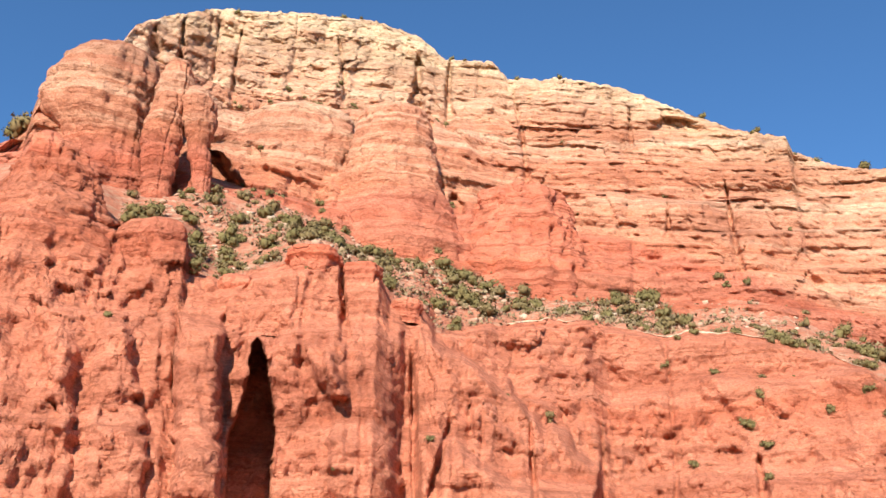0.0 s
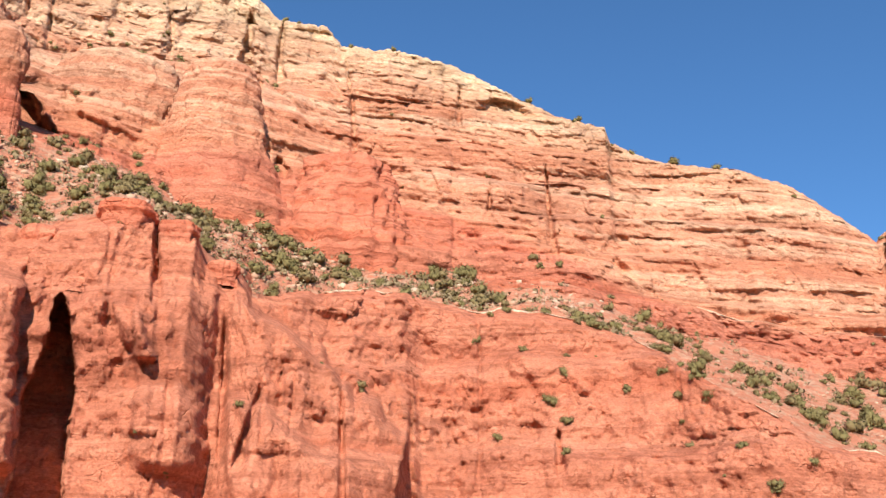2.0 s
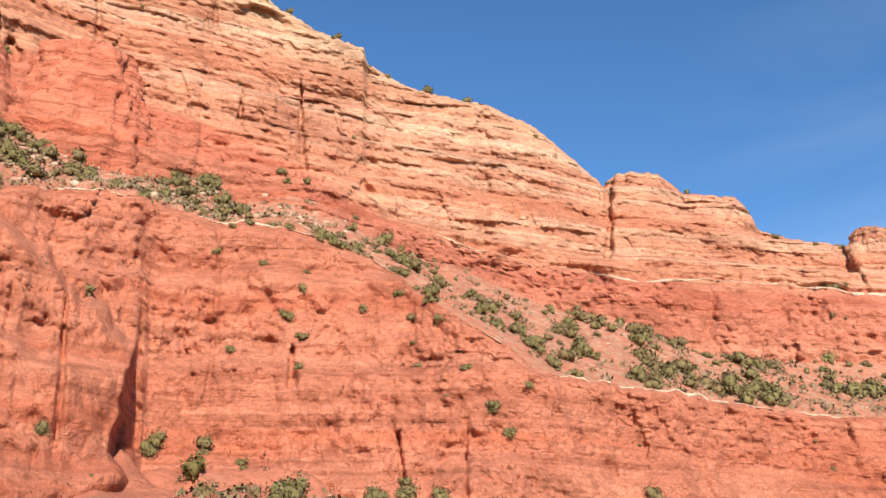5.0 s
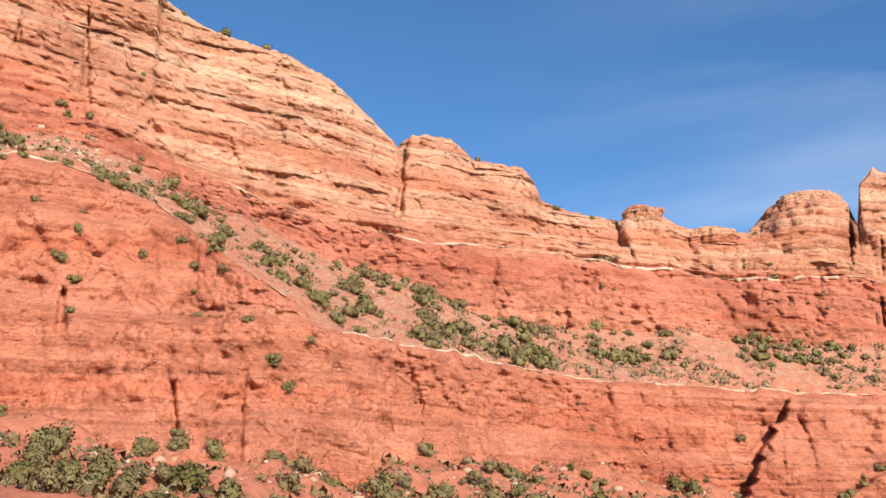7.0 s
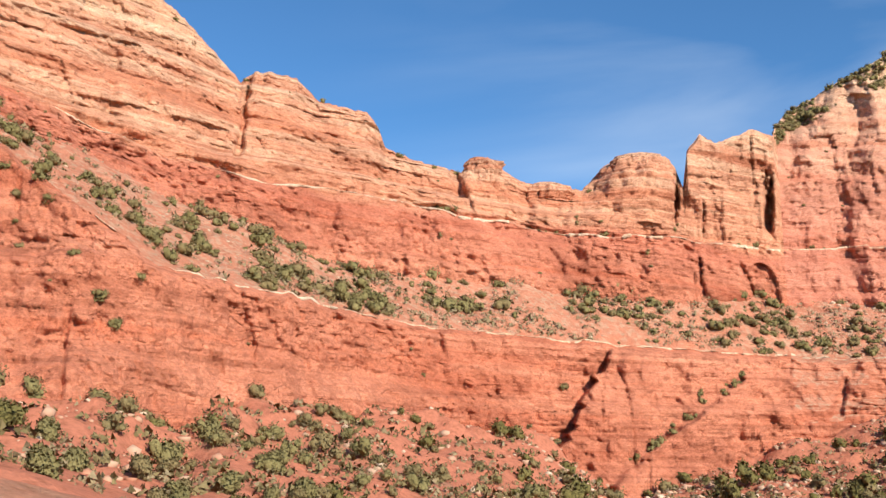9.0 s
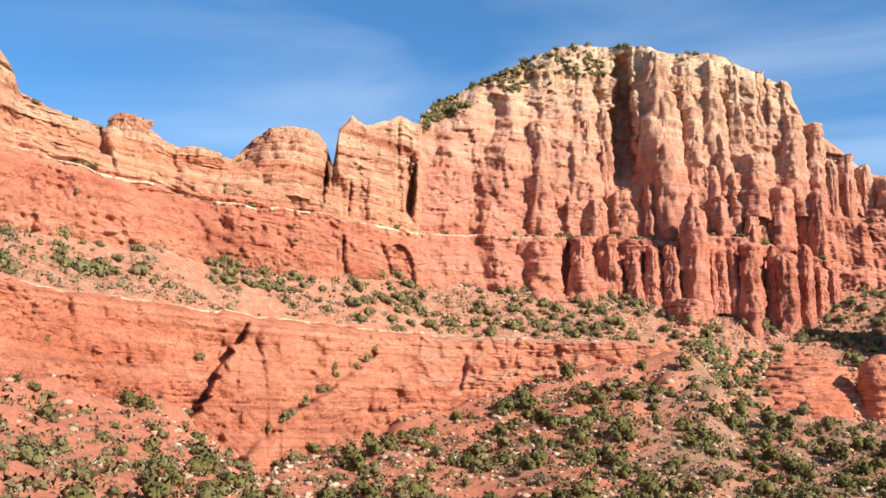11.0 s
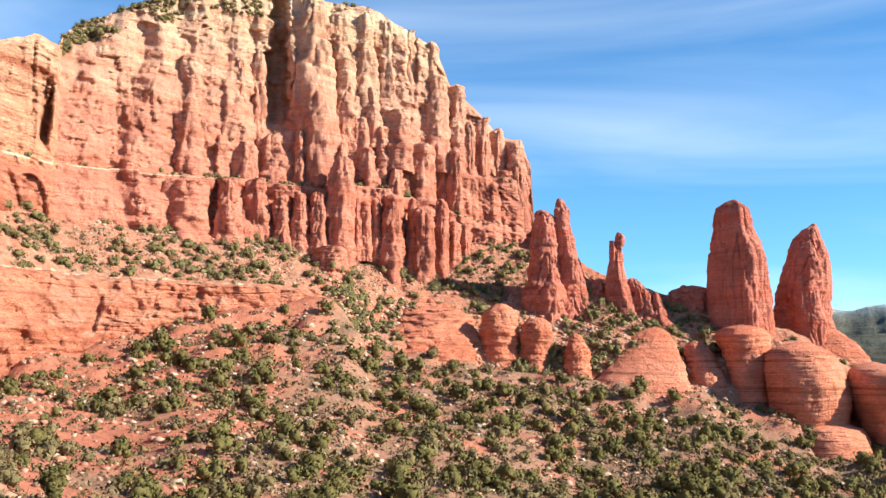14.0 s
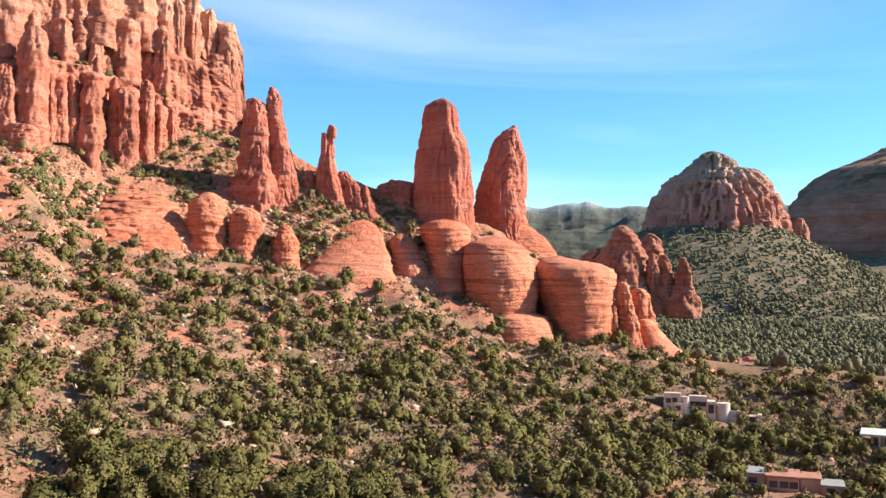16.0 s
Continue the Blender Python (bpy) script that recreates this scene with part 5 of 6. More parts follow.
ROUGH_DOMES = [
    (117.1, 346, 33, [(-6.00, 116.20, 118.30), (-4.88, 116.40, 118.11), (-3.79, 116.64, 117.98), (-3.00, 116.70, 117.85), (-2.07, 116.63, 117.48), (-1.29, 116.50, 117.30), (-0.66, 116.62, 117.11)]),
    (116.3, 347, 34, [(-5.80, 115.60, 116.90), (-4.79, 115.79, 116.71), (-3.66, 115.97, 116.64), (-2.71, 116.14, 116.57), (-2.08, 116.23, 116.51)]),
    (117.8, 362, 35, [(-4.20, 116.60, 119.20), (-2.98, 117.00, 118.70), (-2.21, 117.18, 118.51), (-1.42, 117.24, 118.33), (-1.04, 117.36, 118.09)])]
ROUGH_DOMES += [
    (93.1, 344, 36, [(-0.60, 91.50, 94.80), (0.26, 91.71, 94.57), (1.71, 91.90, 94.22), (2.67, 91.97, 94.17), (3.48, 92.11, 94.09), (3.90, 92.49, 93.85), (4.15, 92.86, 93.53)]),
    (95.2, 342, 37, [(-0.50, 94.00, 96.20), (0.45, 94.12, 96.04), (1.42, 94.29, 95.96), (2.39, 94.21, 96.23), (3.04, 94.42, 96.12), (3.30, 94.76, 95.79)]),
    (97.5, 340, 38, [(-1.40, 96.40, 98.70), (-0.48, 96.57, 98.52), (0.48, 96.69, 98.34), (1.46, 96.76, 98.29), (2.11, 96.98, 97.98), (2.41, 97.27, 97.75)])]
for az, r, seed, edges in DOMES:
    sheet = seed in (21, 28, 29, 30, 31, 32)
    for k in range(len(edges) - 2, -1, -1):
        edges[k] = (edges[k][0], min(edges[k][1], edges[k + 1][1] + (0.05 if sheet else 0.3)), max(edges[k][2], edges[k + 1][2] - 0.05))
    if seed in (30, 32):
        more = dict(sharp=5.0, depth=0.55, chip=0.07, flute=0.7, ledge=0.45, rough=0.9, lean=1.5)
    else:
        more = dict(sharp=3.2, depth=0.5 if sheet else 1.6, chip=0.03, flute=0.2, ledge=0.36, rough=0.3, lean=2.4 if seed == 31 else 1.3 if seed == 21 else 0.9 if sheet else 0.5 if seed in (22, 23, 25) else 0.12)
    ob = facet_rock("slickrock_dome", az, r - (16 if seed == 30 else 6 if seed == 32 else 0 if sheet else 6), edges, slick, seed, BLUNT, n=110, rows=90, bed=1.9, step=7.0, **more)
    tagged(ob, "low slab of banded red slickrock" if sheet else "smooth banded red slickrock dome", "rock dome", "slickrock domes")
for az, r, seed, edges in ROUGH_DOMES:
    low_block = seed in (36, 37, 38)
    ob = facet_rock("rock_outcrop", az, r + (6 if az > 116.8 else 2 if az > 110 else 6), edges, slick, seed, BLUNT, sharp=4.0 if low_block else 6.0, depth=1.1, chip=0.07, flute=0.12 if low_block else 0.6, ledge=0.4, rough=0.5, n=100, rows=80, bed=1.8)
    tagged(ob, "blocky red sandstone outcrop above the slope", "rock outcrop", "rock outcrops")

# flat caps of harder rock on the near towers
for k, (az, half, top, low, r) in enumerate([(-8.1, 1.75, 23.9, 22.1, 139.3), (-5.0, 1.25, 23.2, 21.6, 139.3), (-2.2, 1.0, 21.3, 19.8, 143.5), (-12.6, 1.2, 22.0, 20.2, 142.5), (-17.3, 1.4, 24.6, 21.6, 145), (-24.6, 1.1, 28.2, 24.8, 150)]):
    w = W(half, r)
    rock_tower("cap_rock", az, r, T(low, r), T(top, r), [(0, w * 0.8, w * 0.8), (0.5, w * 0.86, w * 0.86), (0.6, w, w), (0.85, w * 0.95, w * 0.95), (1, w * 0.5, w * 0.5)],
               "rounded red cap rock on a sandstone tower", "cap rock", "cap rocks", flute=0.2, chunk=0.3, ripple=0.5, seed=60 + k, n=72, rows=24, grain=0.5)


# ---- far country ----
far_rock = rock_material("far_sandstone", [(-50, RED), (60, (0.6, 0.26, 0.19)), (92, (0.6, 0.3, 0.22)), (108, (0.6, 0.36, 0.26)), (122, (0.52, 0.33, 0.24)), (134, (0.36, 0.26, 0.19)), (146, (0.24, 0.19, 0.14)), (190, (0.2, 0.17, 0.12))], scale=0.4, soil=False, bed=0.1, drip=40.0, lines=0.15)
crag_rock = rock_material("crag_sandstone", [(-60, (0.36, 0.17, 0.11)), (0, (0.44, 0.18, 0.12)), (60, (0.48, 0.2, 0.135))], soil=True, bed=0.03)
R = 1220
far_butte = tagged(new("far_butte"), "far red sandstone butte with a stepped dark top", "butte")
facet_rock("body", 121.8, R, [(1.20, 117.50, 126.30), (2.19, 117.86, 125.83), (2.71, 118.01, 125.66), (3.19, 118.20, 125.45), (4.13, 118.51, 125.13), (4.76, 118.94, 124.77), (5.32, 119.56, 124.48), (5.63, 120.33, 124.06), (5.79, 121.10, 123.22)], far_rock, 41,
           planes=((-5, 0.95), (-45, 0.98), (-125, 0.8), (-165, 0.95), (150, 1.0), (90, 1.0), (40, 1.0)), sharp=9.0, depth=0.8, chip=0.02, flute=2.6, ledge=0.1, rough=0.2, tall=6.0, grain=2.2, n=280, rows=90, step=6.0, parent=far_butte)
facet_rock("summit", 121.75, R - 6, [(4.30, 119.50, 124.00), (4.77, 119.72, 123.83), (5.39, 120.02, 123.29), (5.83, 120.42, 123.04), (6.18, 120.79, 122.80), (6.46, 121.10, 122.44), (6.67, 121.40, 121.95)], far_rock, 42,
           planes=((-5, 0.95), (-45, 0.98), (-125, 0.8), (-165, 0.95), (150, 1.0), (90, 1.0), (40, 1.0)), sharp=9.0, depth=0.8, chip=0.03, flute=2.2, ledge=0.15, rough=0.25, tall=5.0, grain=2.2, n=160, rows=50, step=4.0, parent=far_butte)
# the mesa's shade is put into these dark colours; brush darkens the top too
mesa_shade = rock_material("far_shade_tinted_sandstone", [(-90, (0.2, 0.16, 0.12)), (20, (0.27, 0.17, 0.13)), (70, (0.46, 0.2, 0.14)), (120, (0.4, 0.21, 0.155)), (150, (0.17, 0.155, 0.11)), (220, (0.14, 0.135, 0.09))], scale=0.3, soil=True, bed=0.0)
R = 1900
EDGE = [(-2.5, 125.0, 146), (1.5, 125.4, 146), (2.9, 125.8, 146), (3.6, 126.2, 146), (4.4, 126.7, 145), (5.3, 127.9, 144), (6.0, 129.8, 142), (6.6, 131, 140)]
rock_tower("far_mesa", 133, R, T(-2.5, R), T(6.6, R), outline(133, R, -2.5, EDGE), "far red mesa with its shade put into dark colours", "mesa", depth=0.6, flute=1.6, chunk=1.4, ripple=1.0, seed=47, mat=mesa_shade, n=220, rows=80, grain=3.5)
# broken red spur below the far butte
CRAGS = [(116.8, 642, [(-1.40, 114.90, 118.80), (-0.32, 115.34, 118.34), (0.96, 115.68, 118.05), (1.77, 116.06, 117.73), (2.31, 116.28, 117.38), (2.54, 116.50, 117.07)]),
         (118.35, 656, [(0.00, 117.30, 119.40), (1.13, 117.64, 119.08), (1.77, 117.89, 118.86), (2.09, 118.11, 118.58)]),
         (118.5, 636, [(-1.80, 117.90, 119.20), (-0.79, 118.12, 118.97), (0.34, 118.27, 118.71), (0.97, 118.36, 118.61)]),
         (119.1, 640, [(-1.60, 118.30, 120.00), (-0.61, 118.59, 119.71), (0.50, 118.80, 119.46), (0.92, 118.93, 119.27)])]
CRAGS += [(120.2, 636, [(-2.00, 119.30, 121.20), (-0.92, 119.65, 120.82), (0.04, 119.86, 120.60), (0.76, 120.04, 120.35)]),
          (115.3, 650, [(-1.20, 113.40, 116.80), (-0.17, 114.06, 116.29), (0.80, 114.63, 116.13), (1.28, 115.17, 115.93)]),
          (126.35, 1210, [(0.60, 125.60, 127.20), (1.62, 125.89, 126.88), (2.39, 126.04, 126.76), (2.92, 126.18, 126.59)])]
for k, (az, r, edges) in enumerate(CRAGS):
    ob = facet_rock("red_crag", az, r, edges, crag_rock, 80 + k, sharp=8.0, chip=0.1, flute=1.0, ledge=0.25, rough=0.7, grain=1.5, n=90, rows=60, step=5.0, root=0.6)
    tagged(ob, "broken dark red crag below the far butte", "crag", "crags")
far_hill = rock_material("far_hills", [(-60, (0.07, 0.075, 0.05)), (60, (0.09, 0.09, 0.065)), (200, (0.12, 0.115, 0.09)), (250, (0.16, 0.16, 0.14)), (290, (0.5, 0.5, 0.5))], scale=0.1, soil=False, bed=0.0)
ha = np.arange(95, 135, 0.12)
hv = np.linspace(0, 1, 60)[:, None]
HR = 3300 + 900 * hv + 0 * ha[None]
hz = T(3.75, 4200) + 22 * fbm(ha / 2.2, 3.3, 0.2, 4) - 20 * smooth(116, 119, ha)
hx = polar(ha[None] + 0 * HR, HR, 0 * HR)
HZ = -80 + (hz[None] + 80) * hv ** 0.8 + 45 * fbm(hx[..., 0] / 260, hx[..., 1] / 260, 0.3, 5) * smooth(0, 0.2, hv) * (1 - 0.7 * smooth(0.8, 1, hv))
hills = mesh_object("far_mountain", polar(ha[None] + 0 * HR, HR, HZ).reshape(-1, 3), grid_faces(*HR.shape), far_hill)
tagged(hills, "hazy distant mountain with patches of snow", "mountain", kind="structure")

# ---- plants ----
rng = np.random.default_rng(7)


def ico(sub):
    bm = bmesh.new()
    bmesh.ops.create_icosphere(bm, subdivisions=sub, radius=1.0)
    v = np.array([q.co[:] for q in bm.verts])
    f = np.array([[q.index for q in p.verts] for p in bm.faces])
    bm.free()
    return v, f


ICO1, ICO2 = ico(1), ico(2)


def leaf_ball(lobes, leaves, size, seed, core=0.74, ragged=0.4):
    """A ragged crown: small dark cores thick with leaf sprays."""
    g = np.random.default_rng(seed)
    vs, fs, ns, n = [], [], [], 0
    v, f = ICO1
    for c, rad in lobes if core else []:
        vs.append(v * rad * core * (0.6 + 0.6 * g.random((len(v), 1))) + c)
        ns.append(v)
        fs.append(f + n)
        n += len(v)
    total = sum(r[0] * r[1] for _, r in lobes)
    for c, rad in lobes:
        m = max(6, int(leaves * rad[0] * rad[1] / total))
        d = g.normal(size=(m, 3))
        d[:, 2] += 0.25
        d /= np.linalg.norm(d, axis=1, keepdims=True)
        p = c + d * rad * (1.08 - ragged * g.random((m, 1)) ** 1.5) * (1 + 0.22 * np.sin(d[:, :1] * 7 + seed) * np.sin(d[:, 1:2] * 6))
        a = g.normal(size=(m, 3)) + (0, 0, 0.5)
        b = np.cross(d, a)
        a /= np.linalg.norm(a, axis=1, keepdims=True)
        b /= np.linalg.norm(b, axis=1, keepdims=True)
        s = size * (0.6 + 0.9 * g.random((m, 1)))
        vs.append(np.stack([p + a * s, p - a * s * 0.5 + b * s * 0.75, p - a * s * 0.5 - b * s * 0.75], 1).reshape(-1, 3))
        soft = 0.8 * d + 0.15 * g.normal(size=(m, 3)) + (0, 0, 0.35)
        ns.append(np.repeat(soft / np.linalg.norm(soft, axis=1, keepdims=True), 3, axis=0))
        fs.append(np.arange(3 * m).reshape(-1, 3) + n)
        n += 3 * m
    return np.vstack(vs), np.vstack(fs), np.vstack(ns)


def crown_lobes(width, height, count, seed, low=0.35):
    g = np.random.default_rng(seed)
    out = [(np.array([0, 0, height * 0.55]), np.array([width * 0.34, width * 0.34, height * 0.4]))]
    for k in range(count):
        t = k / count * 2 * np.pi + g.random()
        q = width * (0.14 + 0.14 * g.random())
        h = height * (low + (0.75 - low) * g.random())
        rad = width * (0.23 + 0.11 * g.random())
        out.append((np.array([math.cos(t) * q, math.sin(t) * q, h]), np.array([rad, rad, rad * (0.8 + 0.5 * g.random())])))
    return out


def limb(points, radii, sides=6):
    v, f = [], []
    for k, (p, r) in enumerate(zip(points, radii)):
        for q in range(sides):
            t = 2 * math.pi * q / sides
            v.append((p[0] + math.cos(t) * r, p[1] + math.sin(t) * r, p[2]))
    for k in range(len(points) - 1):
        for q in range(sides):
            a, b = k * sides + q, k * sides + (q + 1) % sides
            f.append((a, b, b + sides, a + sides))
    return np.array(v), np.array(f)


def trunk_mesh(height, width, seed):
    g = np.random.default_rng(seed)
    vs, fs, n = [], [], 0
    v, f = limb([(0, 0, -0.4), (0.05, 0, height * 0.25), (0.1, 0.08, height * 0.55), (0.05, 0.1, height * 0.8)], [0.22, 0.16, 0.11, 0.04])
    vs.append(v), fs.append(f + n)
    n += len(v)
    for k in range(4):
        t = g.random() * 6.28
        q = width * 0.3
        z = height * (0.2 + 0.1 * k)
        v, f = limb([(0.04, 0, z), (math.cos(t) * q * 0.5, math.sin(t) * q * 0.5, z + height * 0.15), (math.cos(t) * q, math.sin(t) * q, z + height * 0.28)], [0.1, 0.07, 0.03], 5)
        vs.append(v), fs.append(f + n)
        n += len(v)
    return np.vstack(vs), np.vstack(fs)


def make_tree(name, label, width, height, leaves, seed, leaf, low=0.25):
    thing = tagged(new(name), label, "tree", "trees on the slope")
    v, f = trunk_mesh(height, width, seed)
    mesh_object("trunk", v, f, bark, thing)
    v, f, nn = leaf_ball(crown_lobes(width, height, 6, seed, low), int(leaves * 2.0), 0.2, seed)
    mesh_object("crown", v, f, leaf, thing, normals=nn)
    return thing


TREE_KINDS = [("juniper_tree", "dark green juniper with a broad ragged crown", 3.8, 3.6, 868, 1, juniper),
              ("juniper_tree", "dark green juniper, upright and dense", 3.0, 4.2, 806, 2, juniper),
              ("juniper_tree", "low spreading dark green juniper", 4.6, 3.0, 899, 3, juniper),
              ("pinyon_tree", "tall dark green pinyon pine", 2.8, 5.4, 806, 4, juniper),
              ("scrub_oak", "grey-green rounded scrub bush", 3.0, 2.2, 620, 5, sage),
              ("scrub_oak", "olive green rounded scrub oak", 3.2, 2.4, 660, 6, olive)]


def scatter(name, label, category, spots, kinds, leaf):
    """Many plants joined: spots of x, y, z, size."""
    vs, fs, ns, n = [], [], [], 0
    for k, (x, y, z, size) in enumerate(spots):
        v, f, nn = kinds[k % len(kinds)]
        t = rng.random() * 6.28
        c, s = math.cos(t) * size, math.sin(t) * size
        w = np.stack([v[:, 0] * c - v[:, 1] * s + x, v[:, 0] * s + v[:, 1] * c + y, v[:, 2] * size * (0.8 + 0.4 * rng.random()) + z], -1)
        if nn is not None:
            c, s = math.cos(t), math.sin(t)
            ns.append(np.stack([nn[:, 0] * c - nn[:, 1] * s, nn[:, 0] * s + nn[:, 1] * c, nn[:, 2]], -1))
        vs.append(w)
        fs.append(f + n)
        n += len(w)
    ob = mesh_object(name, np.vstack(vs), np.vstack(fs), leaf, shade=bool(ns), normals=np.vstack(ns) if ns else None)
    return tagged(ob, label, category, kind="stuff")


# unit plants, one metre across
BUSH = [leaf_ball(crown_lobes(1.15, 0.62, 2 + k % 2, 50 + k, 0.2), 130, 0.085, 60 + k) for k in range(5)]
TREE = [leaf_ball(crown_lobes(1.15, 0.78, 2 + k % 2, 70 + k, 0.2), 130, 0.085, 80 + k) for k in range(5)]
FINE_BUSH = [leaf_ball(crown_lobes(1.15, 0.62, 4, 55 + k, 0.2), 460, 0.05, 65 + k) for k in range(4)]
FAR_TREE = [leaf_ball(crown_lobes(1.0, 1.1, 0, 90 + k, 0.25), 8, 0.16, 95 + k, 1.0) for k in range(4)]
TUFT = [leaf_ball([(np.array([0, 0, 0.14]), np.array([0.5, 0.5, 0.3]))], 15, 0.17, 110 + k, 0.0) for k in range(5)]


def on_ground(az, r):
    z = ground_height(az, r)
    t = np.radians(az)
    return np.stack([np.sin(t) * r, np.cos(t) * r, z], -1)


def spread(n, a0, a1, r0, r1, dense):
    """Random places on the slope, thinned by patches."""
    az = rng.uniform(a0, a1, n)
    q = np.sqrt(rng.uniform(r0 ** 2, r1 ** 2, n))
    f = np.interp(az, ga, gr)
    r = f * q
    p = on_ground(az, r)
    clear = ((np.abs(az - 120.6) < 2.6) & (r > 264) & (r < 290)) | ((np.abs(az - 126) < 2.6) & (r > 196) & (r < 212)) | ((az > 129.4) & (r > 254) & (r < 272)) | ((np.abs(az - 124.1) < 0.5) & (r > 270) & (r < 290))
    keep = ~clear & (rng.random(n) < dense(az, q, p)) & (r > np.where(az < 58, 84, 112))
    return p[keep]


def slope_cover(az, q, p):
    patch = vnoise(p[:, 0] / 26, p[:, 1] / 26, 0.4) * 0.5 + 0.5
    return np.clip(np.interp(az, [-34, 15, 30, 50, 60, 75, 90, 110, 134], [0.03, 0.06, 0.08, 0.11, 0.22, 0.36, 0.5, 0.8, 0.95]) * (0.45 + 0.9 * patch) * np.interp(q, [0.4, 0.6, 0.85, 1], [1.15, 1.1, 0.75, 0.6]), 0, 1)


cover = spread(7000, 12, 133.5, 0.36, 0.99, slope_cover)
order = np.argsort(np.hypot(cover[:, 0], cover[:, 1]))
cover = cover[order]
bearing = np.degrees(np.arctan2(cover[:, 0], cover[:, 1]))
first = np.zeros(len(cover), bool)
first[np.nonzero(bearing > 62)[0][:180]] = True
first[np.nonzero(bearing < 62)[0][:50]] = True
near_trees, rest = cover[first], cover[~first]
base = [make_tree(*k) for k in TREE_KINDS]
for k, p in enumerate(near_trees):
    far_side = math.atan2(p[0], p[1]) < 1.08
    src = base[[5, 4, 5, 2, 5, 4, 5][k % 7] if far_side else [0, 1, 2, 0, 3, 2, 4][k % 7]]
    size = (0.8 + 0.6 * rng.random()) * (0.75 if far_side else 1.1)
    m = pose(*p, 0, 0, rng.random() * 360)
    ob = copy_thing(src, m)
    ob.scale = (size, size, size * (0.85 + 0.3 * rng.random()))
for k, b0 in enumerate(base):
    a = 100 + 5 * k
    b0.matrix_basis = pose(*on_ground(np.array([a]), np.array([170.0]))[0])
sizes = 2.3 + 3.7 * rng.random(len(rest)) ** 1.4
green = rng.random(len(rest)) < 0.6
close_by = np.hypot(rest[:, 0], rest[:, 1]) < 175
fine = close_by & (rng.random(len(rest)) < 0.8)
tawny = np.degrees(np.arctan2(rest[:, 0], rest[:, 1])) < 64
sizes[tawny] *= 0.8
scatter("dry_scrub", "olive scrub at the foot of the red wall", "scrub", [(*p, s) for p, s in zip(rest[fine & green & tawny], sizes[fine & green & tawny] * 0.9)], FINE_BUSH, olive)
fine_green = fine & green & ~tawny
scatter("near_scrub", "olive green junipers and scrub on the near slope", "scrub", [(*p, s) for p, s in zip(rest[fine_green], sizes[fine_green] * 0.9)], FINE_BUSH, juniper)
scatter("near_brush", "grey-green brush on the near slope", "brush", [(*p, s) for p, s in zip(rest[fine & ~green], sizes[fine & ~green] * 0.75)], FINE_BUSH, sage)
rest, sizes, green = rest[~fine], sizes[~fine], green[~fine]
scatter("juniper_scrub", "dark green junipers spread over the red slope", "trees", [(*p, s) for p, s in zip(rest[green], sizes[green])], TREE, juniper)
scatter("sage_scrub", "grey-green low brush between the junipers", "brush", [(*p, s * 0.85) for p, s in zip(rest[~green], sizes[~green])], BUSH, sage)
low = spread(36000, 12, 133.5, 0.36, 0.99, lambda az, q, p: np.clip(1.5 * slope_cover(az, q, p), 0, 1))
tuft = 0.9 + 2.3 * rng.random(len(low)) ** 1.5
tan = rng.random(len(low)) < 0.55
scatter("low_brush", "low grey-green brush on the slope", "brush", [(*p, s) for p, s in zip(low[~tan], tuft[~tan])], TUFT, sage)
scatter("dry_grass", "tan grass tufts between the bushes on the slope", "grass", [(*p, s) for p, s in zip(low[tan], tuft[tan] * 0.8)], TUFT, dry)

# valley forest and the aprons of the far buttes
va = rng.uniform(108, 134, 11000)
vr = np.sqrt(rng.uniform(370 ** 2, 1180 ** 2, 11000))
vp = on_ground(va, vr)
ok = (np.hypot(vp[:, 0] - math.sin(radians(121.8)) * 1220, vp[:, 1] - math.cos(radians(121.8)) * 1220) > 85) & (vr > np.interp(va, ga, gr) + 3)
ok &= rng.random(11000) < np.interp(vp[:, 2], [-42, -20, 45], [1.0, 0.55, 0.22])
vp = vp[ok]
scatter("valley_forest", "dense dark green forest on the valley floor", "forest", [(*p, s) for p, s in zip(vp, rng.uniform(3.0, 6.4, len(vp)))], FAR_TREE, far_leaf)

oct_v = np.array([(1, 0, 0), (-1, 0, 0), (0, 1, 0), (0, -1, 0), (0, 0, 1), (0, 0, -0.4)], float)
oct_f = np.array([(0, 2, 4), (2, 1, 4), (1, 3, 4), (3, 0, 4), (2, 0, 5), (1, 2, 5), (3, 1, 5), (0, 3, 5)])
FAR_BUSH = []
for k in range(5):
    w = oct_v * (0.4 + 0.25 * np.random.default_rng(400 + k).random((6, 1))) * (1, 1, 0.6)
    FAR_BUSH.append((w, oct_f, oct_v / np.linalg.norm(oct_v, axis=1, keepdims=True)))
va = rng.uniform(108, 134, 20000)
vr = np.sqrt(rng.uniform(400 ** 2, 1200 ** 2, 20000))
vp = on_ground(va, vr)
ok = (np.hypot(vp[:, 0] - math.sin(radians(121.8)) * 1220, vp[:, 1] - math.cos(radians(121.8)) * 1220) > 75) & (rng.random(20000) < np.interp(vp[:, 2], [-42, -20, 45], [1.0, 0.75, 0.5]))
vp = vp[ok]
scatter("valley_brush", "low dark brush that mats the valley floor", "brush", [(*p, s) for p, s in zip(vp, rng.uniform(2.0, 6.0, len(vp)))], FAR_BUSH, far_leaf)

# bushes on the benches, ledges and rims
def on_rock(az, rise):
    """The rock surface at a bearing, where the land climbs to that angle from the eye."""
    c = int(np.clip(round((az + 34) / STEP), 0, len(AZ) - 1))
    col = np.vstack([p[:, c] for n, p in tiers[:6]])
    d = np.hypot(col[:, 0], col[:, 1])
    e = np.degrees(np.arctan2(col[:, 2], d))
    return col[np.argmin(np.abs(e - rise) + d * 1e-4)]


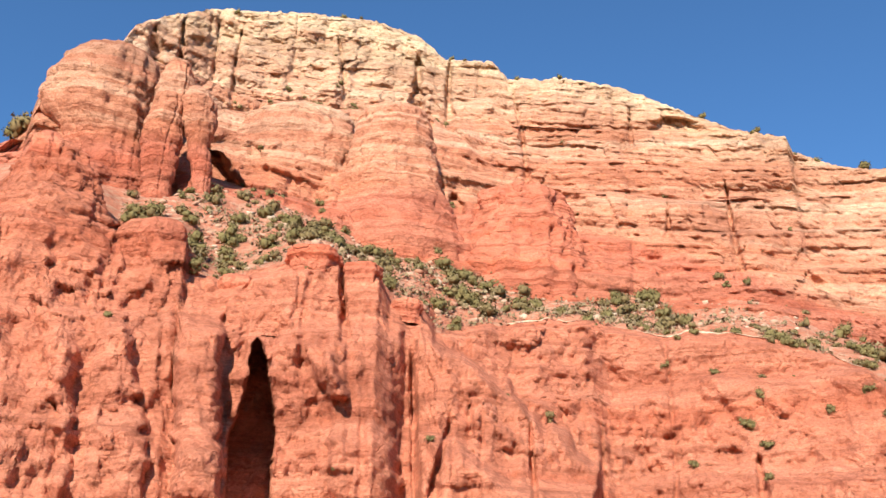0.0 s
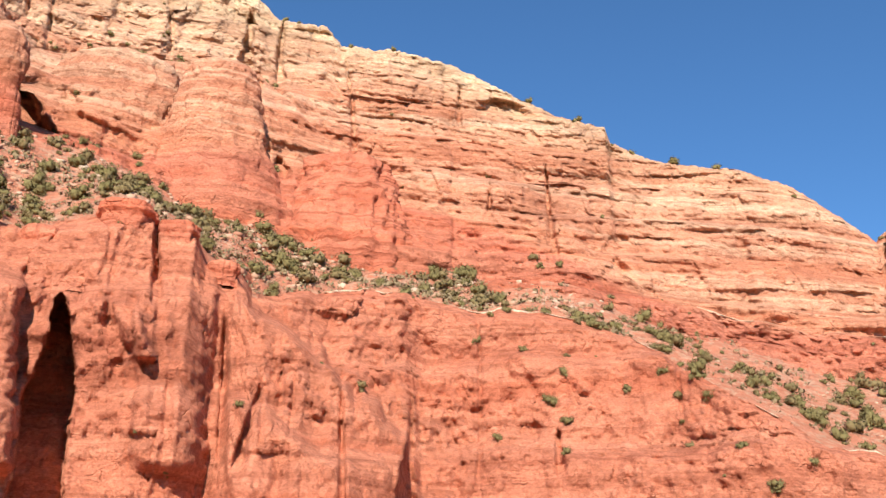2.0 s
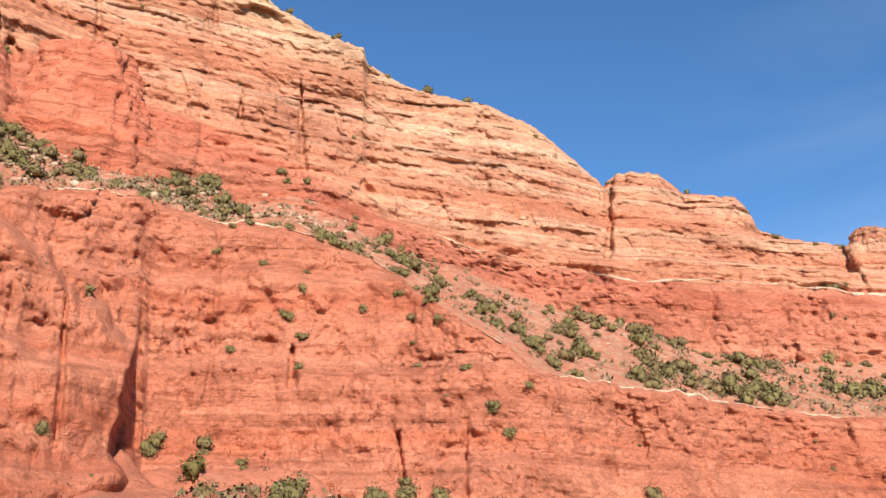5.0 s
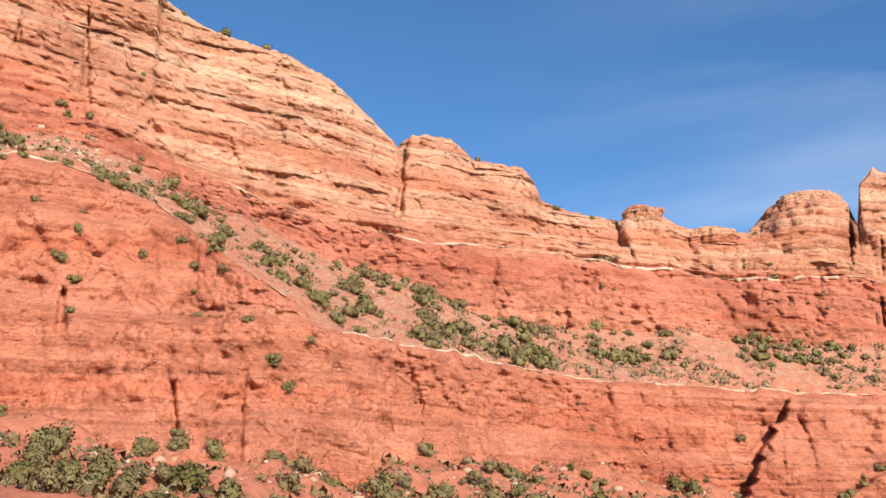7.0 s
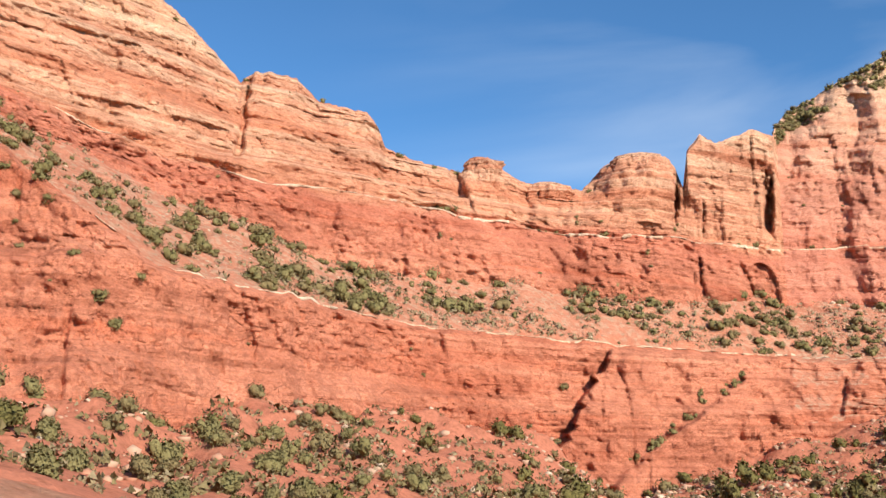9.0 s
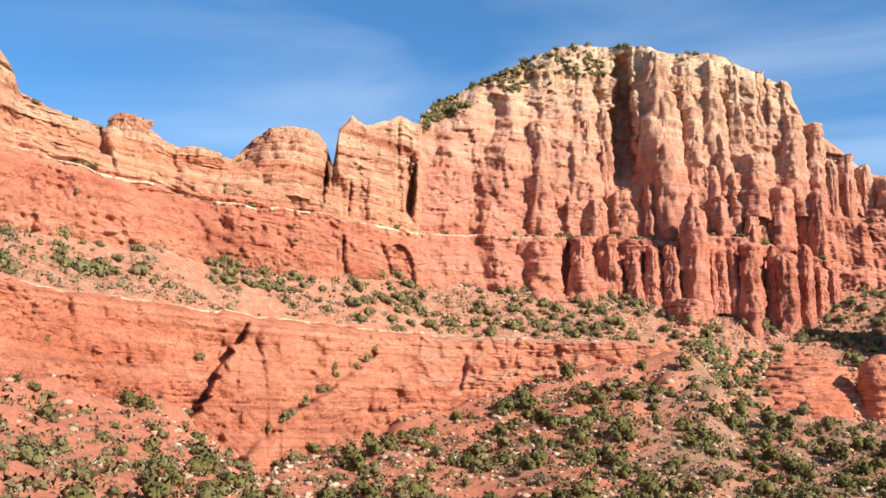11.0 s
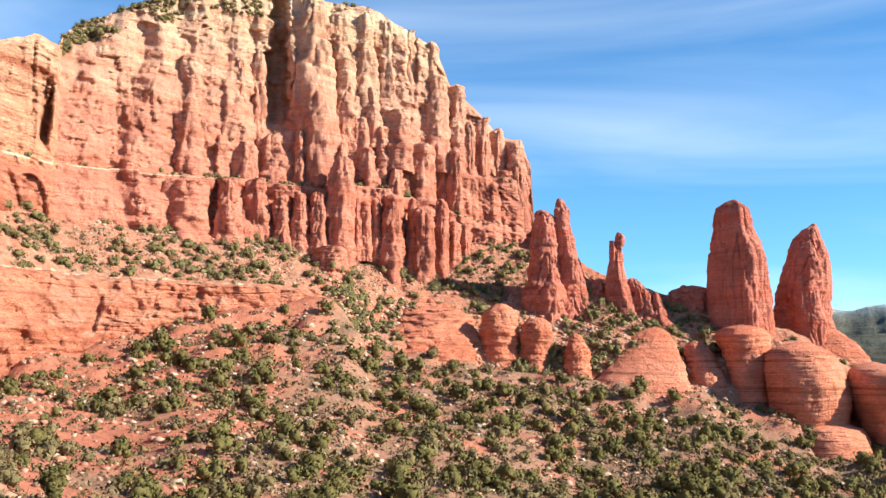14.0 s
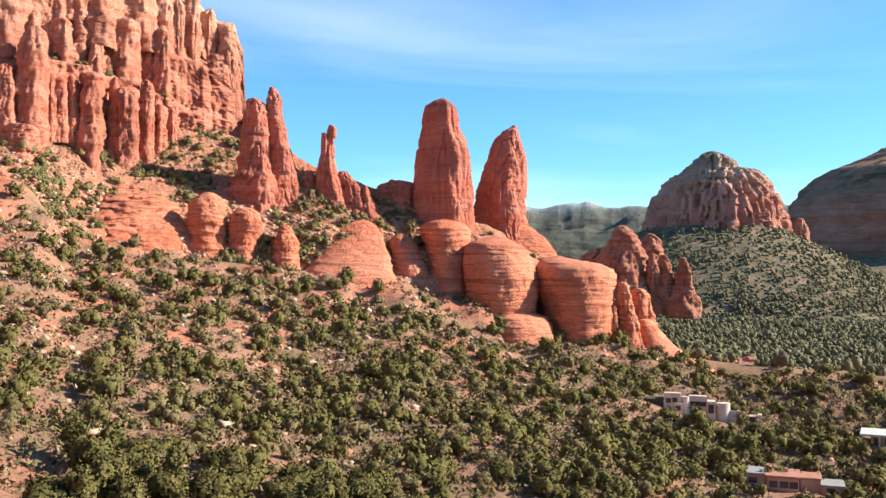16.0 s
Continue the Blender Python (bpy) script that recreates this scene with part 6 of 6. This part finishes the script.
CLIFF_BUSHES = [(-13.4, 24.2, 3.2), (-13.4, 23.2, 3), (-13.0, 25.2, 2.6), (-14.5, 26.0, 2), (-15.2, 22.4, 1.8), (-10.4, 23.4, 2), (-26.3, 28.4, 5),
    (-23.8, 32.0, 1.3), (-10.6, 33.0, 2), (-11.7, 32.2, 1.4), (-8.7, 32.3, 1.6), (-9.5, 32.6, 1.3), (-6.2, 32.4, 1.6), (-13.7, 31.6, 1.8),
    (-7.1, 33.6, 1.6), (-8.0, 26.7, 2.2), (-11.2, 26.9, 2.0), (-12.7, 27.3, 1.8), (-9.6, 24.6, 2.2), (-6.6, 24.5, 2.6), (-5.1, 24.0, 2.4),
    (-3.7, 23.4, 2.2), (-0.1, 23.4, 3.4), (-1.5, 23.3, 2.4), (0.5, 26.8, 1.6), (0.1, 31.6, 1.6), (5.0, 22.0, 3.2)]
CLIFF_BUSHES2 = [(5.4, 22.8, 2.2), (2.0, 21.6, 1.6), (0.8, 19.8, 2.4), (3.4, 22.4, 1.6), (10.7, 21.5, 3), (12.0, 20.8, 3.2), (13.3, 20.3, 3),
    (14.7, 19.7, 2.4), (10.1, 20.4, 2.2), (16.8, 22.2, 2.2), (18.4, 21.7, 1.6), (17.4, 19.0, 1.4), (20.4, 18.1, 2.0), (19.3, 18.4, 1.8),
    (6.6, 27.6, 1.6), (21.4, 19.7, 1.4), (13.3, 17.4, 1.6), (16.0, 16.9, 1.5), (18.4, 15.5, 1.6), (17.7, 13.9, 2.2), (18.5, 12.8, 1.6),
    (6.3, 14.8, 1.8), (14.4, 11.9, 1.5), (22.0, 14.5, 1.5), (24.4, 16.6, 2.4), (25.5, 16.8, 2), (24.1, 15.3, 1.8)]
CLIFF_BUSHES3 = [(25.9, 15.0, 1.8), (26.5, 13.8, 1.8), (24.8, 13.9, 1.6), (28.7, 15.3, 2.2), (29.5, 14.8, 1.8), (22.0, 14.4, 1.4), (20.1, 18.2, 1.8),
    (20.9, 18.0, 1.6), (29.4, 8.9, 1.8), (30.5, 7.3, 1.6), (31.7, 10.0, 1.4), (28.1, 11.1, 1.2), (10.6, 6.7, 3.0), (13.3, 6.7, 2.4),
    (15.4, 5.7, 1.6), (4.8, 7.1, 1.6), (29.6, 8.9, 1.7), (30.4, 7.2, 1.5), (37.7, 6.5, 1.0), (38.4, 3.9, 1.6), (27.9, 11.0, 1.2),
    (31.6, 10.0, 1.4), (49.4, 14.6, 2.4), (48.7, 13.0, 1.6), (32.8, 14.3, 2.2), (34.6, 14.3, 2.4), (35.7, 13.2, 2.0)]
CLIFF_BUSHES4 = [(32.1, 12.4, 1.8), (60.7, 11.8, 1.6), (62.3, 13.0, 1.6), (56.7, 13.6, 1.6), (58.1, 13.6, 1.4), (35.6, 15.9, 1.2), (26.7, 3.5, 2.6),
    (24.6, 4.2, 2.6), (22.7, 3.7, 2.6), (32.8, 1.2, 3.0), (29.4, 2.0, 2.2), (28.4, 15.3, 1.8), (29.2, 15.2, 1.6), (75.9, 11.7, 1.8),
    (78.9, 13.5, 1.6), (77.6, 13.5, 1.4), (75.9, 20.1, 1.8), (91.9, 9.1, 1.6), (80.2, 11.4, 1.4), (11.1, 21.2, 3), (12.5, 20.7, 3),
    (14.5, 19.9, 2.4), (55.8, 4.2, 2), (65.6, 4.8, 1.6), (63.3, 3.8, 1.6), (105.6, 1.4, 2.6), (105.4, 1.9, 2.2)]
RIM_BUSHES = [(-14.5, 36.7, 1.4), (-7.2, 37.2, 1.6), (-6.0, 37.3, 1.2), (0.4, 35.3, 1.4), (4.9, 34.2, 1.6), (7.8, 34.1, 1.4), (16.8, 31.1, 1.4),
    (20.1, 29.8, 1.8), (23.3, 27.7, 1.6), (25.9, 27.0, 2.6), (16.9, 31.2, 1.4), (19.8, 29.8, 1.2), (25.8, 27.0, 2.2), (28.4, 26.5, 2.0),
    (41.5, 20.4, 1.8), (46.2, 17.4, 1.8), (48.3, 16.8, 1.4), (36.9, 21.3, 1.2), (49.6, 16.5, 1.6), (57.5, 15.3, 1.4), (59.8, 17.3, 1.2),
    (78.2, 22.0, 2.4), (80.4, 21.9, 2.6), (84.0, 21.3, 2.0), (77.3, 22.0, 2.6), (80.0, 21.8, 2.2), (84.5, 21.2, 2.0), (93.3, 14.0, 1.6)]
spots_g, spots_s = [], []
for az, rise, size in CLIFF_BUSHES + CLIFF_BUSHES2 + CLIFF_BUSHES3 + CLIFF_BUSHES4:
    for q in range(1 + (size > 1.5) + (size > 2.5)):
        o = rng.normal(size=2) * 0.12 * size * (q > 0)
        p = on_rock(az + o[0], rise - 0.12 * size + o[1])
        (spots_g if rng.random() < 0.75 else spots_s).append((*(p - (0, 0, 0.15)), size * (1.25 if q == 0 else 0.9)))
for az, rise, size in RIM_BUSHES:
    p = on_rock(az, 60) if rise > 90 else on_rock(az, rise - 0.1)
    spots_g.append((*(p - (0, 0, 0.2)), size * 1.4))
for k in range(18):
    zr = rng.uniform(0, 23)
    q = tier["lower_cliff"][:, int(np.searchsorted(AZ, 58.97 + 0.27 * (zr + 2.8) + rng.uniform(-0.5, 0.3)))]
    spots_g.append((*q[np.argmin(np.abs(q[:, 2] - zr))], rng.uniform(1.2, 3.0)))


def tier_spots(name, n, a0, a1, lo, hi, s0, s1, steep=0.55):
    p = tier[name]
    rows = p.shape[0]
    for _ in range(n):
        c = int(rng.integers(np.searchsorted(AZ, a0), np.searchsorted(AZ, a1) - 1))
        k = int(np.clip(rng.uniform(lo, hi) * rows, 1, rows - 2))
        q = p[k, c]
        e, w = p[k + 1, c] - p[k - 1, c], p[k, c + 1] - p[k, c]
        nn = np.cross(w, e)
        if abs(nn[2]) / (np.linalg.norm(nn) + 1e-9) < steep or vnoise(q[0] / 13, q[1] / 13, 3.3) < rng.uniform(-0.65, 0.3):
            continue
        (spots_g if rng.random() < 0.55 else spots_s).append((*(q - (0, 0, 0.15)), s0 * 0.7 + (s1 - 0.7 * s0) * rng.random() ** 1.8))


tier_spots("bench", 130, -20, 30, 0.15, 0.95, 1.6, 4.6)
tier_spots("bench", 100, 30, 40, 0.05, 0.97, 1.4, 4.2, 0.2)
tier_spots("bench", 1050, 38, 97, 0.05, 0.97, 1.6, 5.6, 0.1)
tier_spots("bench", 420, 74, 106, 0.05, 0.98, 1.6, 5.0, 0.0)
tier_spots("bench", 420, 86, 108, 0.02, 0.98, 1.4, 4.2, 0.0)
tier_spots("lower_cliff", 1500, 83, 104, 0.15, 0.98, 1.4, 4.6, 0.0)
tier_spots("bench", 110, -20, 3, 0.1, 0.95, 1.8, 4.6, 0.2)
tier_spots("bench", 150, -17, -4, 0.02, 0.8, 1.6, 4.4, 0.0)
tier_spots("bench", 60, 0, 30, 0.02, 0.6, 1.6, 4.0, 0.0)
tier_spots("bench", 40, 18, 36, 0.0, 0.6, 1.0, 3.0, 0.0)
tier_spots("ledge", 40, -14, 0, 0.1, 0.9, 0.8, 1.8, 0.2)
tier_spots("ledge", 70, 47, 92, 0.1, 0.9, 1.2, 3.0, 0.2)
tier_spots("upper_wall", 300, -15, 96, 0.05, 0.98, 0.7, 1.8, 0.72)
tier_spots("wall", 200, -15, 96, 0.05, 0.98, 0.7, 1.8, 0.72)
tier_spots("lower_cliff", 260, -20, 80, 0.05, 0.98, 0.7, 1.8, 0.72)
tier_spots("upper_wall", 700, 68, 79.5, 0.82, 0.99, 1.8, 3.8, 0.05)
tier_spots("bench", 160, 106, 123, 0.05, 0.98, 1.6, 4.0, 0.0)
tier_spots("upper_wall", 300, 73, 95, 0.02, 0.98, 1.0, 2.6, 0.6)
tier_spots("ledge", 120, 74, 93, 0.1, 0.9, 1.4, 3.4, 0.1)
tier_spots("top", 60, -20, 48, 0.0, 0.4, 0.8, 2.0, 0.1)
tier_spots("top", 100, 68, 90, 0.0, 0.5, 1.8, 3.6, 0.1)
near_g = [q for q in spots_g if math.hypot(q[0], q[1]) < 215]
scatter("cliff_bushes", "olive green bushes rooted on the near cliff", "bushes", near_g, FINE_BUSH, olive)
scatter("ledge_bushes", "olive green bushes rooted on ledges of the cliffs", "bushes", [q for q in spots_g if math.hypot(q[0], q[1]) >= 215], BUSH, olive)
scatter("ledge_brush", "grey-green brush on the rocky benches", "brush", spots_s, BUSH, sage)

grass = []
p = tier["bench"]
for _ in range(5000):
    c = int(np.searchsorted(AZ, rng.uniform(-16, 107) if _ < 1200 else rng.uniform(-16, 14) if _ < 2000 else rng.uniform(38, 107)))
    k = int(rng.uniform(0.05, 0.98) * p.shape[0])
    if vnoise(p[k, c, 0] / 10, p[k, c, 1] / 10, 1.3) > -0.2:
        grass.append((*p[k, c], rng.uniform(0.7, 2.4)))
scatter("bench_grass", "dry tan grass and low brush on the benches", "grass", grass, TUFT, dry)

# ---- rocks ----
stone, sn, sl, sb = node_material("pale_boulder", 0.9)
sg = sn.new("ShaderNodeNewGeometry")
sno = noise_node(sn, sl, sg.outputs["Position"], 0.7, 5, 0.6)
smix = maths(sn, sl, "ADD", maths(sn, sl, "MULTIPLY", sg.outputs["Random Per Island"], 0.55), maths(sn, sl, "MULTIPLY", sno.outputs["Fac"], 0.45))
srp = ramp(sn, [(0.2, (0.38, 0.16, 0.095)), (0.42, (0.44, 0.26, 0.17)), (0.66, (0.46, 0.3, 0.205)), (0.8, (0.55, 0.42, 0.3)), (0.93, (0.66, 0.55, 0.43))])
sl.new(smix, srp.inputs["Fac"])
sl.new(srp.outputs["Color"], sb.inputs["Base Color"])


def boulder(seed, src):
    g = np.random.default_rng(seed)
    v, f = src
    w = v * (0.4 + 1.0 * g.random((len(v), 1)))
    return w * np.array([0.5, 0.38 + 0.1 * g.random(), 0.33]), f


STONES = [(*boulder(200 + k, ICO1), None) for k in range(8)]
rp = spread(26000, 20, 128, 0.40, 0.995, lambda az, q, p: np.interp(q, [0.4, 0.6, 1], [0.25, 0.5, 0.9]) * np.interp(az, [20, 50, 62, 95, 110, 128], [0.08, 0.12, 0.9, 1.0, 0.5, 0.15]) * (0.5 + 0.5 * (vnoise(p[:, 0] / 18, p[:, 1] / 18, 7.4) > -0.1)))
ob = scatter("scree", "pale broken rocks strewn over the slope", "rocks", [(*p, s) for p, s in zip(rp, 0.35 + 2.1 * rng.random(len(rp)) ** 3)], STONES, stone)
spots = []
p = tier["bench"]
for _ in range(8000):
    c = int(np.searchsorted(AZ, rng.uniform(-18, 103) if _ < 3000 else rng.uniform(70, 106) if _ < 6500 else rng.uniform(-18, 20)))
    k = int(rng.uniform(0.1, 0.98) * p.shape[0])
    spots.append((*p[k, c], 0.25 + (1.1 if _ < 3000 else 2.0) * rng.random() ** 4))
p = tier["lower_cliff"]
for _ in range(4200):
    c = int(np.searchsorted(AZ, rng.uniform(83, 106)))
    k = int(rng.uniform(0.15, 0.98) * p.shape[0])
    spots.append((*p[k, c], 0.3 + 2.4 * rng.random() ** 3))
scatter("bench_rubble", "pale broken rocks on the rocky benches", "rocks", spots, STONES, stone)
BIG = boulder(300, ICO2)
big_mesh = mesh_object("boulder", BIG[0], BIG[1], stone, shade=False)
tagged(big_mesh, "pale angular boulder lying on the slope", "boulder", "boulders")
bp = spread(170, 60, 118, 0.42, 0.97, lambda az, q, p: 0.5 + 0 * az)
for k, q in enumerate(bp):
    s = 1.6 + 2.0 * rng.random() ** 2
    if k == 0:
        ob = big_mesh
        ob.matrix_basis = pose(*q)
    else:
        ob = copy_thing(big_mesh, pose(*q, 20 * rng.random(), 20 * rng.random(), 360 * rng.random()))
    ob.scale = (s, s, s)


# ---- houses ----
def plaster(name, c):
    m, n, l, b = node_material(name, 0.85)
    g = n.new("ShaderNodeNewGeometry")
    t = noise_node(n, l, g.outputs["Position"], 0.6, 5, 0.6)
    r = ramp(n, [(0.3, tuple(q * 0.85 for q in c)), (0.7, tuple(min(1, q * 1.08) for q in c))])
    l.new(t.outputs["Fac"], r.inputs["Fac"])
    l.new(r.outputs["Color"], b.inputs["Base Color"])
    return m


adobe = plaster("pale_adobe", (0.62, 0.48, 0.39))
adobe_pink = plaster("pink_adobe", (0.55, 0.33, 0.25))
roof_pale = plaster("pale_roof", (0.55, 0.52, 0.47))
roof_red = plaster("red_roof", (0.45, 0.2, 0.13))
timber_and_shade = plaster("dark_timber_and_wing_shade", (0.10, 0.07, 0.05))
glass, _, _, gb = node_material("window_glass", 0.08, 0.6)
gb.inputs["Base Color"].default_value = (0.03, 0.035, 0.04, 1)


def part(name, bm, material, parent, label=""):
    me = bpy.data.meshes.new(name)
    bm.to_mesh(me)
    bm.free()
    me.materials.append(material)
    ob = new(name, me)
    ob.parent = parent
    if label:
        ob["label"] = label
    return ob


def box(x0, x1, y0, y1, z0, z1, bevel=0.12):
    bm = bmesh.new()
    bmesh.ops.create_cube(bm, size=1.0)
    for q in bm.verts:
        q.co = ((x0 + x1) / 2 + q.co.x * (x1 - x0), (y0 + y1) / 2 + q.co.y * (y1 - y0), (z0 + z1) / 2 + q.co.z * (z1 - z0))
    if bevel:
        bmesh.ops.bevel(bm, geom=bm.edges[:], offset=bevel, segments=2, affect="EDGES")
    return bm


def drum(x, y, radius, z0, z1):
    bm = bmesh.new()
    bmesh.ops.create_cone(bm, cap_ends=True, segments=28, radius1=radius, radius2=radius * 0.97, depth=z1 - z0)
    bmesh.ops.translate(bm, verts=bm.verts[:], vec=(x, y, (z0 + z1) / 2))
    return bm


def window(house, x, z, y, w=1.2, h=1.1):
    f = part("window", box(x - w / 2 - 0.1, x + w / 2 + 0.1, y - 0.07, y + 0.1, z - 0.1, z + h + 0.1, 0.02), timber_and_shade, house, "dark timber window frame")
    part("pane", box(x - w / 2, x + w / 2, y - 0.1, y + 0.02, z, z + h, 0), glass, f, "dark glass pane")


def house_base(az, r, label, turn=0, lift=0.0):
    p = on_ground(np.array([az]), np.array([float(r)]))[0]
    ob = tagged(new("house"), label, "house", "houses in the valley")
    ob.matrix_basis = pose(p[0], p[1], p[2] + lift, 0, 0, -az + turn)
    return ob


h1 = house_base(120.4, 280, "pale adobe house with flat roofs and round towers", lift=1.1)
# the wing's shade is put into its colour with the dark timber material
part("wing", box(-11, -6, 1, 7, -3, 2.9), timber_and_shade, h1, "flat-roofed wing in a dark colour put in for its shade")
part("wall", box(-6.2, -1.6, 0, 6, -3, 4.4), adobe, h1)
part("wall", box(-3.4, -1.2, -1.4, 1, -3, 2.2), adobe, h1)
part("tower", drum(-0.4, 1.0, 1.1, -3, 3.9), adobe, h1, "round pale adobe tower")
part("wall", box(0.4, 5.4, 1.2, 7, -3, 3.7), adobe, h1)
part("porch_wall", box(5.3, 7.6, -0.4, 4, -3, 2.9), adobe, h1)
part("tower", drum(9.6, 1.4, 1.9, -3, 2.5), adobe, h1, "round pale adobe tower")
part("garden_wall", box(11.3, 14.2, 0.4, 1.0, -3, 0.6), adobe, h1)
part("chimney", box(-1.0, -0.3, 3, 3.7, 3.5, 5.2), adobe, h1)
for q in ((-6.2, -1.6, 0, 6, 4.4), (0.4, 5.4, 1.2, 7, 3.7)):
    part("parapet", box(q[0] - 0.05, q[1] + 0.05, q[2] - 0.08, q[2] + 0.3, q[4] - 0.02, q[4] + 0.4, 0.05), adobe, h1)
for x, z, y in ((-4.9, 2.2, 0), (-3.2, 2.4, 0), (-2.3, 0.4, -1.4), (1.6, 1.4, 1.2), (3.0, 1.4, 1.2), (4.4, 1.4, 1.2)):
    window(h1, x, z, y)
window(h1, 6.4, -0.2, -0.4, 1.3, 2.2)
h2 = house_base(124.1, 284, "small pale adobe outbuilding among trees")
part("wall", box(-2.4, 0.4, 0, 4, -3, 1.6), adobe_pink, h2)
part("wall", box(0.4, 1.5, -0.3, 3, -3, 2.1), adobe, h2)
window(h2, -1.0, 0.2, 0)
h3 = house_base(131.2, 262, "pale house with a broad flat roof on posts")
part("wall", box(-6, 7, 2, 9, -3, 3.2), adobe, h3)
part("roof", box(-8.5, 8, -1, 10, 3.2, 3.7), roof_pale, h3, "broad pale flat roof")
for x in (-8.0, -4.0, 0.5, 5):
    part("post", box(x - 0.25, x + 0.25, -0.8, -0.3, -3, 3.2, 0.03), adobe, h3)
for x in (-4.5, -2.0, 1.0, 3.5):
    window(h3, x, 0.8, 2, 1.5, 1.6)
roof_pale2 = plaster("grey_roof", (0.32, 0.29, 0.26))
h4 = house_base(126.0, 206, "low house with flat red and pale roofs", lift=0.6)
part("wall", box(-10, -5, 2, 9, -3, 1.9), adobe_pink, h4)
part("roof", box(-10.2, -4.8, 1.8, 9.2, 1.9, 2.3), roof_pale2, h4, "pale flat roof")
part("wall", box(-4.8, 1.2, 0, 8, -3, 2.0), adobe_pink, h4)
part("roof", box(-5.2, 1.4, -0.4, 8.3, 2.0, 2.45), roof_red, h4, "flat red roof")
part("wall", box(1.4, 5.2, 2.5, 8.5, -3, 1.6), adobe_pink, h4)
part("roof", box(1.2, 5.4, 2.2, 8.8, 1.6, 2.0), roof_red, h4, "flat red roof")
part("wall", box(5.2, 9.4, 0.5, 7, -3, 0.8), adobe_pink, h4)
part("roof", box(5.0, 9.6, 0.2, 7.2, 0.8, 1.2), roof_pale2, h4, "pale flat roof")
part("chimney", box(-1.6, -0.9, 4, 4.8, 2.2, 3.3), adobe_pink, h4)
for x, z, y in ((-3.6, 0.2, 0), (-1.6, 0.2, 0), (0.2, 0.2, 0), (7.0, -0.6, 0.5), (-7.5, 0.2, 2)):
    window(h4, x, z, y, 1.4)
